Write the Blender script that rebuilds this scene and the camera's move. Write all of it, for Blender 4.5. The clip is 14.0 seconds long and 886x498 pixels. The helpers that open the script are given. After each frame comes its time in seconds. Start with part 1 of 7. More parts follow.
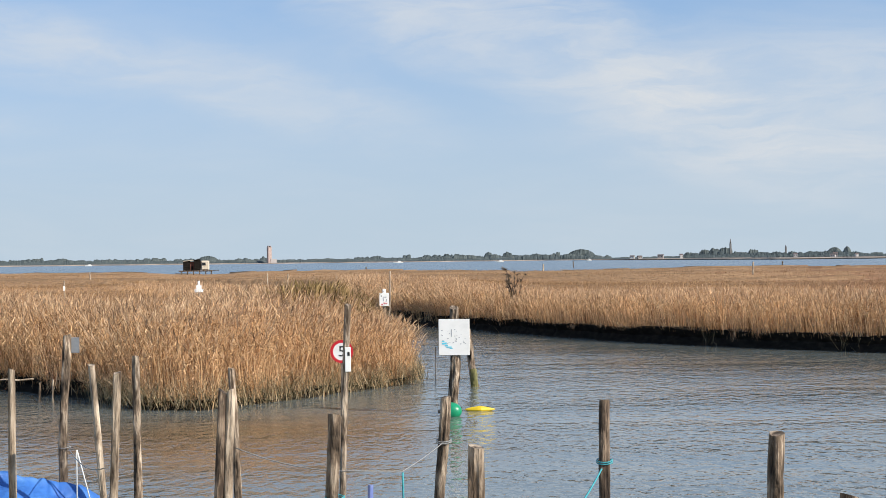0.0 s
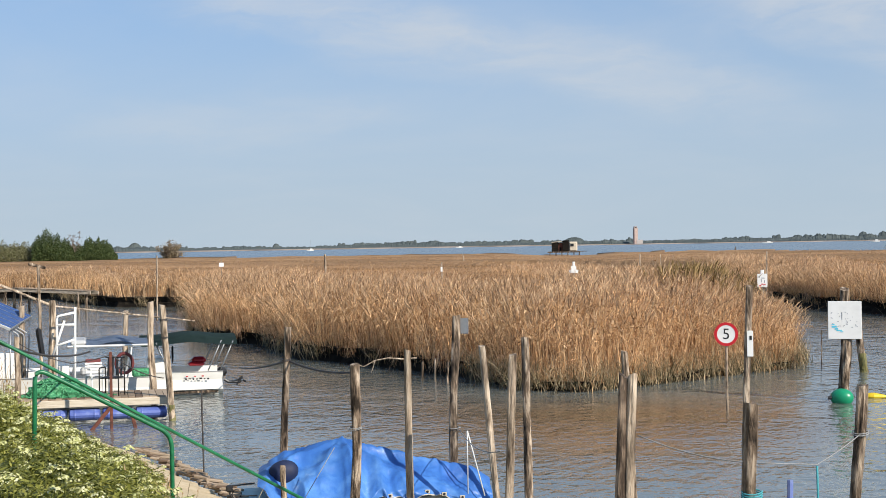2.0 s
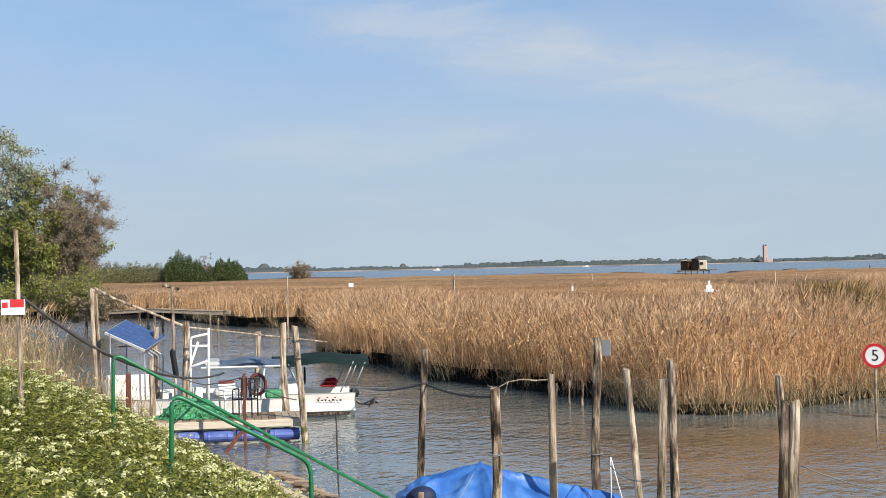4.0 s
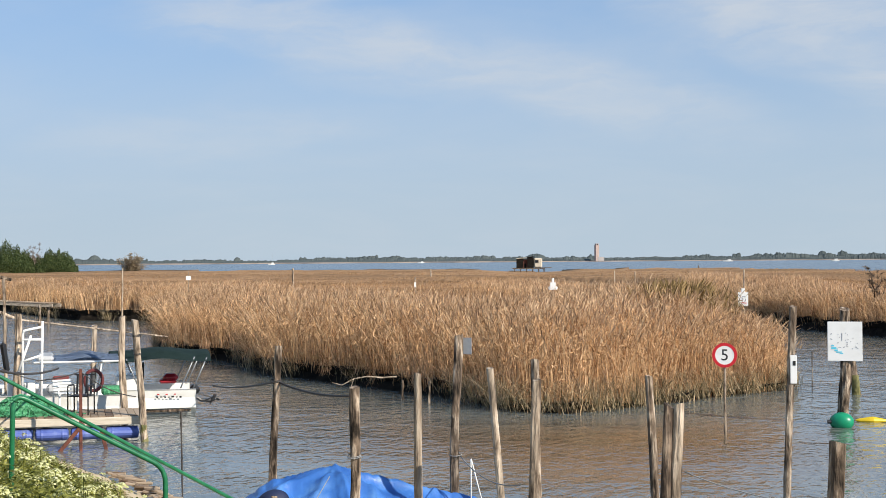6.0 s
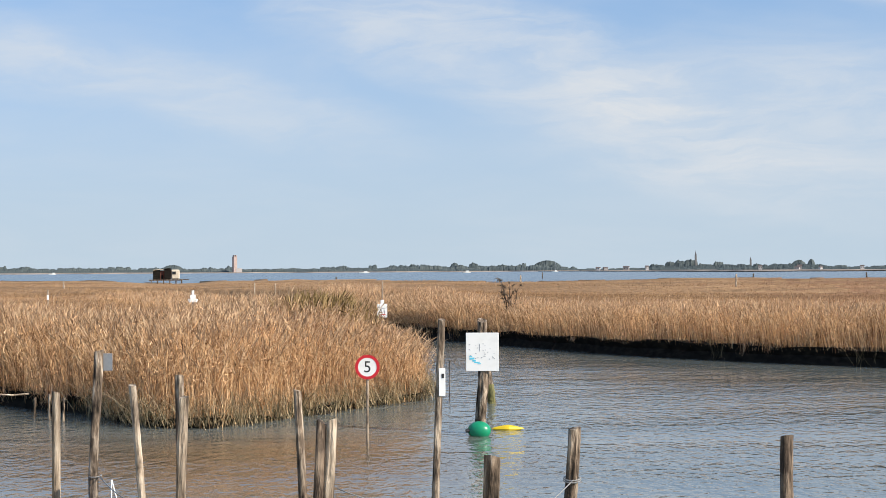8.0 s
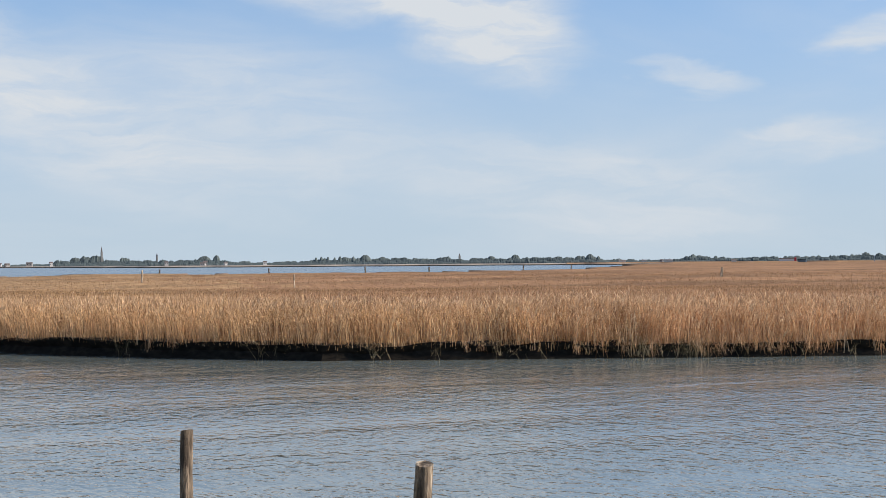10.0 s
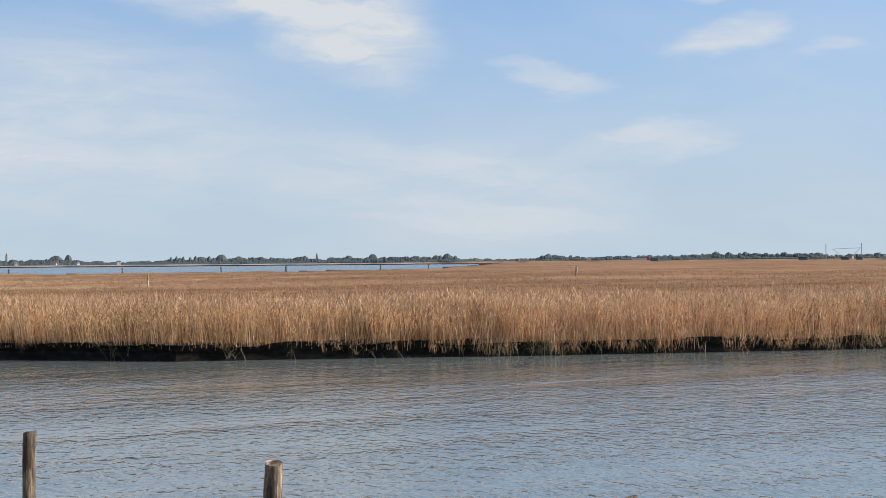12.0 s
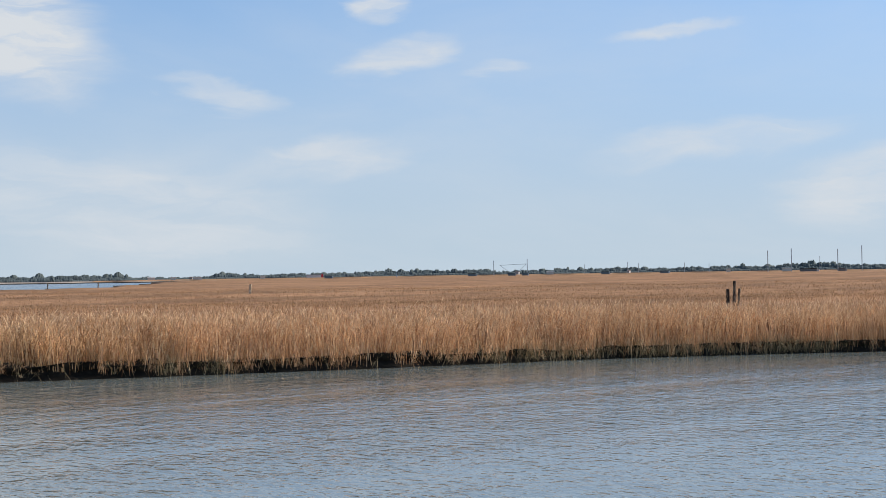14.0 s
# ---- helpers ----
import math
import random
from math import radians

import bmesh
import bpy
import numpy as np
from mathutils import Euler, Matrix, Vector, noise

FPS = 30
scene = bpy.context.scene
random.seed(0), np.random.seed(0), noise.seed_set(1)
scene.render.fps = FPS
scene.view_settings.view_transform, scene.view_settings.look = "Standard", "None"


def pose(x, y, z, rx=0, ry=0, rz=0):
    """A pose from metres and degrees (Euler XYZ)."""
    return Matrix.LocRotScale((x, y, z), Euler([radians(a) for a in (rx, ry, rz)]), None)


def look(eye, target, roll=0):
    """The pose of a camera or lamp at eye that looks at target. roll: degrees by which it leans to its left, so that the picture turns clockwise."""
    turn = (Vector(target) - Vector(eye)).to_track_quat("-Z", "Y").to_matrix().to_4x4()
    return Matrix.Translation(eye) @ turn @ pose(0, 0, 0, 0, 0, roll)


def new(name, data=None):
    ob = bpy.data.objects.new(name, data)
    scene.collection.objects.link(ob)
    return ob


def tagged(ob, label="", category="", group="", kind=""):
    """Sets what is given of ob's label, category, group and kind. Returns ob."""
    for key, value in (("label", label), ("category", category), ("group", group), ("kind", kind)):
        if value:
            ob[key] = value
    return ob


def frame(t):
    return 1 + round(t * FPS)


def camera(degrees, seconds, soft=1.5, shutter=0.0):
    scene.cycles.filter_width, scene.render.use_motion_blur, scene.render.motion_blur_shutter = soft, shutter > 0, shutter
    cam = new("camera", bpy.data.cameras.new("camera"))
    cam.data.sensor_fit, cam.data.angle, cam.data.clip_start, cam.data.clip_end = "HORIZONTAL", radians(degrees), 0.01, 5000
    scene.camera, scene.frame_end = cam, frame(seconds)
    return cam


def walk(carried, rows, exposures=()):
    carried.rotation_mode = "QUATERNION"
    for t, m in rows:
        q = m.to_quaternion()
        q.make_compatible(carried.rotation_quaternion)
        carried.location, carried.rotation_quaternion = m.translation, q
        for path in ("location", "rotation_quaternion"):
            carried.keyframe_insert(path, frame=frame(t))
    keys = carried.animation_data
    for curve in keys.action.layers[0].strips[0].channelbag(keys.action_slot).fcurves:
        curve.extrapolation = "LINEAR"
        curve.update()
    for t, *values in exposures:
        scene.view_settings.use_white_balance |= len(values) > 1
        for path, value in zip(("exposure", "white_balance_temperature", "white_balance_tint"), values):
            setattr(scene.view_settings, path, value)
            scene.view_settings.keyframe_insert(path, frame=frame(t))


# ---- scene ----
cam = camera(32.51, 14.0, soft=0.7)

# seconds, place in metres, then heading, tilt and roll in degrees
ROWS = [
    (0, 0.000, -0.000, 3.000, 0.000, 0.406, 0.652),
    (0.5, -0.105, 0.115, 2.986, 4.845, -0.273, 0.331),
    (1, -0.148, 0.247, 2.985, 11.168, 0.448, 0.363),
    (1.5, -0.193, 0.351, 3.000, 14.119, 0.629, 0.739),
    (2, -0.324, 0.483, 2.991, 13.736, -0.125, 0.936),
    (2.5, -0.409, 0.559, 2.976, 14.666, -0.895, 0.705),
    (2.7, -0.423, 0.602, 2.973, 16.430, -0.501, 0.621),
    (4.8, -0.741, 1.143, 3.009, 18.571, 1.125, 1.178),
    (5, -0.780, 1.202, 2.997, 17.996, 1.245, 1.114),
    (5.5, -0.932, 1.352, 2.998, 13.405, 0.174, 0.761),
    (6, -1.025, 1.490, 2.984, 12.281, 0.441, 0.401),
    (6.5, -1.062, 1.609, 2.994, 10.195, 1.044, 0.629),
    (7, -1.136, 1.695, 2.998, 2.617, 0.134, 1.167),
    (7.5, -1.167, 1.705, 2.992, -0.023, 0.147, 0.966),
    (8, -1.143, 1.722, 2.997, -1.307, 0.791, 0.327),
    (8.5, -1.124, 1.695, 3.003, -8.243, 1.042, 0.196),
    (9, -1.126, 1.700, 2.999, -15.615, 1.145, 0.319),
    (9.2, -1.134, 1.693, 3.004, -17.770, 1.125, 0.382),
    (11.3, -1.058, 1.782, 2.986, -27.333, -0.102, 0.188),
    (11.5, -1.059, 1.781, 2.988, -27.795, 0.078, 0.235),
    (12, -1.054, 1.757, 2.982, -28.785, 0.447, 0.458),
    (12.5, -1.048, 1.751, 2.992, -31.128, 1.101, 0.438),
    (13, -1.033, 1.748, 2.990, -34.499, 1.135, 0.399),
    (13.5, -1.033, 1.742, 2.987, -37.750, 0.809, 0.648),
    (14, -1.033, 1.712, 2.996, -41.015, 0.965, 0.859),
]
walk(cam, [(t, pose(x, y, z, 90 + p, r, h)) for t, x, y, z, h, p, r in ROWS],
     [(0, 0.43), (1.0, 0.36), (2.0, 0.32), (5.0, 0.36), (6.5, 0.35), (7.5, 0.49), (9.0, 0.46), (11.5, 0.43), (14, 0.43)])

# ---- light ----
SUN_AZ, SUN_EL = 121, 32
world = bpy.data.worlds.new("sky")
scene.world = world
world.use_nodes = True


def build_sky():
    nt = world.node_tree
    nt.nodes.clear()
    n, l = nt.nodes.new, nt.links.new
    out, bg = n("ShaderNodeOutputWorld"), n("ShaderNodeBackground")
    sky = n("ShaderNodeTexSky")
    sky.sky_type, sky.sun_disc = "NISHITA", False
    sky.sun_elevation, sky.sun_rotation = radians(SUN_EL), radians(SUN_AZ)
    sky.air_density, sky.dust_density, sky.ozone_density = 0.9, 0.0, 2.2
    tc, sep = n("ShaderNodeTexCoord"), n("ShaderNodeSeparateXYZ")
    l(tc.outputs["Generated"], sep.inputs[0])
    lift = n("ShaderNodeVectorMath")
    lift.operation = "ADD"
    lift.inputs[1].default_value = (0, 0, 0.30)
    norm = n("ShaderNodeVectorMath")
    norm.operation = "NORMALIZE"
    l(tc.outputs["Generated"], lift.inputs[0])
    l(lift.outputs[0], norm.inputs[0])
    l(norm.outputs[0], sky.inputs["Vector"])
    up = n("ShaderNodeMath")
    up.operation = "ADD"
    up.inputs[1].default_value = 0.22
    l(sep.outputs["Z"], up.inputs[0])
    cmb = n("ShaderNodeCombineXYZ")
    for axis in "XY":
        dv = n("ShaderNodeMath")
        dv.operation = "DIVIDE"
        l(sep.outputs[axis], dv.inputs[0])
        l(up.outputs[0], dv.inputs[1])
        l(dv.outputs[0], cmb.inputs[axis])
    # heading and height in degrees, bent by a slow noise so that the cloud banks have frayed, streaky borders
    def calc(op, a, b=None):
        m = n("ShaderNodeMath")
        m.operation = op
        for k, v in enumerate((a, b)):
            if isinstance(v, (int, float)):
                m.inputs[k].default_value = v
            elif v is not None:
                l(v, m.inputs[k])
        return m.outputs[0]

    def fog(vec, stretch, scale, detail, lo, hi, turn=0.0):
        mp, nz, rp = n("ShaderNodeMapping"), n("ShaderNodeTexNoise"), n("ShaderNodeMapRange")
        mp.inputs["Scale"].default_value = stretch
        mp.inputs["Rotation"].default_value = (0, 0, radians(turn))
        nz.inputs["Scale"].default_value, nz.inputs["Detail"].default_value = scale, detail
        nz.inputs["Roughness"].default_value, nz.inputs["Distortion"].default_value = 0.58, 0.4
        rp.interpolation_type = "SMOOTHSTEP"
        rp.inputs["From Min"].default_value, rp.inputs["From Max"].default_value = lo, hi
        l(vec, mp.inputs[0])
        l(mp.outputs[0], nz.inputs["Vector"])
        l(nz.outputs["Fac"], rp.inputs["Value"])
        return rp.outputs[0], nz.outputs["Color"]

    az = calc("MULTIPLY", calc("ARCTAN2", sep.outputs["X"], sep.outputs["Y"]), 57.2958)
    el = calc("MULTIPLY", calc("ARCSINE", sep.outputs["Z"]), 57.2958)
    sph = n("ShaderNodeCombineXYZ")
    l(az, sph.inputs["X"])
    l(el, sph.inputs["Y"])
    _, swirl = fog(sph.outputs[0], (0.16, 0.42, 1), 1.0, 5, 0, 1)
    off, amp, warped = (n("ShaderNodeVectorMath") for _ in range(3))
    off.operation, amp.operation, warped.operation = "SUBTRACT", "MULTIPLY", "ADD"
    off.inputs[1].default_value, amp.inputs[1].default_value = (0.5, 0.5, 0.5), (4.6, 1.9, 0)
    l(swirl, off.inputs[0])
    l(off.outputs[0], amp.inputs[0])
    l(amp.outputs[0], warped.inputs[0])
    l(sph.outputs[0], warped.inputs[1])
    total = None
    for a0, e0, wa, we, turn, power in CLOUDS:
        mp, ln, rp = n("ShaderNodeMapping"), n("ShaderNodeVectorMath"), n("ShaderNodeMapRange")
        mp.vector_type, ln.operation, rp.interpolation_type = "TEXTURE", "LENGTH", "SMOOTHSTEP"
        mp.inputs["Location"].default_value, mp.inputs["Scale"].default_value = (a0, e0, 0), (wa, we, 1)
        mp.inputs["Rotation"].default_value = (0, 0, radians(turn))
        for key, value in (("From Min", 0.35), ("From Max", 1.0), ("To Min", power), ("To Max", 0.0)):
            rp.inputs[key].default_value = value
        l(warped.outputs[0], mp.inputs[0])
        l(mp.outputs[0], ln.inputs[0])
        l(ln.outputs["Value"], rp.inputs["Value"])
        total = calc("ADD", total, rp.outputs[0]) if total else rp.outputs[0]
    streak, _ = fog(warped.outputs[0], (0.22, 1.1, 1), 1.0, 6, 0.25, 0.75, 8)
    veil_cloud, _ = fog(cmb.outputs[0], (1.0, 1.1, 1), 1.25, 6, 0.34, 0.78, 18)
    total = calc("MULTIPLY", total, calc("ADD", calc("MULTIPLY", streak, 0.9), 0.32))
    sc = n("ShaderNodeMath")
    sc.operation, sc.use_clamp = "ADD", True
    l(total, sc.inputs[0])
    l(calc("MULTIPLY", veil_cloud, 0.24), sc.inputs[1])
    mix = n("ShaderNodeMix")
    mix.data_type = "RGBA"
    l(sc.outputs[0], mix.inputs["Factor"])
    # thin haze that whitens the sky towards the horizon
    hz = n("ShaderNodeMapRange")
    hz.interpolation_type = "SMOOTHSTEP"
    for key, value in (("From Min", 0.0), ("From Max", 0.24), ("To Min", 0.95), ("To Max", 0.10)):
        hz.inputs[key].default_value = value
    l(sep.outputs["Z"], hz.inputs["Value"])
    veil = n("ShaderNodeMix")
    veil.data_type = "RGBA"
    l(hz.outputs[0], veil.inputs["Factor"])
    gain = n("ShaderNodeVectorMath")
    gain.operation = "MULTIPLY"
    gain.inputs[1].default_value = (1.52, 1.73, 1.72)
    l(sky.outputs[0], gain.inputs[0])
    l(gain.outputs[0], veil.inputs["A"])
    veil.inputs["B"].default_value = HAZE
    l(veil.outputs["Result"], mix.inputs["A"])
    mix.inputs["B"].default_value = CLOUD
    l(mix.outputs["Result"], bg.inputs["Color"])
    bg.inputs["Strength"].default_value = SKY
    l(bg.outputs[0], out.inputs["Surface"])


# cirrus banks: heading and height in degrees, half width, half height, slope, thickness
CLOUDS = ((25.0, 9.2, 5.2, 2.8, -22, 1.1), (19.0, 10.6, 6.5, 1.7, -10, 0.75), (15, 5.2, 11, 4.6, -8, 0.48), (29.5, 2.6, 9.5, 2.9, -6, 0.6), (36.6, 4.5, 4.0, 1.0, 4, 0.6),
          (32.6, 6.8, 2.8, 0.6, -9, 0.55), (38.7, 9.9, 1.5, 0.7, 0, 0.7), (39.3, 8.1, 2.6, 0.9, 12, 0.62), (42.8, 7.6, 1.3, 0.4, 0, 0.4),
          (49.7, 8.8, 3.2, 0.38, 2, 0.55), (51.2, 4.8, 6.0, 0.95, 6, 0.62), (57.0, 3.0, 5.0, 1.7, 10, 0.75), (2.5, 8.6, 12, 2.8, -16, 0.55),
          (9.5, 4.4, 9, 2.4, -12, 0.36), (-6.5, 6.4, 9, 1.8, -14, 0.36), (-17.5, 8.6, 10, 2.0, -12, 0.42), (-21, 4.8, 9, 1.3, 4, 0.26), (70, 12, 14, 5, 0, 0.5))
HAZE, CLOUD, SKY = (3.60, 4.33, 4.95, 1.0), (4.80, 5.08, 5.4, 1.0), 0.105
build_sky()
sun = new("sun", bpy.data.lights.new("sun", "SUN"))
sun.data.energy, sun.data.angle, sun.data.color = 4.9, radians(0.6), (1.0, 0.91, 0.79)
sun_dir = Vector((math.sin(radians(SUN_AZ)) * math.cos(radians(SUN_EL)), math.cos(radians(SUN_AZ)) * math.cos(radians(SUN_EL)), math.sin(radians(SUN_EL))))
sun.matrix_world = look(sun_dir * 60, (0, 0, 0))
scene.view_settings.exposure = 0.42


# ---- materials ----
def mat(name, colors, rough=0.7, metal=0.0, scale=(8.0, 8.0, 8.0), fine=4.0, bump=0.0, per="noise", spread=0.25, translucent=0.0, coords="Object", spec=0.5, reach=0.5, zone=None):
    """A surface whose colour runs through the given colours by grain, by piece (island) or by object; fine relief by bump."""
    m = bpy.data.materials.new(name)
    m.use_nodes = True
    nt = m.node_tree
    n, l = nt.nodes.new, nt.links.new
    b = nt.nodes["Principled BSDF"]
    b.inputs["Roughness"].default_value, b.inputs["Metallic"].default_value = rough, metal
    b.inputs["Specular IOR Level"].default_value = spec
    tc, mp, nz = n("ShaderNodeTexCoord"), n("ShaderNodeMapping"), n("ShaderNodeTexNoise")
    mp.inputs["Scale"].default_value = scale
    nz.inputs["Scale"].default_value, nz.inputs["Detail"].default_value = 1.0, fine
    nz.inputs["Roughness"].default_value = 0.6
    l(tc.outputs[coords], mp.inputs[0])
    l(mp.outputs[0], nz.inputs["Vector"])
    ramp = n("ShaderNodeValToRGB")
    els = ramp.color_ramp.elements
    while len(els) < len(colors):
        els.new(0.5)
    for i, c in enumerate(colors):
        els[i].position = 0.5 + (i / max(1, len(colors) - 1) - 0.5) * (reach if per == "noise" else 0.95)
        els[i].color = (*c, 1)
    if per == "noise":
        l(nz.outputs["Fac"], ramp.inputs[0])
    else:
        src = n("ShaderNodeNewGeometry").outputs["Random Per Island"] if per == "island" else n("ShaderNodeObjectInfo").outputs["Random"]
        a = n("ShaderNodeMath")
        a.operation = "MULTIPLY_ADD"
        sub = n("ShaderNodeMath")
        sub.operation = "SUBTRACT"
        sub.inputs[1].default_value = 0.5
        l(nz.outputs["Fac"], sub.inputs[0])
        l(sub.outputs[0], a.inputs[0])
        a.inputs[1].default_value = spread * 4
        l(src, a.inputs[2])
        l(a.outputs[0], ramp.inputs[0])
    col = ramp.outputs[0]
    if zone:
        # slow change over large stretches: scale, darkest and lightest factor
        zs, lo, hi = zone
        zm, zn, zr, mul = n("ShaderNodeMapping"), n("ShaderNodeTexNoise"), n("ShaderNodeMapRange"), n("ShaderNodeVectorMath")
        zm.inputs["Scale"].default_value = zs
        zn.inputs["Scale"].default_value, zn.inputs["Detail"].default_value = 1.0, 3
        for key, value in (("From Min", 0.35), ("From Max", 0.65), ("To Min", lo), ("To Max", hi)):
            zr.inputs[key].default_value = value
        mul.operation = "MULTIPLY"
        l(tc.outputs[coords], zm.inputs[0])
        l(zm.outputs[0], zn.inputs["Vector"])
        l(zn.outputs["Fac"], zr.inputs["Value"])
        l(col, mul.inputs[0])
        l(zr.outputs[0], mul.inputs[1])
        col = mul.outputs[0]
    l(col, b.inputs["Base Color"])
    if bump:
        bp = n("ShaderNodeBump")
        bp.inputs["Strength"].default_value = 0.8
        bp.inputs["Distance"].default_value = bump
        l(nz.outputs["Fac"], bp.inputs["Height"])
        l(bp.outputs[0], b.inputs["Normal"])
    if translucent:
        tr, ms = n("ShaderNodeBsdfTranslucent"), n("ShaderNodeMixShader")
        ms.inputs[0].default_value = translucent
        l(col, tr.inputs["Color"])
        l(b.outputs[0], ms.inputs[1])
        l(tr.outputs[0], ms.inputs[2])
        l(ms.outputs[0], nt.nodes["Material Output"].inputs["Surface"])
    return m


def water_material():
    m = bpy.data.materials.new("tidal_water")
    m.use_nodes = True
    nt = m.node_tree
    n, l = nt.nodes.new, nt.links.new
    b = nt.nodes["Principled BSDF"]
    b.inputs["Roughness"].default_value = 0.04
    b.inputs["IOR"].default_value = 1.333
    tc = n("ShaderNodeTexCoord")
    big = n("ShaderNodeTexNoise")
    big.inputs["Scale"].default_value, big.inputs["Detail"].default_value = 0.06, 3
    l(tc.outputs["Object"], big.inputs["Vector"])
    ramp = n("ShaderNodeValToRGB")
    e = ramp.color_ramp.elements
    e[0].position, e[0].color = 0.2, (0.150, 0.108, 0.066, 1)
    e[1].position, e[1].color = 0.75, (0.150, 0.167, 0.156, 1)
    # brown silt; by the marsh point the reeds' reflection is put into the colour
    sx, ch, ad = n("ShaderNodeVectorMath"), n("ShaderNodeMapRange"), n("ShaderNodeMath")
    sx.operation = "DISTANCE"
    sx.inputs[1].default_value = (-3.0, 25.6, 0.0)
    l(tc.outputs["Object"], sx.inputs[0])
    for key, value in (("From Min", 1.8), ("From Max", 6.2), ("To Min", -0.3), ("To Max", 0.3)):
        ch.inputs[key].default_value = value
    sc, ss, sm = n("ShaderNodeVectorMath"), n("ShaderNodeMath"), n("ShaderNodeMath")
    sc.operation, ss.operation, sm.operation = "DISTANCE", "MULTIPLY", "MINIMUM"
    sc.inputs[1].default_value, ss.inputs[1].default_value = (-25.5, 55.0, 0.0), 0.5
    l(tc.outputs["Object"], sc.inputs[0])
    l(sc.outputs["Value"], ss.inputs[0])
    l(sx.outputs["Value"], sm.inputs[0])
    l(ss.outputs[0], sm.inputs[1])
    l(sm.outputs[0], ch.inputs["Value"])
    l(ch.outputs[0], ad.inputs[0])
    l(big.outputs["Fac"], ad.inputs[1])
    l(ad.outputs[0], ramp.inputs[0])
    # far water: blue-grey sky reflection mixed into the base colour with distance
    far_tint, lg, ld = n("ShaderNodeMix"), n("ShaderNodeMapRange"), n("ShaderNodeVectorMath")
    far_tint.data_type, ld.operation = "RGBA", "LENGTH"
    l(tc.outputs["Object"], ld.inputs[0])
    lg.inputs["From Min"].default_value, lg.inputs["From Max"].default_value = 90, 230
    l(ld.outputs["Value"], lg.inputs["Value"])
    l(lg.outputs[0], far_tint.inputs["Factor"])
    l(ramp.outputs[0], far_tint.inputs["A"])
    far_tint.inputs["B"].default_value = (0.10, 0.135, 0.16, 1)
    l(far_tint.outputs["Result"], b.inputs["Base Color"])
    last = None
    # gusts: calmer and rougher stretches
    gm, gust, gr = n("ShaderNodeMapping"), n("ShaderNodeTexNoise"), n("ShaderNodeMapRange")
    gm.inputs["Scale"].default_value, gm.inputs["Rotation"].default_value = (0.07, 0.30, 1), (0, 0, radians(30))
    gust.inputs["Scale"].default_value, gust.inputs["Detail"].default_value = 1.0, 3
    for key, value in (("From Min", 0.32), ("From Max", 0.68), ("To Min", 0.45), ("To Max", 1.15)):
        gr.inputs[key].default_value = value
    l(tc.outputs["Object"], gm.inputs[0])
    l(gm.outputs[0], gust.inputs["Vector"])
    l(gust.outputs["Fac"], gr.inputs["Value"])
    for size, turn, dist in (((0.46, 0.95, 1), -12, 0.034), ((0.20, 0.36, 1), -4, 0.032), ((0.09, 0.14, 1), -20, 0.0105)):
        mp, nz, bp, hm = n("ShaderNodeMapping"), n("ShaderNodeTexNoise"), n("ShaderNodeBump"), n("ShaderNodeMath")
        mp.vector_type = "TEXTURE"
        mp.inputs["Scale"].default_value, mp.inputs["Rotation"].default_value = size, (0, 0, radians(turn))
        nz.inputs["Scale"].default_value, nz.inputs["Detail"].default_value = 1.0, 2
        nz.inputs["Distortion"].default_value = 0.35
        bp.inputs["Strength"].default_value, bp.inputs["Distance"].default_value = 1.0, dist
        hm.operation = "MULTIPLY"
        l(tc.outputs["Object"], mp.inputs[0])
        l(mp.outputs[0], nz.inputs["Vector"])
        l(nz.outputs["Fac"], hm.inputs[0])
        l(gr.outputs[0], hm.inputs[1])
        l(hm.outputs[0], bp.inputs["Height"])
        if last:
            l(last.outputs[0], bp.inputs["Normal"])
        last = bp
    l(last.outputs[0], b.inputs["Normal"])
    # the open lagoon is ruffled by the wind, the channel is sheltered
    ln, mr = n("ShaderNodeVectorMath"), n("ShaderNodeMapRange")
    ln.operation = "LENGTH"
    l(tc.outputs["Object"], ln.inputs[0])
    for key, value in (("From Min", 110), ("From Max", 260), ("To Min", 0.04), ("To Max", 0.24)):
        mr.inputs[key].default_value = value
    l(ln.outputs["Value"], mr.inputs["Value"])
    l(mr.outputs[0], b.inputs["Roughness"])
    return m


WATER = water_material()
BED = mat("lagoon_bed", [(0.05, 0.045, 0.03), (0.09, 0.075, 0.05)], 0.9, scale=(0.5, 0.5, 0.5))
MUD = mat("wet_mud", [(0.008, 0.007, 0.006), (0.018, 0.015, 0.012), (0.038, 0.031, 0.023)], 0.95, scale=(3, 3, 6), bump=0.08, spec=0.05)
REED = mat("dry_reed", [(0.17, 0.085, 0.037), (0.56, 0.322, 0.152), (0.76, 0.475, 0.245), (0.90, 0.64, 0.38)], 0.75, scale=(2.2, 2.2, 0.9), per="island", spread=0.35, translucent=0.22, spec=0.2, zone=((0.5, 0.5, 0.25), 0.78, 1.12))
PLUME = mat("reed_plume", [(0.34, 0.21, 0.12), (0.54, 0.36, 0.215), (0.72, 0.51, 0.33)], 0.9, scale=(0.3, 0.3, 0.1), per="island", spread=0.2, translucent=0.3, spec=0.1)
PLUME_MID = mat("grey_brown_plume", [(0.22, 0.14, 0.084), (0.44, 0.29, 0.175), (0.66, 0.475, 0.30)], 0.9, scale=(0.3, 0.3, 0.1), per="island", spread=0.2, translucent=0.25, spec=0.1)
PLUME_DARK = mat("brown_plume", [(0.13, 0.078, 0.044), (0.30, 0.185, 0.105), (0.54, 0.36, 0.215)], 0.9, scale=(0.3, 0.3, 0.1), per="island", spread=0.2, translucent=0.3, spec=0.1)
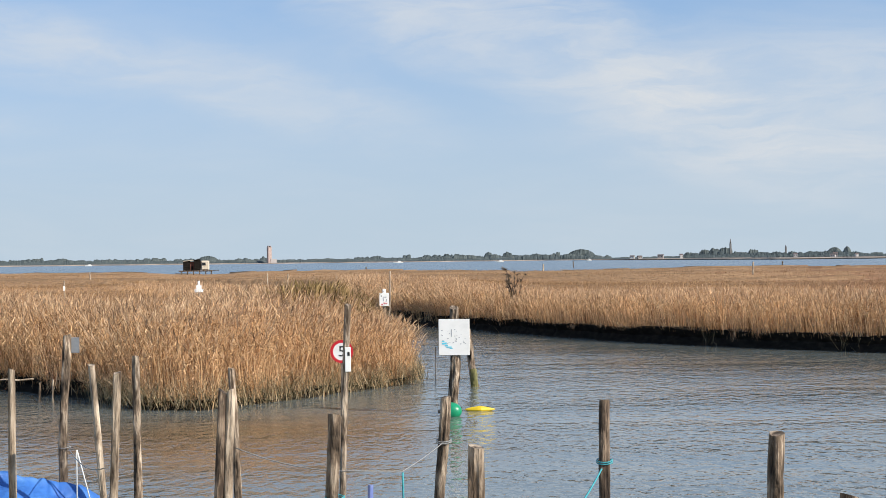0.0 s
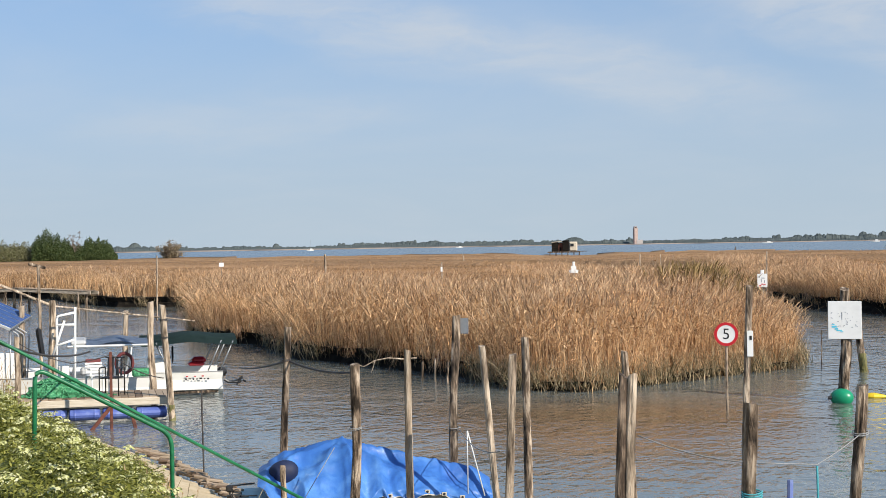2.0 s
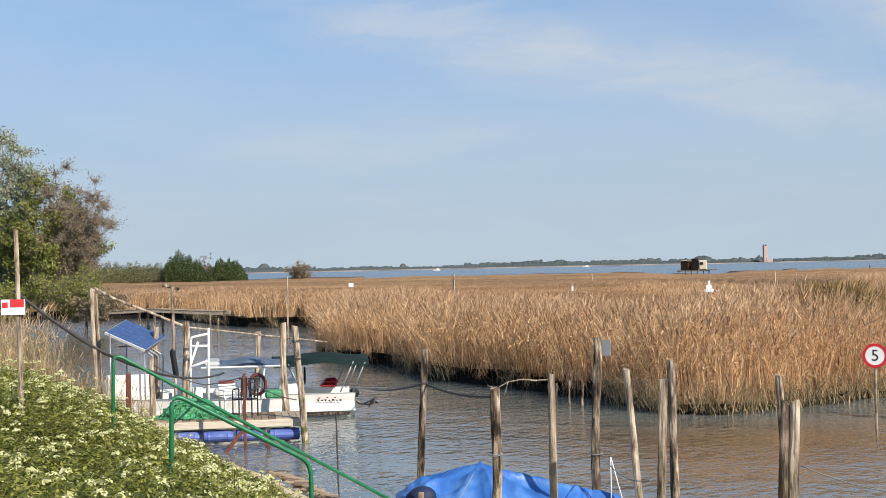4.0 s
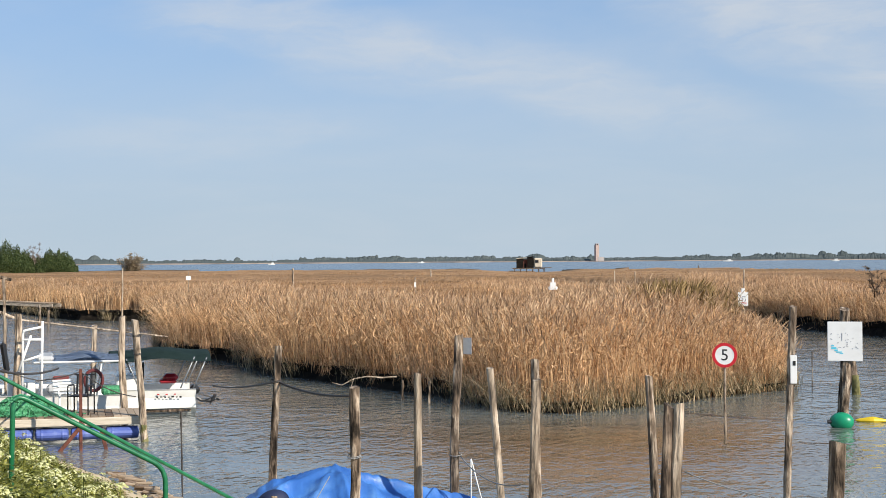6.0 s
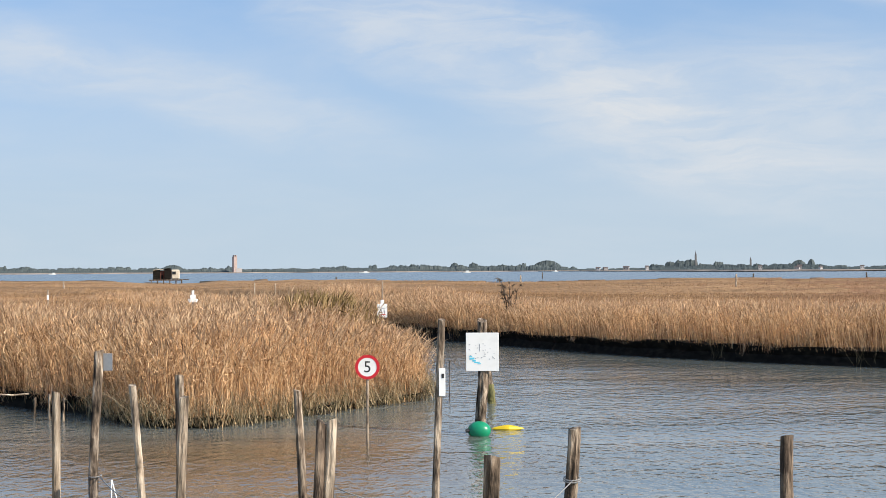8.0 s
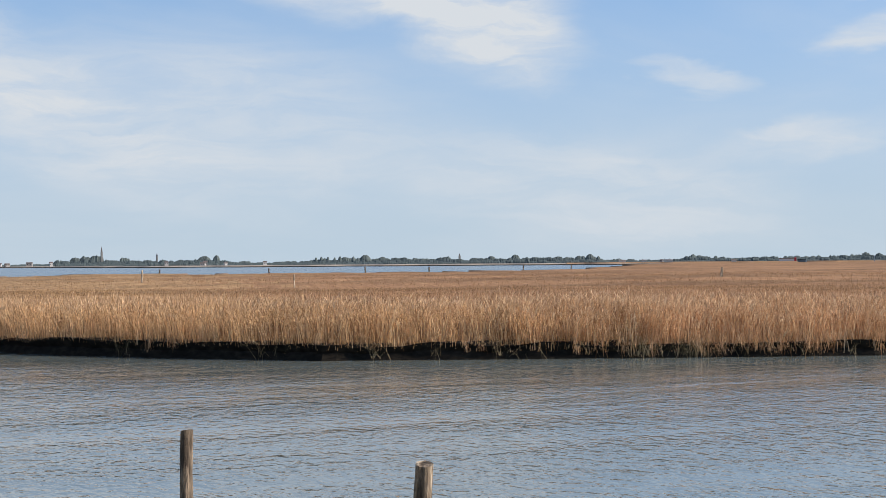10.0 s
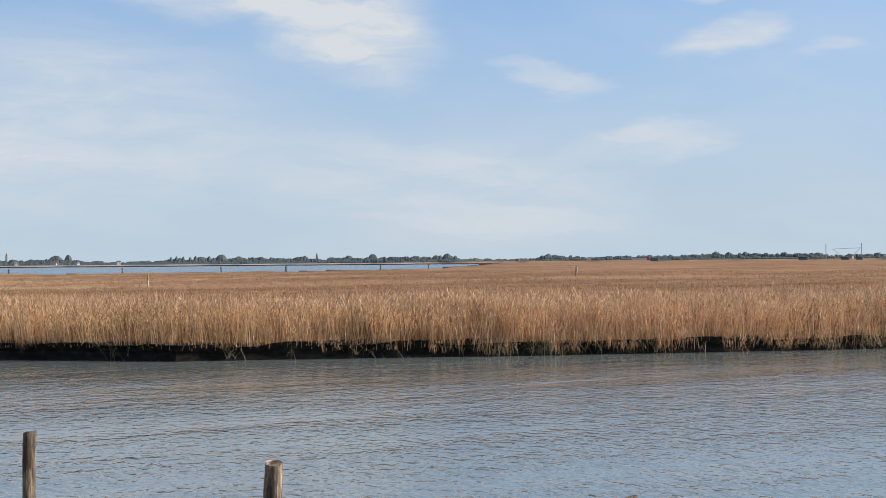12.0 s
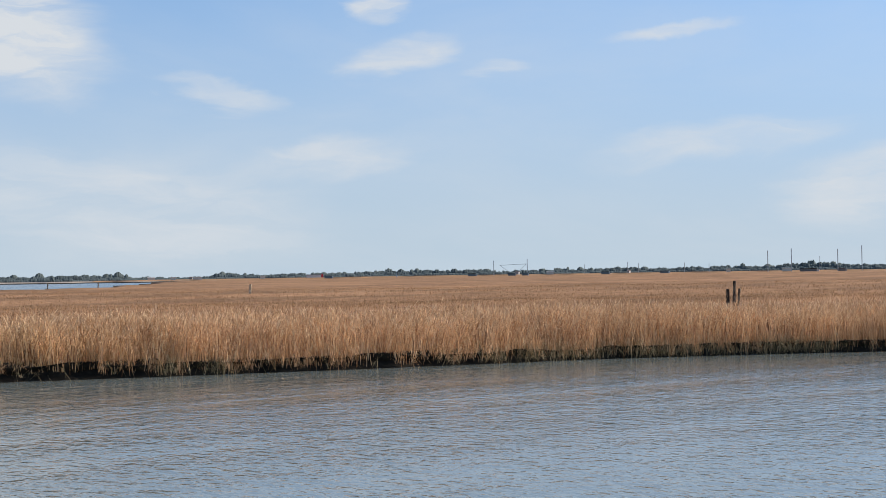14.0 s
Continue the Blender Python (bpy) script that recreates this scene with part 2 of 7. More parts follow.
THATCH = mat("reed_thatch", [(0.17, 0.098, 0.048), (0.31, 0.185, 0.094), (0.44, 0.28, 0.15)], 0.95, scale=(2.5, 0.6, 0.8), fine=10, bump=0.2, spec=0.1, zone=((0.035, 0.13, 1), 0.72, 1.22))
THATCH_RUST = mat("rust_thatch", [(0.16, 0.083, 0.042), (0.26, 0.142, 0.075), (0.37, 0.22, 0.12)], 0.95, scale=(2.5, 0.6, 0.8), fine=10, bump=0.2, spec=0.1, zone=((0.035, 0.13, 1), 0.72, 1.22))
REED_RUST = mat("rust_reed", [(0.26, 0.13, 0.062), (0.56, 0.315, 0.16), (0.73, 0.455, 0.255), (0.88, 0.63, 0.40)], 0.75, scale=(2.2, 2.2, 0.9), per="island", spread=0.35, translucent=0.32, spec=0.2, zone=((0.5, 0.5, 0.25), 0.84, 1.10))
FRINGE = mat("pale_broken_reed", [(0.06, 0.055, 0.028), (0.20, 0.165, 0.09), (0.43, 0.33, 0.195), (0.64, 0.50, 0.315)], 0.8, scale=(5, 5, 2), per="island", spread=0.3, translucent=0.2, spec=0.2)
REED_SOFT_RUST = mat("inner_rust_reed", [(0.20, 0.105, 0.052), (0.34, 0.19, 0.098), (0.49, 0.295, 0.16)], 0.9, scale=(0.3, 0.3, 0.1), per="island", translucent=0.3, spec=0.1, zone=((0.035, 0.13, 1), 0.78, 1.15))
REED_OLIVE = mat("olive_reed", [(0.06, 0.040, 0.014), (0.17, 0.115, 0.042), (0.32, 0.22, 0.09), (0.48, 0.34, 0.16)], 0.8, scale=(3.6, 3.6, 0.6), per="island", spread=0.3, translucent=0.3, spec=0.2)
REED_SOFT = mat("inner_reed", [(0.26, 0.15, 0.072), (0.42, 0.25, 0.125), (0.58, 0.37, 0.195)], 0.9, scale=(0.3, 0.3, 0.1), per="island", translucent=0.3, spec=0.1, zone=((0.035, 0.13, 1), 0.78, 1.15))
FARMARSH = mat("far_marsh", [(0.17, 0.095, 0.05), (0.26, 0.15, 0.08), (0.34, 0.21, 0.115)], 0.95, scale=(0.05, 0.012, 0.1), fine=8, spec=0.1, zone=((0.004, 0.01, 1), 0.75, 1.2))
WOOD = mat("weathered_wood", [(0.022, 0.016, 0.011), (0.18, 0.132, 0.092), (0.52, 0.42, 0.315)], 0.85, scale=(15, 15, 3.4), fine=9, bump=0.08, spec=0.2, reach=0.26, zone=((7, 7, 1.1), 0.62, 1.30))
WOOD_BEAM = mat("pale_beam_wood", [(0.16, 0.12, 0.085), (0.38, 0.31, 0.235), (0.54, 0.46, 0.36)], 0.85, scale=(2.2, 34, 34), fine=9, bump=0.02, spec=0.25, reach=0.36)
WOOD_DARK = mat("dark_wood", [(0.012, 0.009, 0.007), (0.085, 0.06, 0.042), (0.30, 0.225, 0.16)], 0.85, scale=(15, 15, 3.4), fine=9, bump=0.06, spec=0.25, reach=0.30, zone=((7, 7, 1.1), 0.62, 1.30))
WOOD_PALE = mat("pale_wood", [(0.075, 0.053, 0.036), (0.39, 0.305, 0.22), (0.63, 0.52, 0.395)], 0.85, scale=(14, 14, 3.0), fine=9, bump=0.06, spec=0.2, reach=0.30, zone=((7, 7, 1.1), 0.66, 1.18))
PLANK = mat("plank_wood", [(0.16, 0.11, 0.075), (0.30, 0.23, 0.16), (0.42, 0.33, 0.24)], 0.85, scale=(3, 30, 30), fine=6, bump=0.006, per="object", spread=0.3, spec=0.25)
WEED = mat("weed_on_wood", [(0.05, 0.055, 0.02), (0.14, 0.13, 0.04), (0.22, 0.19, 0.07)], 0.7, scale=(14, 14, 6), bump=0.01)
SOIL = mat("levee_soil", [(0.10, 0.095, 0.04), (0.20, 0.155, 0.085), (0.30, 0.24, 0.14)], 0.95, scale=(1.5, 1.5, 1.5), fine=8, bump=0.06, spec=0.1)
SAND = mat("pale_sand", [(0.42, 0.33, 0.20), (0.56, 0.45, 0.29), (0.64, 0.53, 0.36)], 0.95, scale=(5, 5, 5), fine=8, bump=0.03, spec=0.1)
LEAF = mat("herb_leaf", [(0.055, 0.068, 0.010), (0.20, 0.208, 0.030), (0.39, 0.375, 0.085)], 0.55, per="island", translucent=0.35, scale=(1, 1, 1))
UMBEL = mat("white_umbel", [(0.46, 0.48, 0.17), (0.60, 0.60, 0.27), (0.74, 0.72, 0.44)], 0.8, per="island", translucent=0.2)
DRYGRASS = mat("dry_grass", [(0.22, 0.17, 0.075), (0.36, 0.27, 0.14), (0.48, 0.38, 0.22)], 0.85, per="island", translucent=0.2)
TREELEAF = mat("spring_leaf", [(0.10, 0.12, 0.024), (0.21, 0.225, 0.046), (0.36, 0.36, 0.09)], 0.6, per="island", translucent=0.3)
TREELEAF_GREY = mat("grey_leaf", [(0.18, 0.21, 0.13), (0.30, 0.34, 0.23), (0.44, 0.47, 0.36)], 0.6, per="island", translucent=0.3)
TWIGLEAF = mat("budding_twig", [(0.13, 0.10, 0.055), (0.24, 0.185, 0.11), (0.38, 0.31, 0.20)], 0.85, per="island", translucent=0.2)
SHRUBLEAF = mat("shrub_leaf", [(0.03, 0.048, 0.016), (0.062, 0.088, 0.028), (0.115, 0.14, 0.048)], 0.7, per="island", translucent=0.25, spec=0.2)
SHRUBGREY = mat("grey_shrub_leaf", [(0.09, 0.095, 0.038), (0.16, 0.155, 0.07), (0.25, 0.23, 0.115)], 0.8, per="island", translucent=0.25, spec=0.2)
TWIG = mat("bare_twig", [(0.10, 0.075, 0.055), (0.19, 0.145, 0.11), (0.28, 0.22, 0.17)], 0.85, per="island")
BARK = mat("grey_bark", [(0.10, 0.085, 0.065), (0.22, 0.19, 0.15), (0.34, 0.30, 0.24)], 0.9, scale=(6, 6, 2), bump=0.03)
# blue-grey of the distance haze is mixed into the foliage colour
WOODS = mat("hazed_foliage", [(0.060, 0.075, 0.078), (0.078, 0.096, 0.097), (0.105, 0.122, 0.116)], 0.9, per="island", scale=(0.05, 0.05, 0.05), spec=0.1)
GREEN = mat("green_paint", [(0.008, 0.09, 0.035), (0.014, 0.145, 0.058), (0.03, 0.20, 0.085)], 0.35, scale=(14, 14, 14), bump=0.001)
RUST = mat("rusty_steel", [(0.045, 0.017, 0.012), (0.115, 0.036, 0.022), (0.20, 0.065, 0.036)], 0.8, scale=(12, 12, 12), bump=0.004)
WHITE = mat("white_paint", [(0.66, 0.66, 0.63), (0.78, 0.78, 0.75), (0.82, 0.82, 0.80)], 0.4, scale=(2, 2, 3))
GELCOAT = mat("white_gelcoat", [(0.62, 0.60, 0.53), (0.76, 0.75, 0.70), (0.81, 0.80, 0.77)], 0.25, scale=(1.5, 1.5, 4), fine=6)
TEALHULL = mat("pale_teal_hull", [(0.18, 0.33, 0.36), (0.28, 0.45, 0.47), (0.38, 0.52, 0.53)], 0.45, scale=(3, 3, 5))
INSIDE = mat("grey_deck_paint", [(0.30, 0.31, 0.31), (0.42, 0.43, 0.43), (0.5, 0.5, 0.49)], 0.6, scale=(4, 4, 4))
CANVAS = mat("dark_green_canvas", [(0.010, 0.028, 0.024), (0.018, 0.042, 0.036), (0.03, 0.058, 0.05)], 0.75, scale=(5, 5, 5), bump=0.01)
TARP = mat("blue_tarp", [(0.016, 0.06, 0.25), (0.028, 0.11, 0.37), (0.04, 0.145, 0.43), (0.085, 0.22, 0.50), (0.32, 0.44, 0.62)], 0.42, scale=(2.4, 2.4, 1.4), fine=9, bump=0.03, reach=0.50, zone=((1.6, 1.6, 1.6), 0.85, 1.15))
BLUEGREY = mat("blue_grey_cover", [(0.14, 0.19, 0.28), (0.20, 0.26, 0.36), (0.27, 0.33, 0.43)], 0.6, scale=(3, 3, 3), bump=0.01)
NAVY = mat("navy_cloth", [(0.006, 0.012, 0.04), (0.012, 0.022, 0.07)], 0.7, scale=(6, 6, 6))
DRUM = mat("blue_drum", [(0.05, 0.085, 0.30), (0.09, 0.135, 0.40), (0.24, 0.30, 0.48)], 0.5, scale=(4, 4, 4))
BLACK = mat("black_plastic", [(0.010, 0.010, 0.011), (0.022, 0.022, 0.024)], 0.45, scale=(10, 10, 10))
REDP = mat("red_plastic", [(0.34, 0.012, 0.02), (0.48, 0.022, 0.03)], 0.4, scale=(6, 6, 6))
REDDULL = mat("dull_red", [(0.09, 0.018, 0.018), (0.16, 0.028, 0.028)], 0.6, scale=(8, 8, 8))
NET = mat("green_net", [(0.012, 0.08, 0.035), (0.045, 0.26, 0.11), (0.20, 0.46, 0.26)], 0.75, scale=(26, 26, 26), fine=6, bump=0.03)
BUOYGREEN = mat("green_buoy", [(0.005, 0.21, 0.095), (0.01, 0.30, 0.15)], 0.35, scale=(5, 5, 5))
YELLOW = mat("yellow_float", [(0.62, 0.42, 0.01), (0.75, 0.54, 0.02)], 0.4, scale=(5, 5, 5))
SIGNRED = mat("sign_red", [(0.50, 0.015, 0.025), (0.58, 0.025, 0.035)], 0.4, scale=(6, 6, 6))
SIGNBLACK = mat("sign_black", [(0.012, 0.012, 0.013), (0.02, 0.02, 0.02)], 0.5)
CYAN = mat("print_cyan", [(0.09, 0.50, 0.66), (0.14, 0.60, 0.74)], 0.5)
PRINTGREY = mat("print_grey", [(0.25, 0.27, 0.30), (0.42, 0.44, 0.46)], 0.5)
CREAM = mat("cream_board", [(0.34, 0.29, 0.22), (0.52, 0.46, 0.36), (0.64, 0.58, 0.48)], 0.75, scale=(3, 30, 30), fine=7, spec=0.2)
STEEL = mat("grey_steel", [(0.26, 0.27, 0.28), (0.40, 0.41, 0.42)], 0.45, 0.6, scale=(8, 8, 8))
# cells lightened: the sky they reflect is put into their blue
SOLAR = mat("solar_cells", [(0.035, 0.07, 0.19), (0.05, 0.10, 0.25)], 0.22, scale=(9, 9, 9))
ROPEW = mat("pale_rope", [(0.17, 0.17, 0.165), (0.33, 0.335, 0.33)], 0.85, scale=(60, 60, 60))
ROPET = mat("teal_rope", [(0.03, 0.22, 0.26), (0.07, 0.36, 0.40)], 0.85, scale=(60, 60, 60))
ROPED = mat("dark_hose", [(0.03, 0.026, 0.024), (0.07, 0.06, 0.055)], 0.7, scale=(20, 20, 20))
BRICK = mat("far_brick", [(0.26, 0.19, 0.165), (0.38, 0.29, 0.255), (0.46, 0.37, 0.33)], 0.9, scale=(0.3, 0.3, 0.3))
SLATE = mat("grey_stone", [(0.10, 0.10, 0.10), (0.17, 0.165, 0.16)], 0.9, scale=(0.4, 0.4, 0.4))
STONE = mat("pale_stone", [(0.42, 0.39, 0.34), (0.56, 0.52, 0.46)], 0.85, scale=(0.4, 0.4, 0.4))
PLASTER = mat("house_plaster", [(0.26, 0.24, 0.23), (0.36, 0.335, 0.32), (0.56, 0.54, 0.52)], 0.85, per="object")
TILE = mat("roof_tile", [(0.08, 0.065, 0.06), (0.13, 0.095, 0.085)], 0.85, per="object")
DARKGLASS = mat("dark_glass", [(0.012, 0.014, 0.016), (0.02, 0.024, 0.028)], 0.12)
TARRED = mat("tarred_boards", [(0.006, 0.0055, 0.005), (0.014, 0.012, 0.010), (0.026, 0.023, 0.02)], 0.95, scale=(1, 1, 6), spec=0.05)
FARLAND = mat("far_shore", [(0.20, 0.165, 0.135), (0.29, 0.24, 0.20), (0.36, 0.30, 0.25)], 0.95, scale=(0.02, 0.02, 0.1), spec=0.1)


# ---- helpers for meshes ----
def link(name, bm, material, parent=None, label="", smooth=False):
    me = bpy.data.meshes.new(name)
    bmesh.ops.recalc_face_normals(bm, faces=bm.faces)
    bm.to_mesh(me)
    bm.free()
    for m in (material if isinstance(material, (list, tuple)) else [material]):
        me.materials.append(m)
    if smooth:
        me.polygons.foreach_set("use_smooth", [True] * len(me.polygons))
    ob = new(name, me)
    if parent:
        ob.parent = parent
    if label:
        ob["label"] = label
    return ob


def part(name, bm, material, parent, label="", smooth=False):
    return link(name, bm, material, parent, label, smooth)


def empty(name, m, label, category, group="", kind=""):
    ob = new(name)
    ob.matrix_world = m
    return tagged(ob, label, category, group, kind)


def box(bm, size, m=Matrix(), bevel=0.0, mi=0):
    r = bmesh.ops.create_cube(bm, size=1.0, matrix=m @ Matrix.Diagonal((*size, 1)))
    fs = {f for v in r["verts"] for f in v.link_faces}
    if bevel:
        es = {e for v in r["verts"] for e in v.link_edges}
        rb = bmesh.ops.bevel(bm, geom=list(es), offset=bevel, segments=1, affect="EDGES", clamp_overlap=True)
        fs |= set(rb["faces"])
    for f in fs:
        if f.is_valid:
            f.material_index = mi
    return bm


def at(x, y, z):
    return Matrix.Translation((x, y, z))


def tube(bm, pts, r, sides=8, cap=True, r2=None):
    """A round tube along points."""
    pts = [Vector(p) for p in pts]
    rings = []
    for i, p in enumerate(pts):
        d = (pts[min(i + 1, len(pts) - 1)] - pts[max(i - 1, 0)]).normalized()
        a = d.cross(Vector((0, 0, 1)) if abs(d.z) < 0.9 else Vector((1, 0, 0))).normalized()
        b = d.cross(a)
        rr = r if r2 is None else r + (r2 - r) * i / (len(pts) - 1)
        rings.append([bm.verts.new(p + (a * math.cos(k * 2 * math.pi / sides) + b * math.sin(k * 2 * math.pi / sides)) * rr) for k in range(sides)])
    for s, t in zip(rings, rings[1:]):
        for k in range(sides):
            bm.faces.new((s[k], s[(k + 1) % sides], t[(k + 1) % sides], t[k]))
    if cap:
        bm.faces.new(rings[0])
        bm.faces.new(rings[-1])
    return bm


def sag(a, b, drop, n=14):
    a, b = Vector(a), Vector(b)
    return [a.lerp(b, i / n) - Vector((0, 0, drop * 4 * (i / n) * (1 - i / n))) for i in range(n + 1)]


def arc(pts, r=0.12, n=5):
    """Points with each inner corner rounded."""
    pts = [Vector(p) for p in pts]
    out = [pts[0]]
    for a, b, c in zip(pts, pts[1:], pts[2:]):
        p, q = b + (a - b).normalized() * r, b + (c - b).normalized() * r
        out += [p.lerp(b, i / n).lerp(b.lerp(q, i / n), i / n) for i in range(n + 1)]
    return out + [pts[-1]]


def soup(name, verts, faces, materials, mats=None):
    """A large joined mesh out of arrays: verts (n, 3), and faces as a list of (m, k) index arrays."""
    me = bpy.data.meshes.new(name)
    me.vertices.add(len(verts))
    me.vertices.foreach_set("co", np.ascontiguousarray(verts, np.float32).ravel())
    loops = np.concatenate([f.ravel() for f in faces]).astype(np.int32)
    sizes = np.concatenate([np.full(len(f), f.shape[1]) for f in faces]).astype(np.int32)
    me.loops.add(len(loops))
    me.loops.foreach_set("vertex_index", loops)
    me.polygons.add(len(sizes))
    me.polygons.foreach_set("loop_start", np.concatenate([[0], np.cumsum(sizes)[:-1]]).astype(np.int32))
    for m in materials:
        me.materials.append(m)
    if mats is not None:
        me.polygons.foreach_set("material_index", np.concatenate([np.full(len(f), k) for f, k in zip(faces, mats)]).astype(np.int32))
    me.update(calc_edges=True)
    return new(name, me)


rng = np.random.default_rng(5)


def wave(x, y, s, seed=0.0):
    """Cheap smooth variation between -1 and 1 over arrays."""
    return (np.sin(x / s + 1.7 * np.sin(y / s * 0.7 + seed) + seed) + np.sin(y / s * 1.3 + 1.3 * np.sin(x / s * 0.6 + 2.1 * seed) + 2.0) + np.sin((x + y) / s * 2.3 + seed * 3)) / 3


def inside(px, py, poly):
    res = np.zeros(len(px), bool)
    for (x0, y0), (x1, y1) in zip(poly, poly[1:] + poly[:1]):
        c = ((y0 > py) != (y1 > py)) & (px < (x1 - x0) * (py - y0) / ((y1 - y0) or 1e-9) + x0)
        res ^= c
    return res


def edge_distance(px, py, line):
    d = np.full(len(px), 1e9)
    for (x0, y0), (x1, y1) in zip(line, line[1:]):
        dx, dy = x1 - x0, y1 - y0
        u = np.clip(((px - x0) * dx + (py - y0) * dy) / (dx * dx + dy * dy), 0, 1)
        d = np.minimum(d, np.hypot(px - x0 - u * dx, py - y0 - u * dy))
    return d


def resample(line, step, jitter=0.0):
    out = []
    for (x0, y0), (x1, y1) in zip(line, line[1:]):
        k = max(1, int(math.hypot(x1 - x0, y1 - y0) / step))
        for i in range(k):
            out.append((x0 + (x1 - x0) * i / k + random.uniform(-jitter, jitter), y0 + (y1 - y0) * i / k + random.uniform(-jitter, jitter)))
    return out + [line[-1]]

# ---- water, bed and land ----
# plan of the shores, in metres
SHORE = [(60, -48), (6, 0.5), (-0.8, 9.0), (-6.2, 15.8), (-9.5, 19.9), (-14.5, 25.4), (-22, 32.5), (-32, 43.5), (-46, 62), (-58, 84), (-66, 92)]
MARSH_EDGE = [(-66, 92), (-52, 91), (-47, 88), (-41, 80), (-36.5, 75), (-31, 74), (-27, 63), (-22.3, 52), (-19.5, 46.6), (-17, 45), (-14, 39.5), (-11, 37),
              (-8, 33.8), (-6, 31.0), (-4.8, 30.8), (-3.4, 32.8), (-2, 35), (-0.7, 36.9), (-1.0, 40), (-2.6, 50), (-6, 64), (-12, 84), (-22, 108),
              (-20, 113), (-9, 93), (-3.6, 79), (-0.3, 68.4), (3.5, 60), (6.9, 53.5), (10.6, 49.3), (14, 46), (18.5, 44.2), (25.5, 41.6), (30.5, 39.8),
              (37.5, 37.9), (42, 35.7), (47, 32.5), (62, 24), (90, 6)]


def rim(az):
    """How far the reed marsh reaches, by heading in degrees (clockwise from y)."""
    r = np.interp(az, [-60, -36, -24, -18, -12, -5, -2, 1, 4.2, 5.5, 7.5, 10, 13, 16, 20, 24, 28, 29.4, 30.2, 33, 80], [160, 250, 290, 265, 262, 255, 225, 190, 168, 200, 205, 262, 245, 225, 220, 270, 330, 480, 900, 1350, 1500])
    return r * (1 + 0.02 * np.sin(az * 3.1) + 0.012 * np.sin(az * 9.7 + 1))


def setting(ob, label, category):
    return tagged(ob, label, category, kind="structure")


def disc(name, z, r, material, rings=(20, 60, 200, 700, 2000)):
    bm = bmesh.new()
    prev = None
    c = bm.verts.new((0, 0, z))
    for rr in (*rings, r):
        ring = [bm.verts.new((math.cos(a * math.pi / 48) * rr, math.sin(a * math.pi / 48) * rr, z)) for a in range(96)]
        for k in range(96):
            if prev:
                bm.faces.new((prev[k], prev[(k + 1) % 96], ring[(k + 1) % 96], ring[k]))
            else:
                bm.faces.new((c, ring[k], ring[(k + 1) % 96]))
        prev = ring
    return link(name, bm, material)


setting(disc("ground", -1.6, 4700, BED), "muddy lagoon bed under the tidal water", "ground")
setting(disc("water", 0.0, 4690, WATER), "rippled grey-blue tidal water with brown shallows and reed and sky reflections in its colour", "water")



def land_z(x, y):
    """Height of the marsh ground: low at the marsh point, a high undercut bank elsewhere."""
    x, y = np.asarray(x, float), np.asarray(y, float)
    return np.where((x > -7.5) & (x < 0.5) & (y < 46), 0.14, np.where((x < -7.5) & (y < 60), 0.36, np.interp(x, [-30, 8, 16, 34], [0.50, 0.52, 0.44, 0.40]))) + 0.08 * wave(x, y, 0.7, 4.0) + 0.05 * wave(x, y, 0.23, 2.0)


edge = resample(MARSH_EDGE, 0.45, 0.09)
rim_line = [(math.sin(radians(a)) * float(rim(a)), math.cos(radians(a)) * float(rim(a))) for a in np.arange(80, -50, -0.5)]
marsh_poly = edge + [(400, 40)] + rim_line + [(-190, 120), (-90, 110)]


def marsh_land():
    """Marsh ground with an undercut, ragged mud bank along the water."""
    bm = bmesh.new()
    pts = marsh_poly
    n = len(pts)
    rows = [[], [], [], []]
    for i, (x, y) in enumerate(pts):
        a, b = Vector(pts[i - 1]), Vector(pts[(i + 1) % n])
        t = (b - a).normalized()
        inn = Vector((t.y, -t.x)) * -1
        j = 0.10 * noise.noise((x * 1.7, y * 1.7, 0)) + 0.05 * noise.noise((x * 6, y * 6, 3))
        for row, (off, z) in zip(rows, ((-0.25, -1.2), (-0.05, -0.12), (0.16, float(land_z(x, y)) * 0.5), (0.0, float(land_z(x, y))))):
            row.append(bm.verts.new((x + inn.x * (off + j), y + inn.y * (off + j), z + 0.05 * noise.noise((x, y, z * 4)))))
    for r0, r1 in zip(rows, rows[1:]):
        for i in range(n):
            bm.faces.new((r0[i], r0[(i + 1) % n], r1[(i + 1) % n], r1[i]))
    from mathutils.geometry import tessellate_polygon
    top = rows[3]
    for tri in tessellate_polygon([[v.co.copy() for v in top]]):
        try:
            bm.faces.new([top[k] for k in tri])
        except ValueError:
            pass
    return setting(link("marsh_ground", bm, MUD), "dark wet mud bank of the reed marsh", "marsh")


marsh_land()


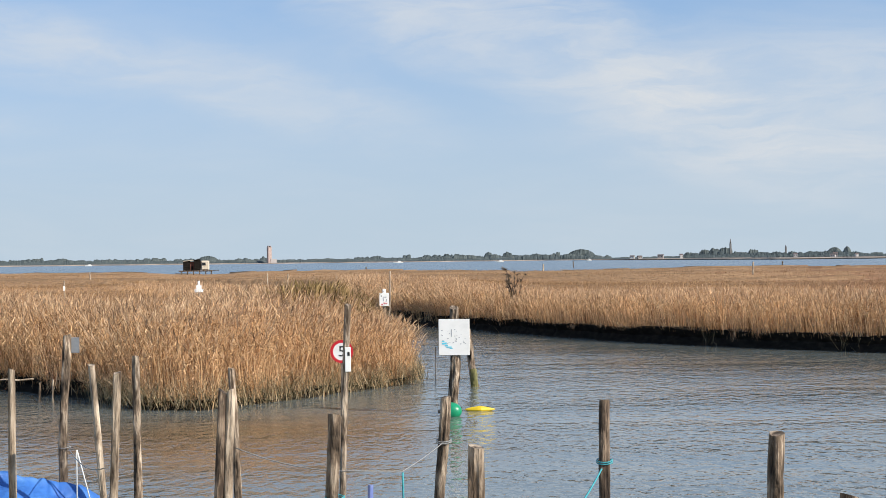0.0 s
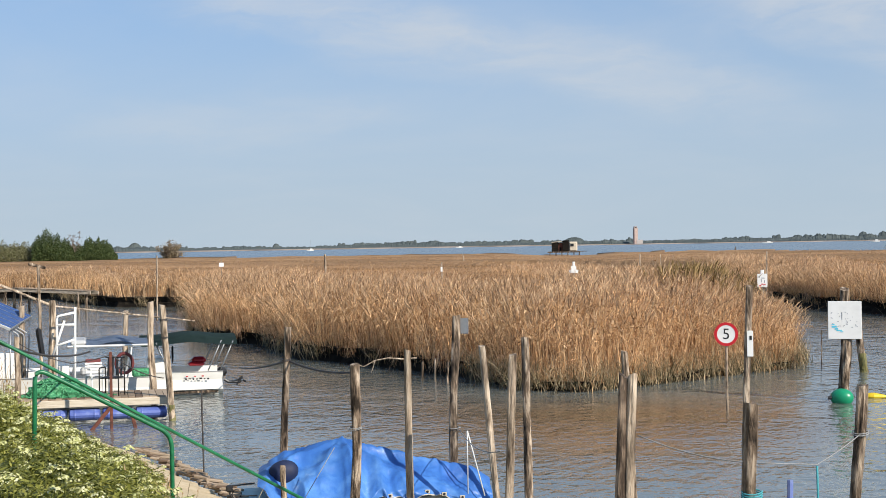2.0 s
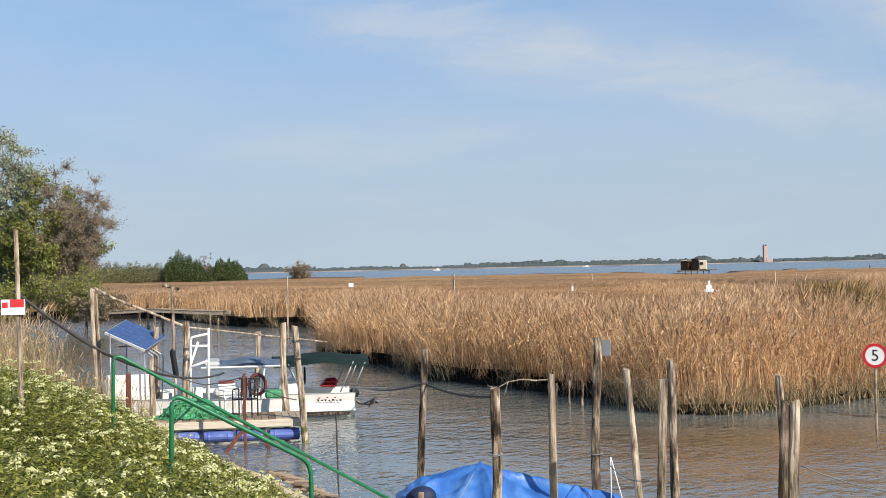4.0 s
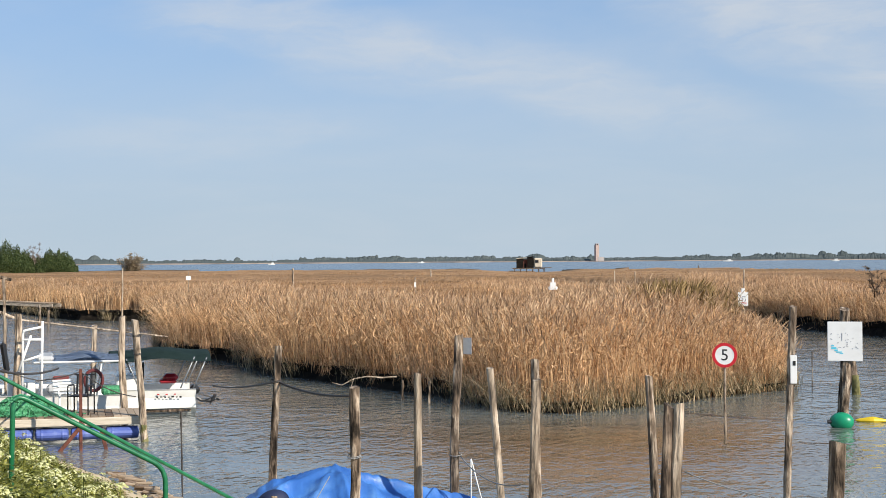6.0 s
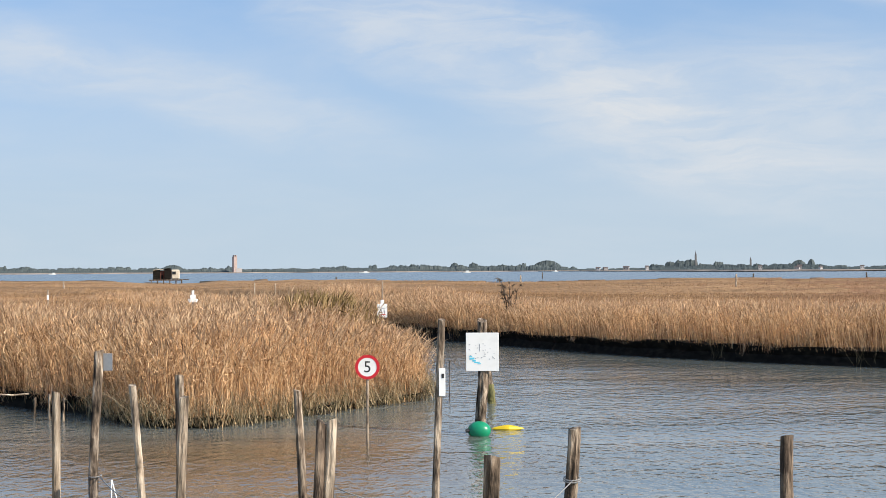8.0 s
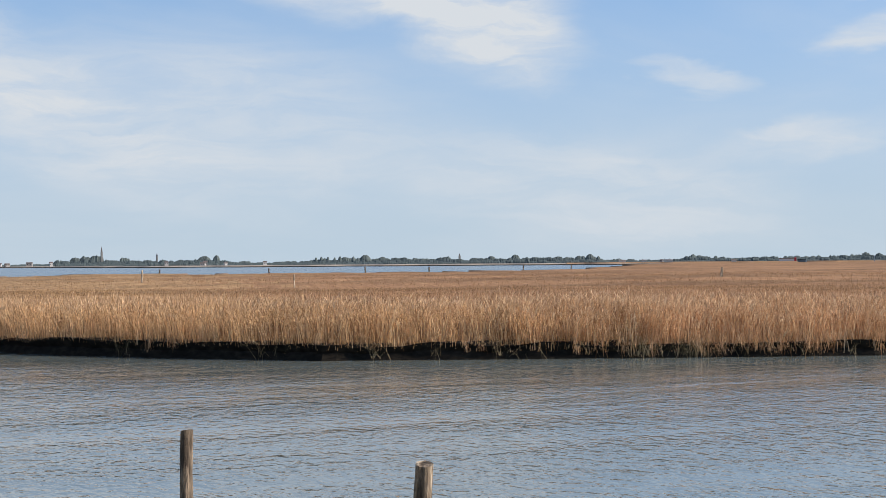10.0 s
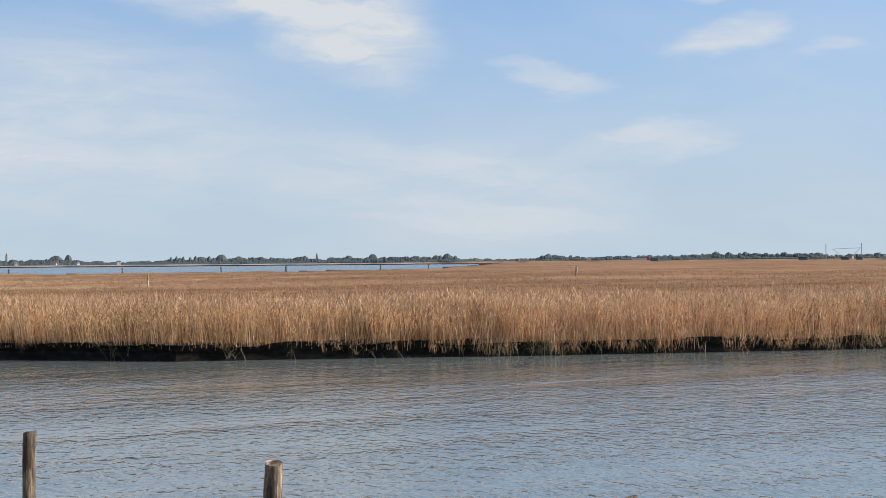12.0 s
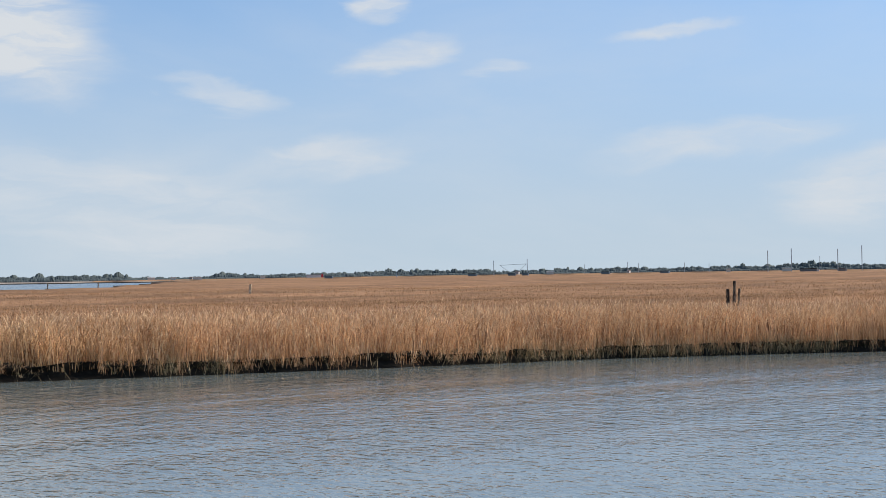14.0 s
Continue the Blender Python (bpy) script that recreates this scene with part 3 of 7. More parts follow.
def top_height(x, y):
    d = np.hypot(x, y)
    h = np.interp(d, [0, 40, 60, 100, 170, 300, 700, 1500], [2.16, 2.12, 2.03, 1.95, 1.80, 1.56, 1.45, 1.3])
    h = h + np.interp(d, [0, 55, 70], [0, 0, 1]) * 0.10 * np.sin(d / 6.5 + 2.0 * np.sin(x / 23) + np.sin(y / 31))
    point = (y > 30) & (y < 50) & (x > -8) & (x < 1.5)
    h = h + np.where(point, np.interp(x + (y - 36) * 0.05, [-5.5, -3.0, -2.1, -1.2, 0.0], [0, -0.02, -0.36, -0.48, -0.7]), 0)
    h = h + 0.34 * np.exp(-((x + 3.9) ** 2 + (y - 39.2) ** 2) / 2.6)
    h = h - 0.20 * np.clip((x - 1.5) / 3.0, 0, 1) * np.interp(d, [90, 160], [1, 0.3])
    az = np.degrees(np.arctan2(x, y))
    h = h - 0.42 * np.exp(-((az + 9.0) / 1.8) ** 2) * np.interp(d, [120, 170], [0, 1])
    return h + 0.08 * wave(x, y, 3.1) + 0.09 * wave(x, y, 11.0, 1.0) + 0.05 * wave(x, y, 0.9, 2.0)


def marsh_points(n, x0, x1, y0, y1):
    """Random places on the marsh and their distance to its waterside edge."""
    x, y = rng.uniform(x0, x1, n), rng.uniform(y0, y1, n)
    k = inside(x, y, marsh_poly)
    x, y = x[k], y[k]
    return x, y, edge_distance(x, y, MARSH_EDGE)


def reeds(name, x, y, base, h, width, lean_x, lean_y, label, plume=1.0, material=None, leaves=2, loose=0.16, plumes=None):
    """Reed stalks with a plume and some leaves each, joined: every stalk is bent and leans its own way."""
    n = len(x)
    size = 9 + 3 * leaves
    a = rng.uniform(0, np.pi, n)
    ux, uy = np.cos(a), np.sin(a)
    lx, ly = lean_x + rng.normal(0, loose, n), lean_y + rng.normal(0, loose, n)
    V = np.zeros((n, size, 3))

    def put(k, s, side, w):
        V[:, k, 0] = x + lx * h * s ** 1.8 + ux * side * w
        V[:, k, 1] = y + ly * h * s ** 1.8 + uy * side * w
        V[:, k, 2] = base + s * h

    w = width * rng.uniform(0.7, 1.3, n)
    put(0, 0.0, -1, w), put(1, 0.0, 1, w), put(2, 0.55, -1, w * 0.8), put(3, 0.55, 1, w * 0.8), put(4, 0.97, 0, w)
    droop = rng.uniform(-1, 1, (2, n)) * 0.06 + np.array([[0.012], [0.0]])
    put(5, 0.82, 0, w)
    put(6, 0.94, -1, w * 1.3 * plume), put(8, 0.92, 1, w * 1.3 * plume), put(7, 1.0, 0, w)
    V[:, 7, 0] += droop[0] * np.abs(h) * 0.6
    V[:, 7, 1] += droop[1] * np.abs(h) * 0.6
    i = (np.arange(n) * size)[:, None]
    faces, mats = [i + np.array([[0, 1, 3, 2]]), i + np.array([[2, 3, 4]]), i + np.array([[5, 6, 7, 8]])], [0, 0, 1]
    for q in range(leaves):
        k = 9 + 3 * q
        s = rng.uniform(0.35, 0.75, n) if q == 0 else rng.uniform(0.55, 0.93, n)
        b = rng.uniform(0, 2 * np.pi, n)
        ln = rng.uniform(0.03, 0.17, n)
        put(k, s, -1, w * 0.55), put(k + 1, s + 0.012, 1, w * 0.55), put(k + 2, s, 0, w)
        V[:, k + 2, 0] += np.cos(b) * ln
        V[:, k + 2, 1] += np.sin(b) * ln
        V[:, k + 2, 2] += rng.uniform(-0.14, 0.28, n)
        faces.append(i + np.array([[k, k + 1, k + 2]]))
        mats.append(0)
    ob = soup(name, V.reshape(-1, 3), faces, [material or REED, plumes or PLUME], mats)
    return tagged(ob, label, "reeds", kind="stuff")


def away(x, y, d0=1.3):
    """Lean outwards over the water near the bank."""
    e = 0.3
    g = edge_distance(x, y, MARSH_EDGE)
    gx, gy = edge_distance(x + e, y, MARSH_EDGE) - g, edge_distance(x, y + e, MARSH_EDGE) - g
    f = np.clip(1 - g / d0, 0, 1) * 0.28
    return -gx / e * f, -gy / e * f


def bank_reeds(name, n, area, depth, width, label, material=None, plumes=None):
    x, y, e = marsh_points(n, *area)
    k = (e < depth) & (rng.uniform(0, 1, len(e)) < np.clip(1.25 - e / depth, 0.25, 1))
    x, y, e = x[k], y[k], e[k]
    k = rng.uniform(0, 1, len(x)) < np.clip(0.75 + 0.6 * wave(x, y, 0.42, 6.0), 0.12, 1)
    x, y, e = x[k], y[k], e[k]
    lx, ly = away(x, y)
    bow = rng.gamma(2.0, 0.5, len(x))
    lx, ly = lx * bow, ly * bow
    sink = np.where(wave(x, y, 0.5, 3.0) > -0.25, rng.uniform(0, 0.5, len(x)), 0.05) * np.clip(1 - e / 0.8, 0, 1) * np.interp(x, [-9.5, -7, 0.5, 3, 18, 24], [0.35, 1, 1, 0.2, 0.25, 1])
    short = np.where(rng.uniform(0, 1, len(x)) < 0.35 * np.clip(1.2 - e, 0, 1), rng.uniform(0.35, 0.8, len(x)), 1.0)
    h = (top_height(x, y) - land_z(x, y) + rng.normal(0, 0.10, len(x)) + 0.14 * wave(x, y, 0.55, 8.0)) * short * np.interp(e, [0, 0.6, 1.6, 3.0], [0.66, 0.86, 0.97, 1.0])
    return reeds(name, x, y, land_z(x, y) - 0.05 - sink, h + sink, width, lx, ly, label, leaves=4, material=material, loose=0.19, plumes=plumes)


bank_reeds("island_reeds", 360000, (-33, 1, 30, 84), 5.5, 0.0056, "tall dry golden reeds with brown plumes on a marsh point", plumes=PLUME_MID)
bank_reeds("far_bank_reeds", 260000, (-6, 24, 36, 96), 4.0, 0.0075, "dense dry golden reeds along the far bank of the channel")
bank_reeds("rusty_bank_reeds", 260000, (20, 62, 24, 60), 4.0, 0.008, "dense rust-brown dry reeds along the far bank", REED_RUST)
bank_reeds("creek_reeds", 40000, (-66, -26, 62, 100), 4.5, 0.010, "dry golden reeds at the end of the creek")


def olive_tuft():
    """A taller tuft of reeds that has kept some green, on top of the marsh point."""
    n = 1500
    x, y = rng.normal(-3.35, 0.5, n), rng.normal(39.2, 0.7, n)
    h = rng.uniform(1.9, 2.48, n) * np.exp(-((x + 3.35) ** 2) / 8)
    reeds("olive_reeds", x, y, land_z(x, y) - 0.05, h, 0.007, 0.0, 0.0, "taller olive-brown reed tuft on the marsh point", leaves=5, plume=1.3, material=REED_OLIVE, plumes=REED_OLIVE)


olive_tuft()


def outward(x, y):
    ox, oy = away(x, y, 1.3)
    m = np.hypot(ox, oy) + 1e-6
    return ox / m, oy / m


def reed_fringe():
    """Bent and broken stalks in uneven clumps round the marsh point, standing in the water."""
    P = np.array(resample(MARSH_EDGE, 0.0065, 0.0))
    P = P[np.hypot(P[:, 0], P[:, 1]) < 100]
    c = wave(P[:, 0], P[:, 1], 0.35, 1.0) + 0.7 * wave(P[:, 0], P[:, 1], 1.9, 3.0) + np.where((P[:, 0] > -7.5) & (P[:, 0] < 0.2) & (P[:, 1] < 42), 1.2, np.interp(P[:, 0], [-8, 0, 24, 34, 48], [-0.55, -1.4, -0.6, -0.1, 0.0]))
    P = P[c + rng.normal(0, 0.3, len(P)) > 0.1]
    x, y = P[:, 0], P[:, 1]
    ox, oy = outward(x, y)
    n = len(x)
    out = rng.uniform(-0.25, 0.24, n)
    x, y = x + ox * out + rng.normal(0, 0.06, n), y + oy * out + rng.normal(0, 0.06, n)
    h = rng.uniform(0.14, 0.70, n)
    f, side = rng.uniform(-0.3, 0.8, n), rng.normal(0, 0.75, n)
    reeds("reed_fringe", x, y, rng.uniform(-0.04, 0.16, n), h, 0.0055, ox * f - oy * side, oy * f + ox * side, "bent and broken pale stalks standing in the water round the marsh point", plume=0.5, material=FRINGE)


def root_bundles():
    """Bundles of dead stalks and roots that hang from the lip of the undercut bank."""
    E = np.array(resample(MARSH_EDGE, 0.05, 0.0))
    E = E[(np.hypot(E[:, 0], E[:, 1]) < 80) & ~((E[:, 0] > -7.0) & (E[:, 0] < 0.5) & (E[:, 1] < 45))]
    want = np.interp(E[:, 0], [-30, 4, 18, 23, 27, 50], [0.05, 0.008, 0.010, 0.10, 0.24, 0.24]) * (1 + 0.8 * wave(E[:, 0], E[:, 1], 1.1, 3.0))
    E = E[rng.uniform(0, 1, len(E)) < want]
    k = rng.integers(8, 34, len(E))
    x, y = np.repeat(E[:, 0], k), np.repeat(E[:, 1], k)
    n = len(x)
    ox, oy = outward(x, y)
    reach = np.repeat(rng.uniform(0.3, 1.0, len(E)), k)
    z0 = land_z(x, y) + rng.uniform(-0.10, 0.34, n)
    x, y = x + ox * 0.06 + rng.normal(0, 0.07, n), y + oy * 0.06 + rng.normal(0, 0.07, n)
    h = -reach * rng.uniform(0.3, 1.0, n) * (z0 + 0.05)
    f, side = -rng.uniform(0.0, 0.5, n), rng.normal(0, 0.24, n)
    reeds("hanging_roots", x, y, z0, h, 0.006, ox * f - oy * side, oy * f + ox * side, "pale bundles of dead stalks hanging over the dark bank", plume=0.4, material=REED_RUST, leaves=1)
    # stalks lying along the lip
    m = 9000
    i = rng.integers(0, len(edge_line), m)
    x, y = edge_line[i, 0] + rng.normal(0, 0.08, m), edge_line[i, 1] + rng.normal(0, 0.08, m)
    ox, oy = outward(x, y)
    f, side = rng.uniform(0.2, 2.0, m), rng.normal(0, 1.6, m)
    reeds("bent_stalks", x, y, land_z(x, y) + rng.uniform(-0.08, 0.30, m), rng.uniform(0.06, 0.28, m), 0.006, ox * f - oy * side, oy * f + ox * side, "broken dry stalks lying over the lip of the bank", plume=0.6, leaves=1)


edge_line = np.array([p for p in resample(MARSH_EDGE, 0.1, 0.0) if math.hypot(*p) < 80])
reed_fringe()
root_bundles()


def inner_reeds(name, n, area, near, far, width, label, material):
    x, y, e = marsh_points(n, *area)
    d = np.hypot(x, y)
    k = (e > 3.0) & (d > near) & (d < far)
    x, y, e = x[k], y[k], e[k]
    top = top_height(x, y) - 0.34 * np.clip((e - 2.8) / 1.2, 0, 1) * np.clip(1.6 - e / 45, 0.3, 1)
    h = np.interp(np.hypot(x, y), [30, 50, 70, 100, 190], [0.55, 0.40, 0.30, 0.22, 0.16]) * rng.uniform(0.6, 1.4, len(x))
    return reeds(name, x, y, top - h * 0.80, h, width, 0.04, -0.01, label, plume=1.1, leaves=1, material=material, plumes=PLUME_DARK)


inner_reeds("inner_reeds", 90000, (-45, 17, 32, 105), 30, 100, 0.008, "dry golden reeds filling the marsh", REED_SOFT)
inner_reeds("inner_rusty_reeds", 65000, (17, 85, 32, 105), 30, 100, 0.008, "rust-brown dry reeds filling the marsh", REED_SOFT_RUST)
inner_reeds("outer_reeds", 45000, (-110, 22, 60, 200), 100, 190, 0.014, "dry golden reeds out on the marsh", REED_SOFT)
inner_reeds("outer_rusty_reeds", 45000, (22, 150, 60, 200), 100, 190, 0.014, "rust-brown dry reeds out on the marsh", REED_SOFT_RUST)


def thatch():
    """The closed, bumpy canopy of matted reeds under the stalk tips."""
    az = np.arange(-42, 62.01, 0.5)
    rad = np.concatenate([np.arange(28, 120, 1.0), np.geomspace(120, 1400, 60)])
    A, R = np.meshgrid(np.radians(az), rad, indexing="ij")
    X, Y = np.sin(A) * R, np.cos(A) * R
    f = X.ravel(), Y.ravel()
    ok = inside(*f, marsh_poly) & (edge_distance(*f, MARSH_EDGE) > 0.9) & (R.ravel() < rim(np.degrees(A.ravel())) * 0.995)
    Z = top_height(*f) - np.interp(R.ravel(), [0, 60, 120, 200, 260], [0.55, 0.12, 0.05, 0.03, 0.0]) + rng.normal(0, 0.03, len(f[0]))
    e = edge_distance(*f, MARSH_EDGE)
    Z = Z - 0.34 * np.clip((e - 2.8) / 1.2, 0, 1) * np.clip(1.6 - e / 45, 0.3, 1)
    Z = np.minimum(Z, 0.45 + (e - 0.9) * 0.6)
    na, nr = len(az), len(rad)
    idx = np.arange(na * nr).reshape(na, nr)
    q = np.stack([idx[:-1, :-1], idx[1:, :-1], idx[1:, 1:], idx[:-1, 1:]], -1).reshape(-1, 4)
    q = q[ok[q].all(1)]
    V = np.stack([*f, Z], 1)
    # skirts that close the canopy down to the ground at its borders
    e = np.concatenate([q[:, [0, 1]], q[:, [1, 2]], q[:, [2, 3]], q[:, [3, 0]]])
    key = np.sort(e, 1)
    _, inv, cnt = np.unique(key, axis=0, return_inverse=True, return_counts=True)
    be = e[cnt[inv.ravel()] == 1]
    low = V.copy()
    low[:, 2] = 0.2
    s = np.stack([be[:, 1], be[:, 0], be[:, 0] + len(V), be[:, 1] + len(V)], 1)
    c = V[q].mean(1)
    rusty = np.degrees(np.arctan2(c[:, 0], c[:, 1])) + 2.5 * wave(c[:, 0], c[:, 1], 5.0, 2.0) + rng.normal(0, 1.5, len(c)) > 15
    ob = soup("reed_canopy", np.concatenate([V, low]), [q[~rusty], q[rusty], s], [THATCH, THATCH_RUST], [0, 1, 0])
    return tagged(ob, "matted brown-gold canopy of the dry reed marsh", "reeds", kind="stuff")


thatch()


# ---- levee ----
def shore_side(x, y):
    """Metres inland from the near shore (negative: in the water)."""
    d = edge_distance(x, y, SHORE)
    land = inside(x, y, SHORE + [(-160, 140), (-160, -60)])
    return np.where(land, d, -d)


def levee_height(x, y):
    s = shore_side(x, y)
    z = np.interp(s, [-1.2, -0.25, 0.0, 0.5, 1.6, 3.1, 4.4, 9, 14, 40], [-1.2, -0.9, 0.20, 0.36, 0.60, 1.20, 1.50, 1.50, 0.7, 0.4])
    return z + 0.03 * wave(x, y, 0.5) + 0.04 * wave(x, y, 1.7, 1.0)


def levee():
    xs = np.concatenate([np.arange(-160, -34, 3.0), np.arange(-34, 14, 0.35), np.arange(14, 62, 4.0)])
    ys = np.concatenate([np.arange(-46, -6, 4.0), np.arange(-6, 46, 0.35), np.arange(46, 140, 2.5)])
    X, Y = np.meshgrid(xs, ys, indexing="ij")
    f = X.ravel(), Y.ravel()
    Z = levee_height(*f)
    ok = shore_side(*f) > -1.6
    idx = np.arange(len(xs) * len(ys)).reshape(len(xs), len(ys))
    q = np.stack([idx[:-1, :-1], idx[1:, :-1], idx[1:, 1:], idx[:-1, 1:]], -1).reshape(-1, 4)
    q = q[ok[q].all(1)]
    c = np.stack([X.ravel(), Y.ravel()], 1)[q].mean(1)
    s = shore_side(c[:, 0], c[:, 1])
    sandy = (s < 1.7 + 0.3 * np.sin(c[:, 1] * 2.1)) & (s > -0.4) & (c[:, 1] < 21)
    ob = soup("levee", np.stack([*f, Z], 1), [q[~sandy], q[sandy]], [SOIL, SAND], [0, 1])
    ob.data.polygons.foreach_set("use_smooth", [True] * len(ob.data.polygons))
    setting(ob, "grassy earth levee with a bare sandy foot", "levee")


levee()


def herbs(name, n, area, s_range, size, leaves, flower, label, category, leafmat=LEAF):
    """Low plants with many leaves; a share of them carries flat flower heads."""
    x, y = rng.uniform(area[0], area[1], n), rng.uniform(area[2], area[3], n)
    s = shore_side(x, y)
    k = (s > s_range[0] - 0.30 * np.clip((y - 13.5) / 2.5, 0, 1) + 0.35 * wave(x, y, 0.8)) & (s < s_range[1]) & (x > -0.95 * (y - 1.2) - 1.2)
    x, y = x[k], y[k]
    z = levee_height(x, y)
    n = len(x)
    hgt = size * rng.uniform(0.55, 1.15, n) * (1 + 0.3 * wave(x, y, 1.3, 4.0) + 0.25 * wave(x, y, 0.35, 2.0))
    hgt = hgt * np.clip((shore_side(x, y) - 1.0 + 0.5 * np.clip((y - 13.5) / 2.5, 0, 1)) / 1.6, 0.30, 1.0)
    m = leaves
    px, py, pz, ph = (np.repeat(v, m) for v in (x, y, z, hgt))
    t = rng.uniform(0.1, 1.0, n * m) ** 0.7
    a, r = rng.uniform(0, 2 * np.pi, n * m), rng.uniform(0.02, 0.17, n * m) * (0.6 + size)
    cx, cy, cz = px + np.cos(a) * r, py + np.sin(a) * r, pz + ph * t * 0.92
    ln, wd = rng.uniform(0.010, 0.036, n * m), rng.uniform(0.004, 0.011, n * m)
    b, tilt = a + rng.normal(0, 0.7, n * m), rng.uniform(-0.7, 0.6, n * m)
    dx, dy, dz = np.cos(b) * np.cos(tilt) * ln, np.sin(b) * np.cos(tilt) * ln, np.sin(tilt) * ln
    qx, qy, qz = -np.sin(b) * wd, np.cos(b) * wd, rng.uniform(-0.6, 0.6, n * m) * wd
    C, D, Q = np.stack([cx, cy, cz], 1), np.stack([dx, dy, dz], 1), np.stack([qx, qy, qz], 1)
    V = np.stack([C - D, C + Q, C + D, C - Q], 1).reshape(-1, 3)
    F = (np.arange(n * m) * 4)[:, None] + np.array([[0, 1, 2, 3]])
    ob = soup(name, V, [F], [leafmat])
    tagged(ob, label, category, kind="stuff")
    if not flower:
        return
    k = rng.uniform(0, 1, n) < flower * np.interp(shore_side(x, y), [1.8, 3.0, 3.8], [1.35, 1.1, 0.6])
    fx, fy, fz = x[k], y[k], (z + hgt)[k]
    heads, florets = 2, 34
    fx, fy, fz = (np.repeat(v, heads) for v in (fx, fy, fz))
    fx, fy, fz = fx + rng.normal(0, 0.07, len(fx)), fy + rng.normal(0, 0.07, len(fx)), fz + rng.uniform(-0.06, 0.08, len(fx))
    nh = len(fx)
    R = np.repeat(rng.uniform(0.024, 0.054, nh), florets)
    hx, hy, hz = (np.repeat(v, florets) for v in (fx, fy, fz))
    a, r = rng.uniform(0, 2 * np.pi, nh * florets), np.sqrt(rng.uniform(0, 1, nh * florets)) * R
    c = np.stack([hx + np.cos(a) * r, hy + np.sin(a) * r, hz - r * r * 14 + rng.uniform(-0.004, 0.004, len(r))], 1)
    s = rng.uniform(0.006, 0.011, (nh * florets, 1))
    e1 = np.stack([-np.sin(a), np.cos(a), rng.uniform(-0.7, 0.7, len(a))], 1) * s
    e2 = np.stack([np.cos(a), np.sin(a), -26 * r], 1)
    e2 = e2 / np.linalg.norm(e2, axis=1, keepdims=True) * s
    V = np.stack([c - e1, c + e2, c + e1, c - e2], 1).reshape(-1, 3)
    F = (np.arange(len(c)) * 4)[:, None] + np.array([[0, 1, 2, 3]])
    st = np.stack([fx, fy, fz], 1)
    sv = np.stack([st + (-0.003, 0, -0.01), st + (0.003, 0, -0.01), st + np.array([0, 0, -0.28])], 1).reshape(-1, 3)
    sf = (np.arange(nh) * 3)[:, None] + np.array([[0, 1, 2]]) + len(V)
    ob = soup(name + "_flowers", np.concatenate([V, sv]), [F, sf], [UMBEL, LEAF], [0, 1])
    tagged(ob, "creamy white flat flower heads of wild cow parsley", "wildflowers", kind="stuff")


herbs("levee_herbs", 15000, (-12.5, -2.5, 6.5, 19), (1.42, 6.0), 0.48, 105, 0.19, "lush green cow parsley leaves on the levee slope", "plants")
herbs("levee_back_herbs", 9000, (-24, -9, 12, 36), (1.2, 8.0), 0.42, 16, 0.0, "green and dry weeds further along the levee", "plants")


def dry_grass(name, n, area, s_range, h0, h1, label):
    x, y = rng.uniform(area[0], area[1], n), rng.uniform(area[2], area[3], n)
    s = shore_side(x, y)
    k = (s > s_range[0]) & (s < s_range[1]) & (wave(x, y, 1.6, 5.0) > -0.55)
    x, y = x[k], y[k]
    h = rng.uniform(h0, h1, len(x)) * (1 + 0.25 * wave(x, y, 2.2, 3.0))
    reeds(name, x, y, levee_height(x, y) - 0.03, h, 0.007, 0.05, 0.0, label, plume=0.7, material=DRYGRASS)


dry_grass("shore_grass", 26000, (-34, -13.8, 21, 46), (-0.1, 3.0), 0.25, 0.85, "dry straw-coloured grass and brambles on the shore")
dry_grass("shore_brush", 24000, (-34, -17.4, 26, 48), (-0.2, 5.0), 0.8, 1.9, "tall dry grass and bare stalks on the shore behind the boats")
dry_grass("levee_grass", 30000, (-66, -26, 36, 100), (-0.3, 9.0), 0.5, 1.7, "dry grass and reeds on the levee under the trees")
dry_grass("flower_slope_grass", 500, (-12, -4.5, 10, 20), (1.0, 2.2), 0.15, 0.4, "thin dry grass at the sandy foot of the levee")

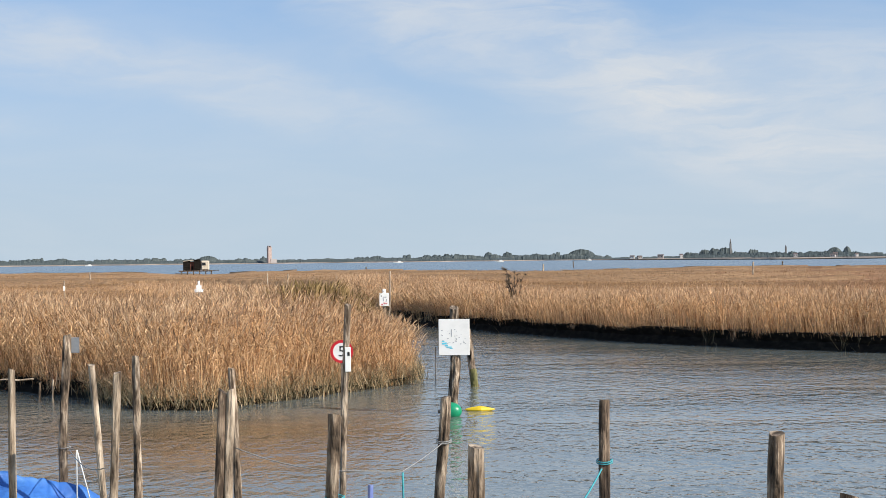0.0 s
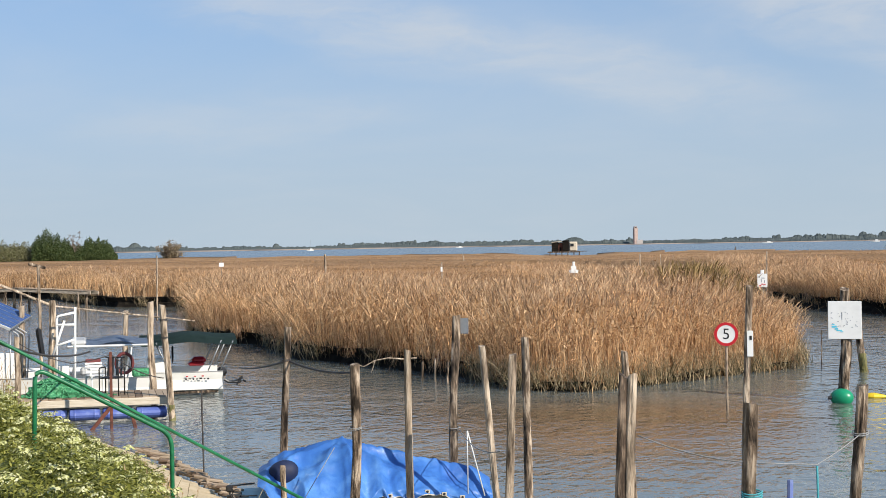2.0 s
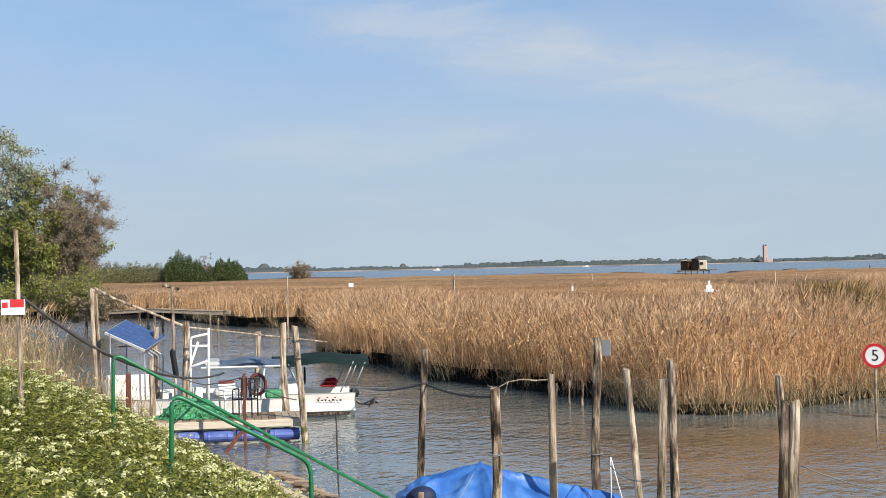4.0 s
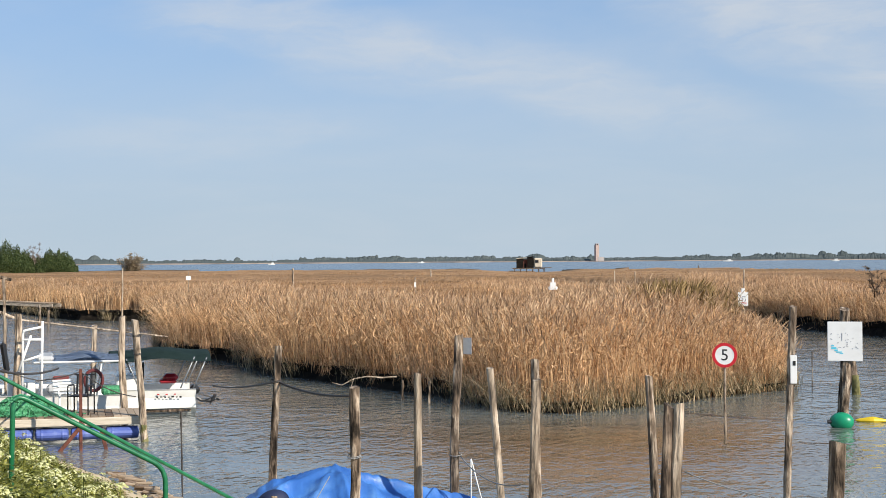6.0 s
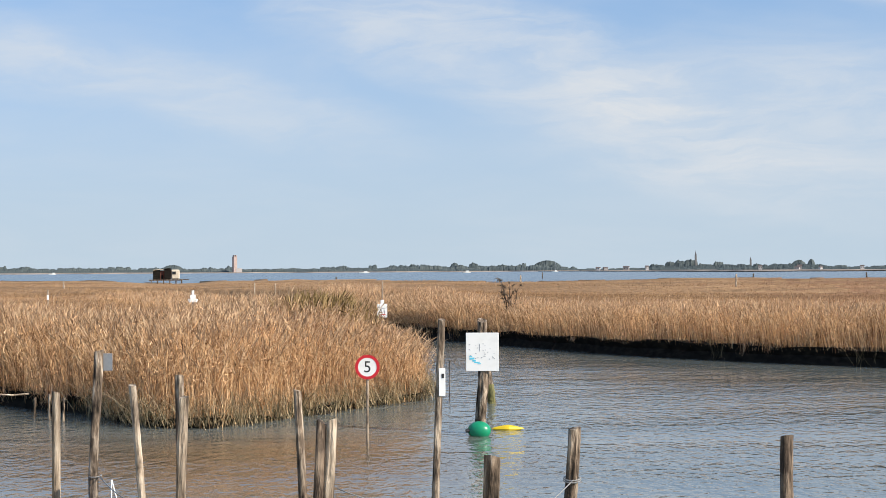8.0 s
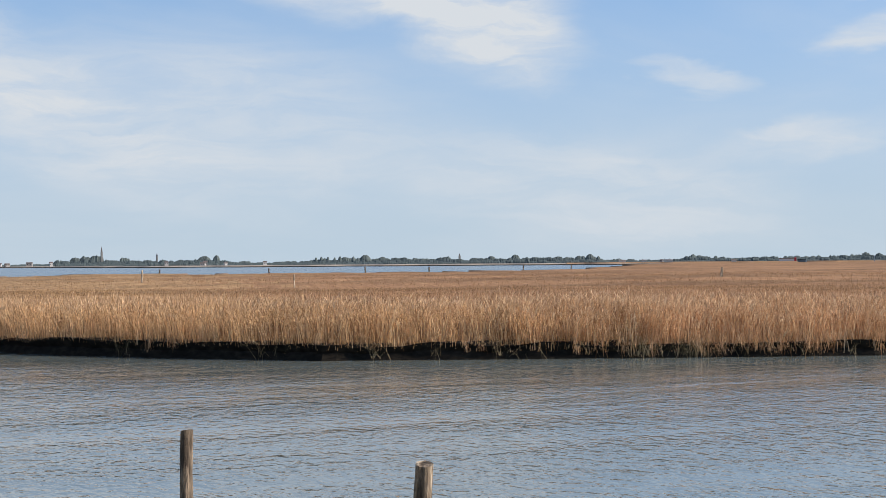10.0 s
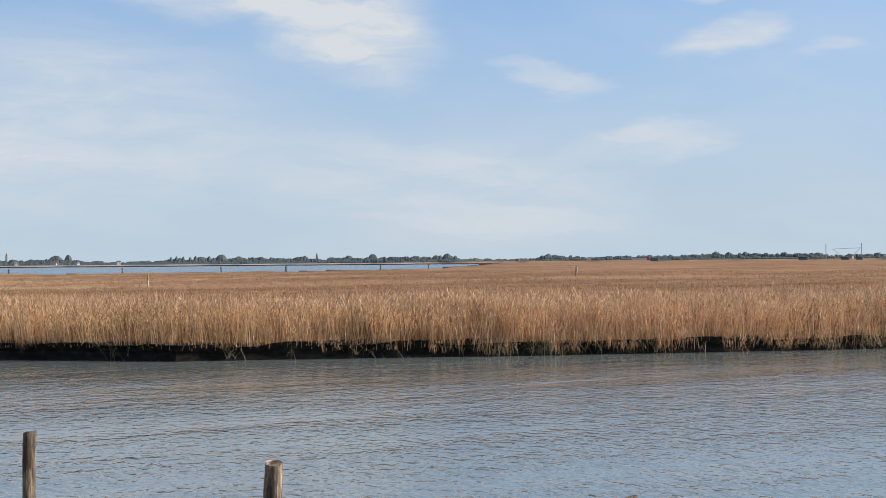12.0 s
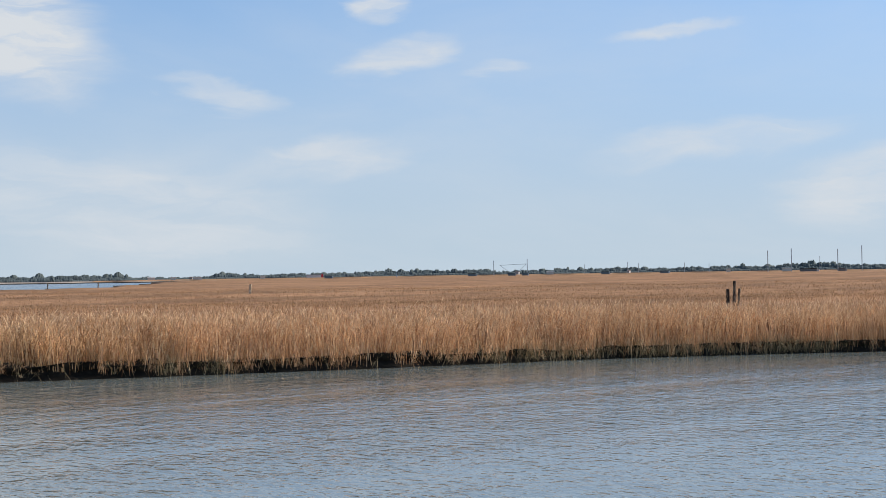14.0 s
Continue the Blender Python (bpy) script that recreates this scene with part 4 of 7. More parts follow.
# ---- mooring posts ----
def timber(bm, foot, top, r, seed, sides=20, rings=34, slant=0.15, mi=0):
    """A rough round timber with knots, flats and a slanting sawn head."""
    foot, top = Vector(foot), Vector(top)
    d = (top - foot)
    ax = d.normalized()
    a = ax.cross(Vector((0.3, 1, 0.1))).normalized()
    b = ax.cross(a)
    prev, cut = None, seed * 2.4
    for i in range(rings + 1):
        s = i / rings
        p = foot + d * s
        bend = Vector((noise.noise((s * 2.2, seed, 0)), noise.noise((s * 2.2, seed, 7)), 0)) * r * 0.9 * (1 - (2 * s - 1) ** 2 * 0.6)
        ring = []
        for k in range(sides):
            an = k * 2 * math.pi / sides
            q = (math.cos(an), math.sin(an))
            rr = r * (1.06 - 0.12 * s) * (1 + 0.16 * noise.noise((q[0] * 1.2 + seed, q[1] * 1.2, s * 5)) + 0.12 * noise.noise((q[0] * 3, q[1] * 3 + seed, s * 9)) + 0.07 * noise.noise((q[0] * 4, q[1] * 4 + seed, s * 30)) - 0.55 * max(0, noise.noise((q[0] * 3.2 + seed, q[1] * 3.2, s * 1.6)) - 0.18))
            up = ax * (slant * r * math.cos(an - cut) if i == rings else 0)
            ring.append(bm.verts.new(p + bend + (a * q[0] + b * q[1]) * rr + up))
        if prev:
            for k in range(sides):
                bm.faces.new((prev[k], prev[(k + 1) % sides], ring[(k + 1) % sides], ring[k])).material_index = mi
        else:
            bm.faces.new(ring)
        prev = ring
    head = bmesh.ops.inset_individual(bm, faces=[bm.faces.new(prev)], thickness=r * 0.12, depth=r * 0.05)
    return bm


def post(name, foot, top, r, seed, material, label, category="mooring post", group="", slant=0.25):
    ob = link(name, timber(bmesh.new(), foot, top, r, seed, slant=slant), material, smooth=False)
    return tagged(ob, label, category, group)


def run_down(top, low, z=-1.0):
    """The foot of a leaning timber, from its head and a lower place on it."""
    t, l = Vector(top), Vector(low)
    return l + (l - t) * ((z - l.z) / (l.z - t.z))


def loop_of_rope(parent, x, y, z, r, material, turns=2, label="rope turns round the post"):
    bm = bmesh.new()
    pts = [(x + math.cos(a) * (r + 0.008), y + math.sin(a) * (r + 0.008), z + 0.014 * a / math.pi / 2 + 0.012 * math.sin(a)) for a in np.linspace(0, 2 * math.pi * turns, 14 * turns + 1)]
    part("rope_loop", tube(bm, pts, 0.0045, 6), material, parent, label)


ROW = "mooring posts in the channel"
POSTS = (
    # head, lower place, radius, seed, wood, what sets it apart
    ((-6.21, 17.0, 2.08), (-6.27, 16.98, 0.65), 0.046, 1, WOOD, "slender weathered mooring pole with a hose tied to it"),
    ((-4.92, 15.41, 1.79), (-4.94, 15.41, 0.90), 0.055, 2, WOOD, "weathered mooring post with a rope turn beside the covered boat"),
    ((-3.93, 13.8, 2.05), (-3.92, 13.8, 1.15), 0.038, 3, WOOD_PALE, "pale slender mooring pole beside the covered boat"),
    ((-4.36, 17.59, 2.18), (-4.41, 17.58, 0.61), 0.055, 4, WOOD, "tall split mooring post with a small grey plate"),
    ((-3.77, 16.25, 1.92), (-3.68, 16.27, 0.81), 0.042, 5, WOOD_PALE, "pale leaning mooring pole with a slanting head"),
    ((-3.41, 16.8, 1.97), (-3.40, 16.8, 0.9), 0.050, 6, WOOD, "dark-headed mooring post behind a thinner pole"),
    ((-2.82, 13.12, 2.06), (-2.86, 13.1, 1.1), 0.040, 7, WOOD_PALE, "pale crooked mooring pole with a split side"),
    ((-2.13, 15.2, 1.94), (-2.085, 15.2, 1.0), 0.042, 8, WOOD, "slender dark-headed mooring pole"),
    ((-0.88, 13.92, 2.60), (-0.93, 13.92, 1.22), 0.033, 10, WOOD, "tall crooked pole with a narrow white plate"),
    ((-0.70, 9.76, 2.01), (-0.72, 9.76, 1.69), 0.050, 11, WOOD, "thick weathered mooring post with teal rope turns"),
    ((0.01, 12.3, 1.89), (-0.03, 12.31, 1.27), 0.050, 12, WOOD, "leaning weathered mooring post with rope tied on"),
    ((0.17, 8.29, 1.98), (0.165, 8.29, 1.5), 0.054, 13, WOOD, "short thick mooring post with a worn head"),
    ((1.15, 10.89, 1.98), (1.13, 10.89, 1.48), 0.046, 14, WOOD_DARK, "dark straight mooring post with a rope turn"),
    ((2.0, 9.17, 1.93), (1.97, 9.17, 1.2), 0.056, 15, WOOD, "weathered mooring post with a pale cracked head"),
    ((2.02, 7.62, 1.80), (2.01, 7.62, 1.2), 0.056, 16, WOOD_DARK, "short dark mooring post close to the bank"),
    ((3.0, 7.4, 1.90), (3.0, 7.4, 1.2), 0.047, 17, WOOD_DARK, "short dark mooring post with a flat head"),
)
made = []
for head, low, r, seed, wood, words in POSTS:
    made.append(post("mooring_post", run_down(head, low), head, r * 0.9, seed, wood, words, group=ROW))

# a post split into two halves that lean apart
twin = empty("split_mooring_post", at(-1.69, 11.8, 0), "split mooring post of two leaning halves", "mooring post", ROW)
for name, dx, lean, r, seed, wood in (("dark_half", -0.03, -0.055, 0.038, 21, WOOD_DARK), ("pale_half", 0.035, -0.045, 0.036, 22, WOOD_PALE)):
    part(name, timber(bmesh.new(), (dx + lean * 3.0, 0, -1.0), (dx, 0, 2.0), r, seed, slant=0.6), wood, twin)

loop_of_rope(made[1], -4.93, 15.41, 1.12, 0.056, ROPEW)
loop_of_rope(made[9], -0.71, 9.76, 1.45, 0.052, ROPET, 3)
loop_of_rope(made[10], -0.01, 12.3, 1.52, 0.052, ROPEW)
loop_of_rope(made[12], 1.14, 10.89, 1.53, 0.048, ROPET, 2)
loop_of_rope(made[0], -6.24, 17.0, 1.70, 0.048, ROPED)
loop_of_rope(made[3], -4.40, 17.58, 0.88, 0.06, ROPEW, 1)
bm = box(bmesh.new(), (0.095, 0.008, 0.18), at(-4.27, 17.60, 2.06), 0.002)
part("plate", bm, STEEL, made[3], "small grey metal plate")
bm = box(bmesh.new(), (0.052, 0.006, 0.225), at(-0.878, 13.885, 2.10), 0.002)
plate = part("plate", bm, WHITE, made[8], "narrow white plate with a faded mark")
part("plate_mark", box(bmesh.new(), (0.02, 0.003, 0.035), at(-0.872, 13.880, 2.15)), SIGNBLACK, plate)


def line_thing(name, pts, r, material, label, category="rope"):
    return tagged(link(name, tube(bmesh.new(), pts, r, 6), material, smooth=True), label, category)


rope = line_thing("mooring_rope", sag((-1.62, 11.78, 1.56), (-0.66, 11.35, 1.43), 0.05) + sag((-0.66, 11.35, 1.43), (-0.33, 11.75, 1.37), 0.0, 4)[1:] + sag((-0.33, 11.75, 1.37), (-0.01, 12.27, 1.53), 0.01, 6)[1:], 0.0042, ROPEW, "thin pale mooring rope slung between two posts")
line_thing("hanging_rope", sag((-0.33, 11.75, 1.36), (-0.31, 11.76, 0.0), 0.0), 0.009, ROPET, "teal rope hanging down from the mooring rope")
line_thing("slack_rope", sag((1.12, 10.86, 1.50), (0.40, 9.6, 1.05), 0.12), 0.007, ROPET, "slack teal rope from the dark post")
line_thing("tie_line", sag((-4.35, 17.56, 0.88), (-3.0, 13.4, 1.20), 0.10), 0.005, ROPEW, "thin white cord tied between the poles")
line_thing("white_strap", arc([(-4.12, 17.0, 0.2), (-4.12, 17.0, 0.93), (-3.93, 17.0, 0.2)], 0.02), 0.008, WHITE, "folded white strap standing beside the poles", "strap")
line_thing("mooring_hose", sag((-12.0, 30.2, 0.52), (-6.24, 17.05, 1.70), 0.05, 20) + sag((-6.24, 17.05, 1.70), (-4.95, 15.47, 1.70), 0.05, 12)[1:], 0.013, ROPED, "dark hose slung from the boat to the mooring poles", "hose")
stick = line_thing("gripped_stick", [(-0.50, 9.9, 1.0), (-0.49, 9.9, 1.43)], 0.014, WOOD_DARK, "dark stick with a blue grip leaning by a post", "stick")
part("grip", tube(bmesh.new(), [(-0.49, 9.9, 1.43), (-0.488, 9.9, 1.54)], 0.018, 8), DRUM, stick, "blue grip")


# ---- signs in the channel ----
def ring_disc(r0, r1, y, thick, n=40):
    """A flat ring or disc that faces -y."""
    bm = bmesh.new()
    a = [(math.cos(k * 2 * math.pi / n), math.sin(k * 2 * math.pi / n)) for k in range(n)]
    fr = [[bm.verts.new((c * r, yy, s * r)) for c, s in a] for r in (r1, r0) if r for yy in (y, y - thick)]
    if r0:
        ob_, of, ib, if_ = fr
        for k in range(n):
            j = (k + 1) % n
            for p, q in ((ob_, of), (of, if_), (if_, ib), (ib, ob_)):
                bm.faces.new((p[k], p[j], q[j], q[k]))
    else:
        b_, f_ = fr
        for k in range(n):
            bm.faces.new((b_[k], b_[(k + 1) % n], f_[(k + 1) % n], f_[k]))
        bm.faces.new(b_)
        bm.faces.new(f_)
    return bm


def lettering(text, size, parent, m, material, name="lettering", label=""):
    cu = bpy.data.curves.new(name, "FONT")
    cu.body, cu.size, cu.extrude, cu.align_x, cu.align_y = text, size, 0.001, "CENTER", "CENTER"
    tmp = bpy.data.objects.new(name, cu)
    scene.collection.objects.link(tmp)
    dg = bpy.context.evaluated_depsgraph_get()
    me = bpy.data.meshes.new_from_object(tmp.evaluated_get(dg))
    bpy.data.objects.remove(tmp)
    me.materials.clear()
    me.materials.append(material)
    ob = new(name, me)
    ob.parent, ob.matrix_local = parent, m
    if label:
        ob["label"] = label
    return ob


UPRIGHT = pose(0, 0, 0, 90, 0, 0)
sign = empty("speed_limit_sign", pose(-1.84, 27.35, 0, 0, 0, -2), "round speed limit sign with a red rim and the number 5", "sign")
part("pole", tube(bmesh.new(), [(0, 0.03, -1.0), (-0.005, 0.03, 0.4), (0, 0.03, 1.5)], 0.022, 10), WOOD_PALE, sign, "pale thin pole standing in the water")
face = part("disc", ring_disc(0, 0.205, 0.0, 0.012), WHITE, sign)
face.matrix_local = at(0, 0, 1.37)
part("rim", ring_disc(0.158, 0.207, -0.012, 0.004), SIGNRED, face, "red rim")
lettering("5", 0.27, face, at(0, -0.0135, -0.005) @ UPRIGHT, SIGNBLACK, "numeral").scale = (1.0, 1.0, 1.0)

board_thing = empty("map_board", pose(0.2, 29.45, 0, 0, 0, -3), "white map board on a pair of old timber piles", "sign")
part("timber_support", timber(bmesh.new(), (-0.06, 0.12, -1.0), (0.0, 0.08, 2.07), 0.10, 31, slant=0.35), WOOD, board_thing)
bd = part("board", box(bmesh.new(), (0.60, 0.02, 0.70), at(0.0, -0.03, 1.50), 0.004), WHITE, board_thing)
bm = bmesh.new()
for x, z, w, h in ((-0.19, 1.38, 0.09, 0.035), (-0.15, 1.34, 0.06, 0.03), (-0.10, 1.31, 0.10, 0.02), (-0.21, 1.42, 0.05, 0.02), (-0.06, 1.285, 0.06, 0.015)):
    box(bm, (w, 0.003, h), at(x, -0.0425, z) @ pose(0, 0, 0, 0, 20 * x, 0))
part("print_water", bm, CYAN, bd, "cyan printed water")
part("print_line", box(bmesh.new(), (0.012, 0.003, 0.14), at(-0.05, -0.0425, 1.58)), PRINTGREY, bd)
for k in range(26):
    part("print_mark", box(bmesh.new(), (random.uniform(0.012, 0.035), 0.003, random.uniform(0.008, 0.016)), at(random.uniform(-0.24, 0.22), -0.0425, random.uniform(1.36, 1.66)) @ pose(0, 0, 0, 0, random.uniform(-40, 40), 0)), PRINTGREY, bd)

pile = post("old_pile", (0.86, 35.8, -1.0), (0.56, 35.8, 1.35), 0.085, 32, WOOD, "leaning old pile with yellow-green weed", "pile")
part("weed_band", timber(bmesh.new(), (0.785, 35.79, -0.4), (0.68, 35.79, 0.42), 0.092, 32), WEED, pile, "yellow-green weed")
buoy = bmesh.new()
bmesh.ops.create_uvsphere(buoy, u_segments=20, v_segments=12, radius=1.0, matrix=at(0.12, 29.15, 0.10) @ pose(0, 0, 0, 0, 0, -15) @ Matrix.Diagonal((0.215, 0.16, 0.165, 1)))
buoy = tagged(link("buoy", buoy, BUOYGREEN, smooth=True), "green plastic buoy floating at the pile foot", "buoy")
part("eye", tube(bmesh.new(), [(-0.125, 29.10, 0.10), (-0.06, 29.11, 0.10)], 0.035, 12), BLACK, buoy, "dark eye of the buoy")
fl = bmesh.new()
rings = []
for i, (s, r) in enumerate(((-0.30, 0.012), (-0.24, 0.04), (-0.05, 0.085), (0.02, 0.09), (0.18, 0.05), (0.30, 0.012))):
    rings.append([fl.verts.new((0.70 + s, 30.1 + math.cos(a) * r, 0.03 + math.sin(a) * r * 0.8)) for a in np.arange(0, 2 * math.pi, math.pi / 5)])
for p, q in zip(rings, rings[1:]):
    for j in range(10):
        fl.faces.new((p[j], p[(j + 1) % 10], q[(j + 1) % 10], q[j]))
fl.faces.new(rings[0])
fl.faces.new(rings[-1])
tagged(link("yellow_float", fl, YELLOW), "yellow plastic float lying on the water", "float")
tagged(link("marker_stick", tube(bmesh.new(), [(-0.21, 36.7, -0.8), (-0.20, 36.7, 0.9)], 0.012, 6), WOOD_DARK), "thin dark stick standing in the water", "stick")


def marker(x, y, z_top, w, h, post_r, label, text="", birdy=False):
    """A white board on a post out in the reeds."""
    e = empty("marsh_marker", pose(x, y, 0, 0, 0, math.degrees(math.atan2(-x, y))), label, "marker", "markers in the reed marsh")
    part("post", timber(bmesh.new(), (0, 0.03, 0.2), (0, 0.03, z_top - (0.05 if birdy else 0)), post_r, x, sides=8, rings=5), WOOD_PALE, e)
    b = part("board", box(bmesh.new(), (w, 0.02, h), at(0, -post_r, z_top - h * 0.5 - 0.18), 0.003), WHITE, e)
    if text:
        for dx, dz, bw, bh, ink in ((-0.10, 0.12, 0.03, 0.04, SIGNBLACK), (0.02, 0.08, 0.11, 0.03, PRINTGREY), (-0.03, 0.0, 0.03, 0.11, PRINTGREY), (0.07, -0.03, 0.03, 0.09, PRINTGREY), (0.03, -0.12, 0.15, 0.03, SIGNRED), (-0.07, -0.17, 0.05, 0.04, SIGNRED)):
            part("print_mark", box(bmesh.new(), (bw, 0.003, bh), at(dx, -post_r - 0.0125, z_top - h * 0.5 - 0.18 + dz) @ pose(0, 0, 0, 0, dx * 160, 0)), ink, b)
    if birdy:
        # a white-limed head above the board and two bent side flaps
        part("white_head", box(bmesh.new(), (post_r * 2.1, post_r * 2.1, 0.14), at(0, 0.03, z_top - 0.12), 0.015), WHITE, e, "white-limed post head")
        for k in (() if text else (-1, 1)):
            part("side_flap", box(bmesh.new(), (0.07, 0.012, 0.10), at(k * (w * 0.5 + 0.02), -post_r * 0.6, z_top - h * 0.5 - 0.24) @ pose(0, 0, 0, 0, k * 28, k * 20), 0.004), WHITE, e, "bent white flap")
    return e


marker(-2.0, 51.3, 2.08, 0.32, 0.44, 0.055, "white board with worn grey and red print on a marsh post", "worn", True)
marker(-7.4, 46.0, 2.50, 0.16, 0.22, 0.035, "white board on a short post in the reeds", "", True)
marker(-13.5, 54.1, 2.40, 0.07, 0.17, 0.03, "small white marker post in the reeds")
marker(-23.9, 58.7, 2.62, 0.20, 0.16, 0.02, "small white board on a marsh post")


# ---- boats and dock, in the frame of the dock: x along it, y away from the levee ----
DOCK = Matrix(((0.894, -0.447, 0, -11.43), (0.447, 0.894, 0, 25.47), (0, 0, 1, 0), (0, 0, 0, 1)))


def dock():
    e = empty("floating_dock", DOCK, "weathered plank dock floating on blue plastic drums", "dock")
    for k in range(24):
        part("plank", box(bmesh.new(), (0.118, 1.30, 0.03), at(-0.06 - 0.125 * k, 0.66, 0.405 + 0.004 * math.sin(k * 3)), 0.003), PLANK, e)
    part("edge_beam", box(bmesh.new(), (3.05, 0.06, 0.13), at(-1.5, 0.0, 0.335), 0.008), CREAM, e, "cream painted edge beam")
    part("back_beam", box(bmesh.new(), (3.05, 0.06, 0.13), at(-1.5, 1.32, 0.325), 0.008), WOOD_BEAM, e)
    for k in range(5):
        bm = bmesh.new()
        pr = ((0.0, 0.12), (0.02, 0.165), (0.08, 0.17), (0.10, 0.178), (0.12, 0.17), (0.42, 0.17), (0.44, 0.178), (0.46, 0.17), (0.52, 0.165), (0.54, 0.12))
        rings = [[bm.verts.new((-0.08 - 0.575 * k - s, 0.12 + math.cos(a) * r, 0.13 + math.sin(a) * r * 0.62)) for a in np.arange(0, 2 * math.pi, math.pi / 8)] for s, r in pr]
        for p, q in zip(rings, rings[1:]):
            for j in range(16):
                bm.faces.new((p[j], p[(j + 1) % 16], q[(j + 1) % 16], q[j]))
        bm.faces.new(rings[0]), bm.faces.new(rings[-1])
        part("drum", bm, DRUM, e, "blue plastic drum", smooth=False)
    for k in range(5):
        part("cross_bearer", box(bmesh.new(), (0.05, 1.2, 0.10), at(-0.04 - 0.575 * k, 0.65, 0.33), 0.004), WOOD_DARK, e)
    return e


dock()


def hull(length, beam, height, sheer=0.12, tumble=0.84, thick=0.05):
    """An open boat, stern at x = 0 and bow at x = -length, waterline at z = 0: outer and inner skin and a gunwale."""
    bm = bmesh.new()
    st = np.linspace(0, 1, 13)
    rows = []
    for s in st:
        w = beam / 2 * (1 - max(0, (s - 0.45) / 0.55) ** 2.2) * (0.94 + 0.06 * min(1, s * 4))
        w = max(w, 0.02)
        top = height + sheer * s ** 2
        keel = -0.18 + 0.30 * max(0, (s - 0.75) / 0.25) ** 2
        x = -length * s
        half = [(0, keel), (w * tumble * 0.75, keel + 0.07), (w * tumble, 0.10), (w, top), (w + 0.025, top + 0.02), (w - thick, top + 0.02), (w - thick, max(0.12, keel + 0.2)), (0, max(0.12, keel + 0.2))]
        rows.append([[bm.verts.new((x - (0.10 * (z / height) if s > 0.98 else 0), sg * y, z)) for y, z in half] for sg in (1, -1)])
    for a, b in zip(rows, rows[1:]):
        for sd in (0, 1):
            for k in range(7):
                f = bm.faces.new((a[sd][k], b[sd][k], b[sd][k + 1], a[sd][k + 1]))
                f.material_index = 1 if k >= 6 else 0
    for sd in (0, 1):
        for k in (0, -1):
            r = rows[k][sd]
            bm.faces.new(r[:8])
    bmesh.ops.remove_doubles(bm, verts=bm.verts, dist=0.001)
    return bm


def outboard(parent, x, y, z):
    """An outboard motor tilted up out of the water: cowl, clamp, leg with its plate and a small propeller."""
    tilt = at(x, y, z) @ pose(0, 0, 0, 0, 62, 0)
    bm = box(bmesh.new(), (0.20, 0.19, 0.17), at(x + 0.02, y, z + 0.18) @ pose(0, 0, 0, 0, 40, 0), 0.05)
    box(bm, (0.06, 0.16, 0.18), at(x - 0.02, y, z + 0.05), 0.012)
    m = part("outboard_motor", bm, BLACK, parent, "black outboard motor tilted up")
    bm = tube(bmesh.new(), [tilt @ Vector((0.02, 0, 0.06)), tilt @ Vector((0.02, 0, -0.02)) + Vector((0.16, 0, -0.02)), tilt @ Vector((0, 0, 0)) + Vector((0.34, 0, -0.06))], 0.034, 8)
    box(bm, (0.16, 0.10, 0.016), at(x + 0.30, y, z - 0.02) @ pose(0, 0, 0, 0, -20, 0), 0.004)
    tube(bm, [(x + 0.33, y, z - 0.13), (x + 0.36, y, z - 0.05), (x + 0.42, y, z + 0.03)], 0.03, 8)
    part("lower_leg", bm, BLACK, m)
    bm = bmesh.new()
    for k in range(3):
        a = 2.094 * k + 0.4
        box(bm, (0.075, 0.008, 0.05), at(x + 0.44, y, z - 0.02) @ pose(0, 0, 0, 0, math.degrees(a), 0) @ at(0.05, 0, 0) @ pose(0, 0, 0, 35, 0, 0), 0.003)
    part("propeller", bm, BLACK, m)


def frame_tube(parent, pts, r=0.014, material=None, name="frame_tube", label=""):
    return part(name, tube(bmesh.new(), arc(pts, 0.05) if len(pts) > 2 else pts, r, 8), material or STEEL, parent, label, True)


def canopy(length, width, z, rise, drop=0.10):
    bm = bmesh.new()
    nx, ny = 10, 10
    g = [[None] * (ny + 1) for _ in range(nx + 1)]
    for i in range(nx + 1):
        for j in range(ny + 1):
            s, t = i / nx, j / ny * 2 - 1
            zz = z + rise * (1 - t * t) + 0.05 * math.sin(s * math.pi) - 0.02 * math.sin(s * math.pi * 3) - drop * max(0, abs(t) - 0.9) * 10
            g[i][j] = bm.verts.new((-length * s, t * width / 2, zz + 0.006 * noise.noise((i, j, 2))))
    for i in range(nx):
        for j in range(ny):
            bm.faces.new((g[i][j], g[i + 1][j], g[i + 1][j + 1], g[i][j + 1]))
    bmesh.ops.solidify(bm, geom=bm.faces[:], thickness=0.012)
    return bm


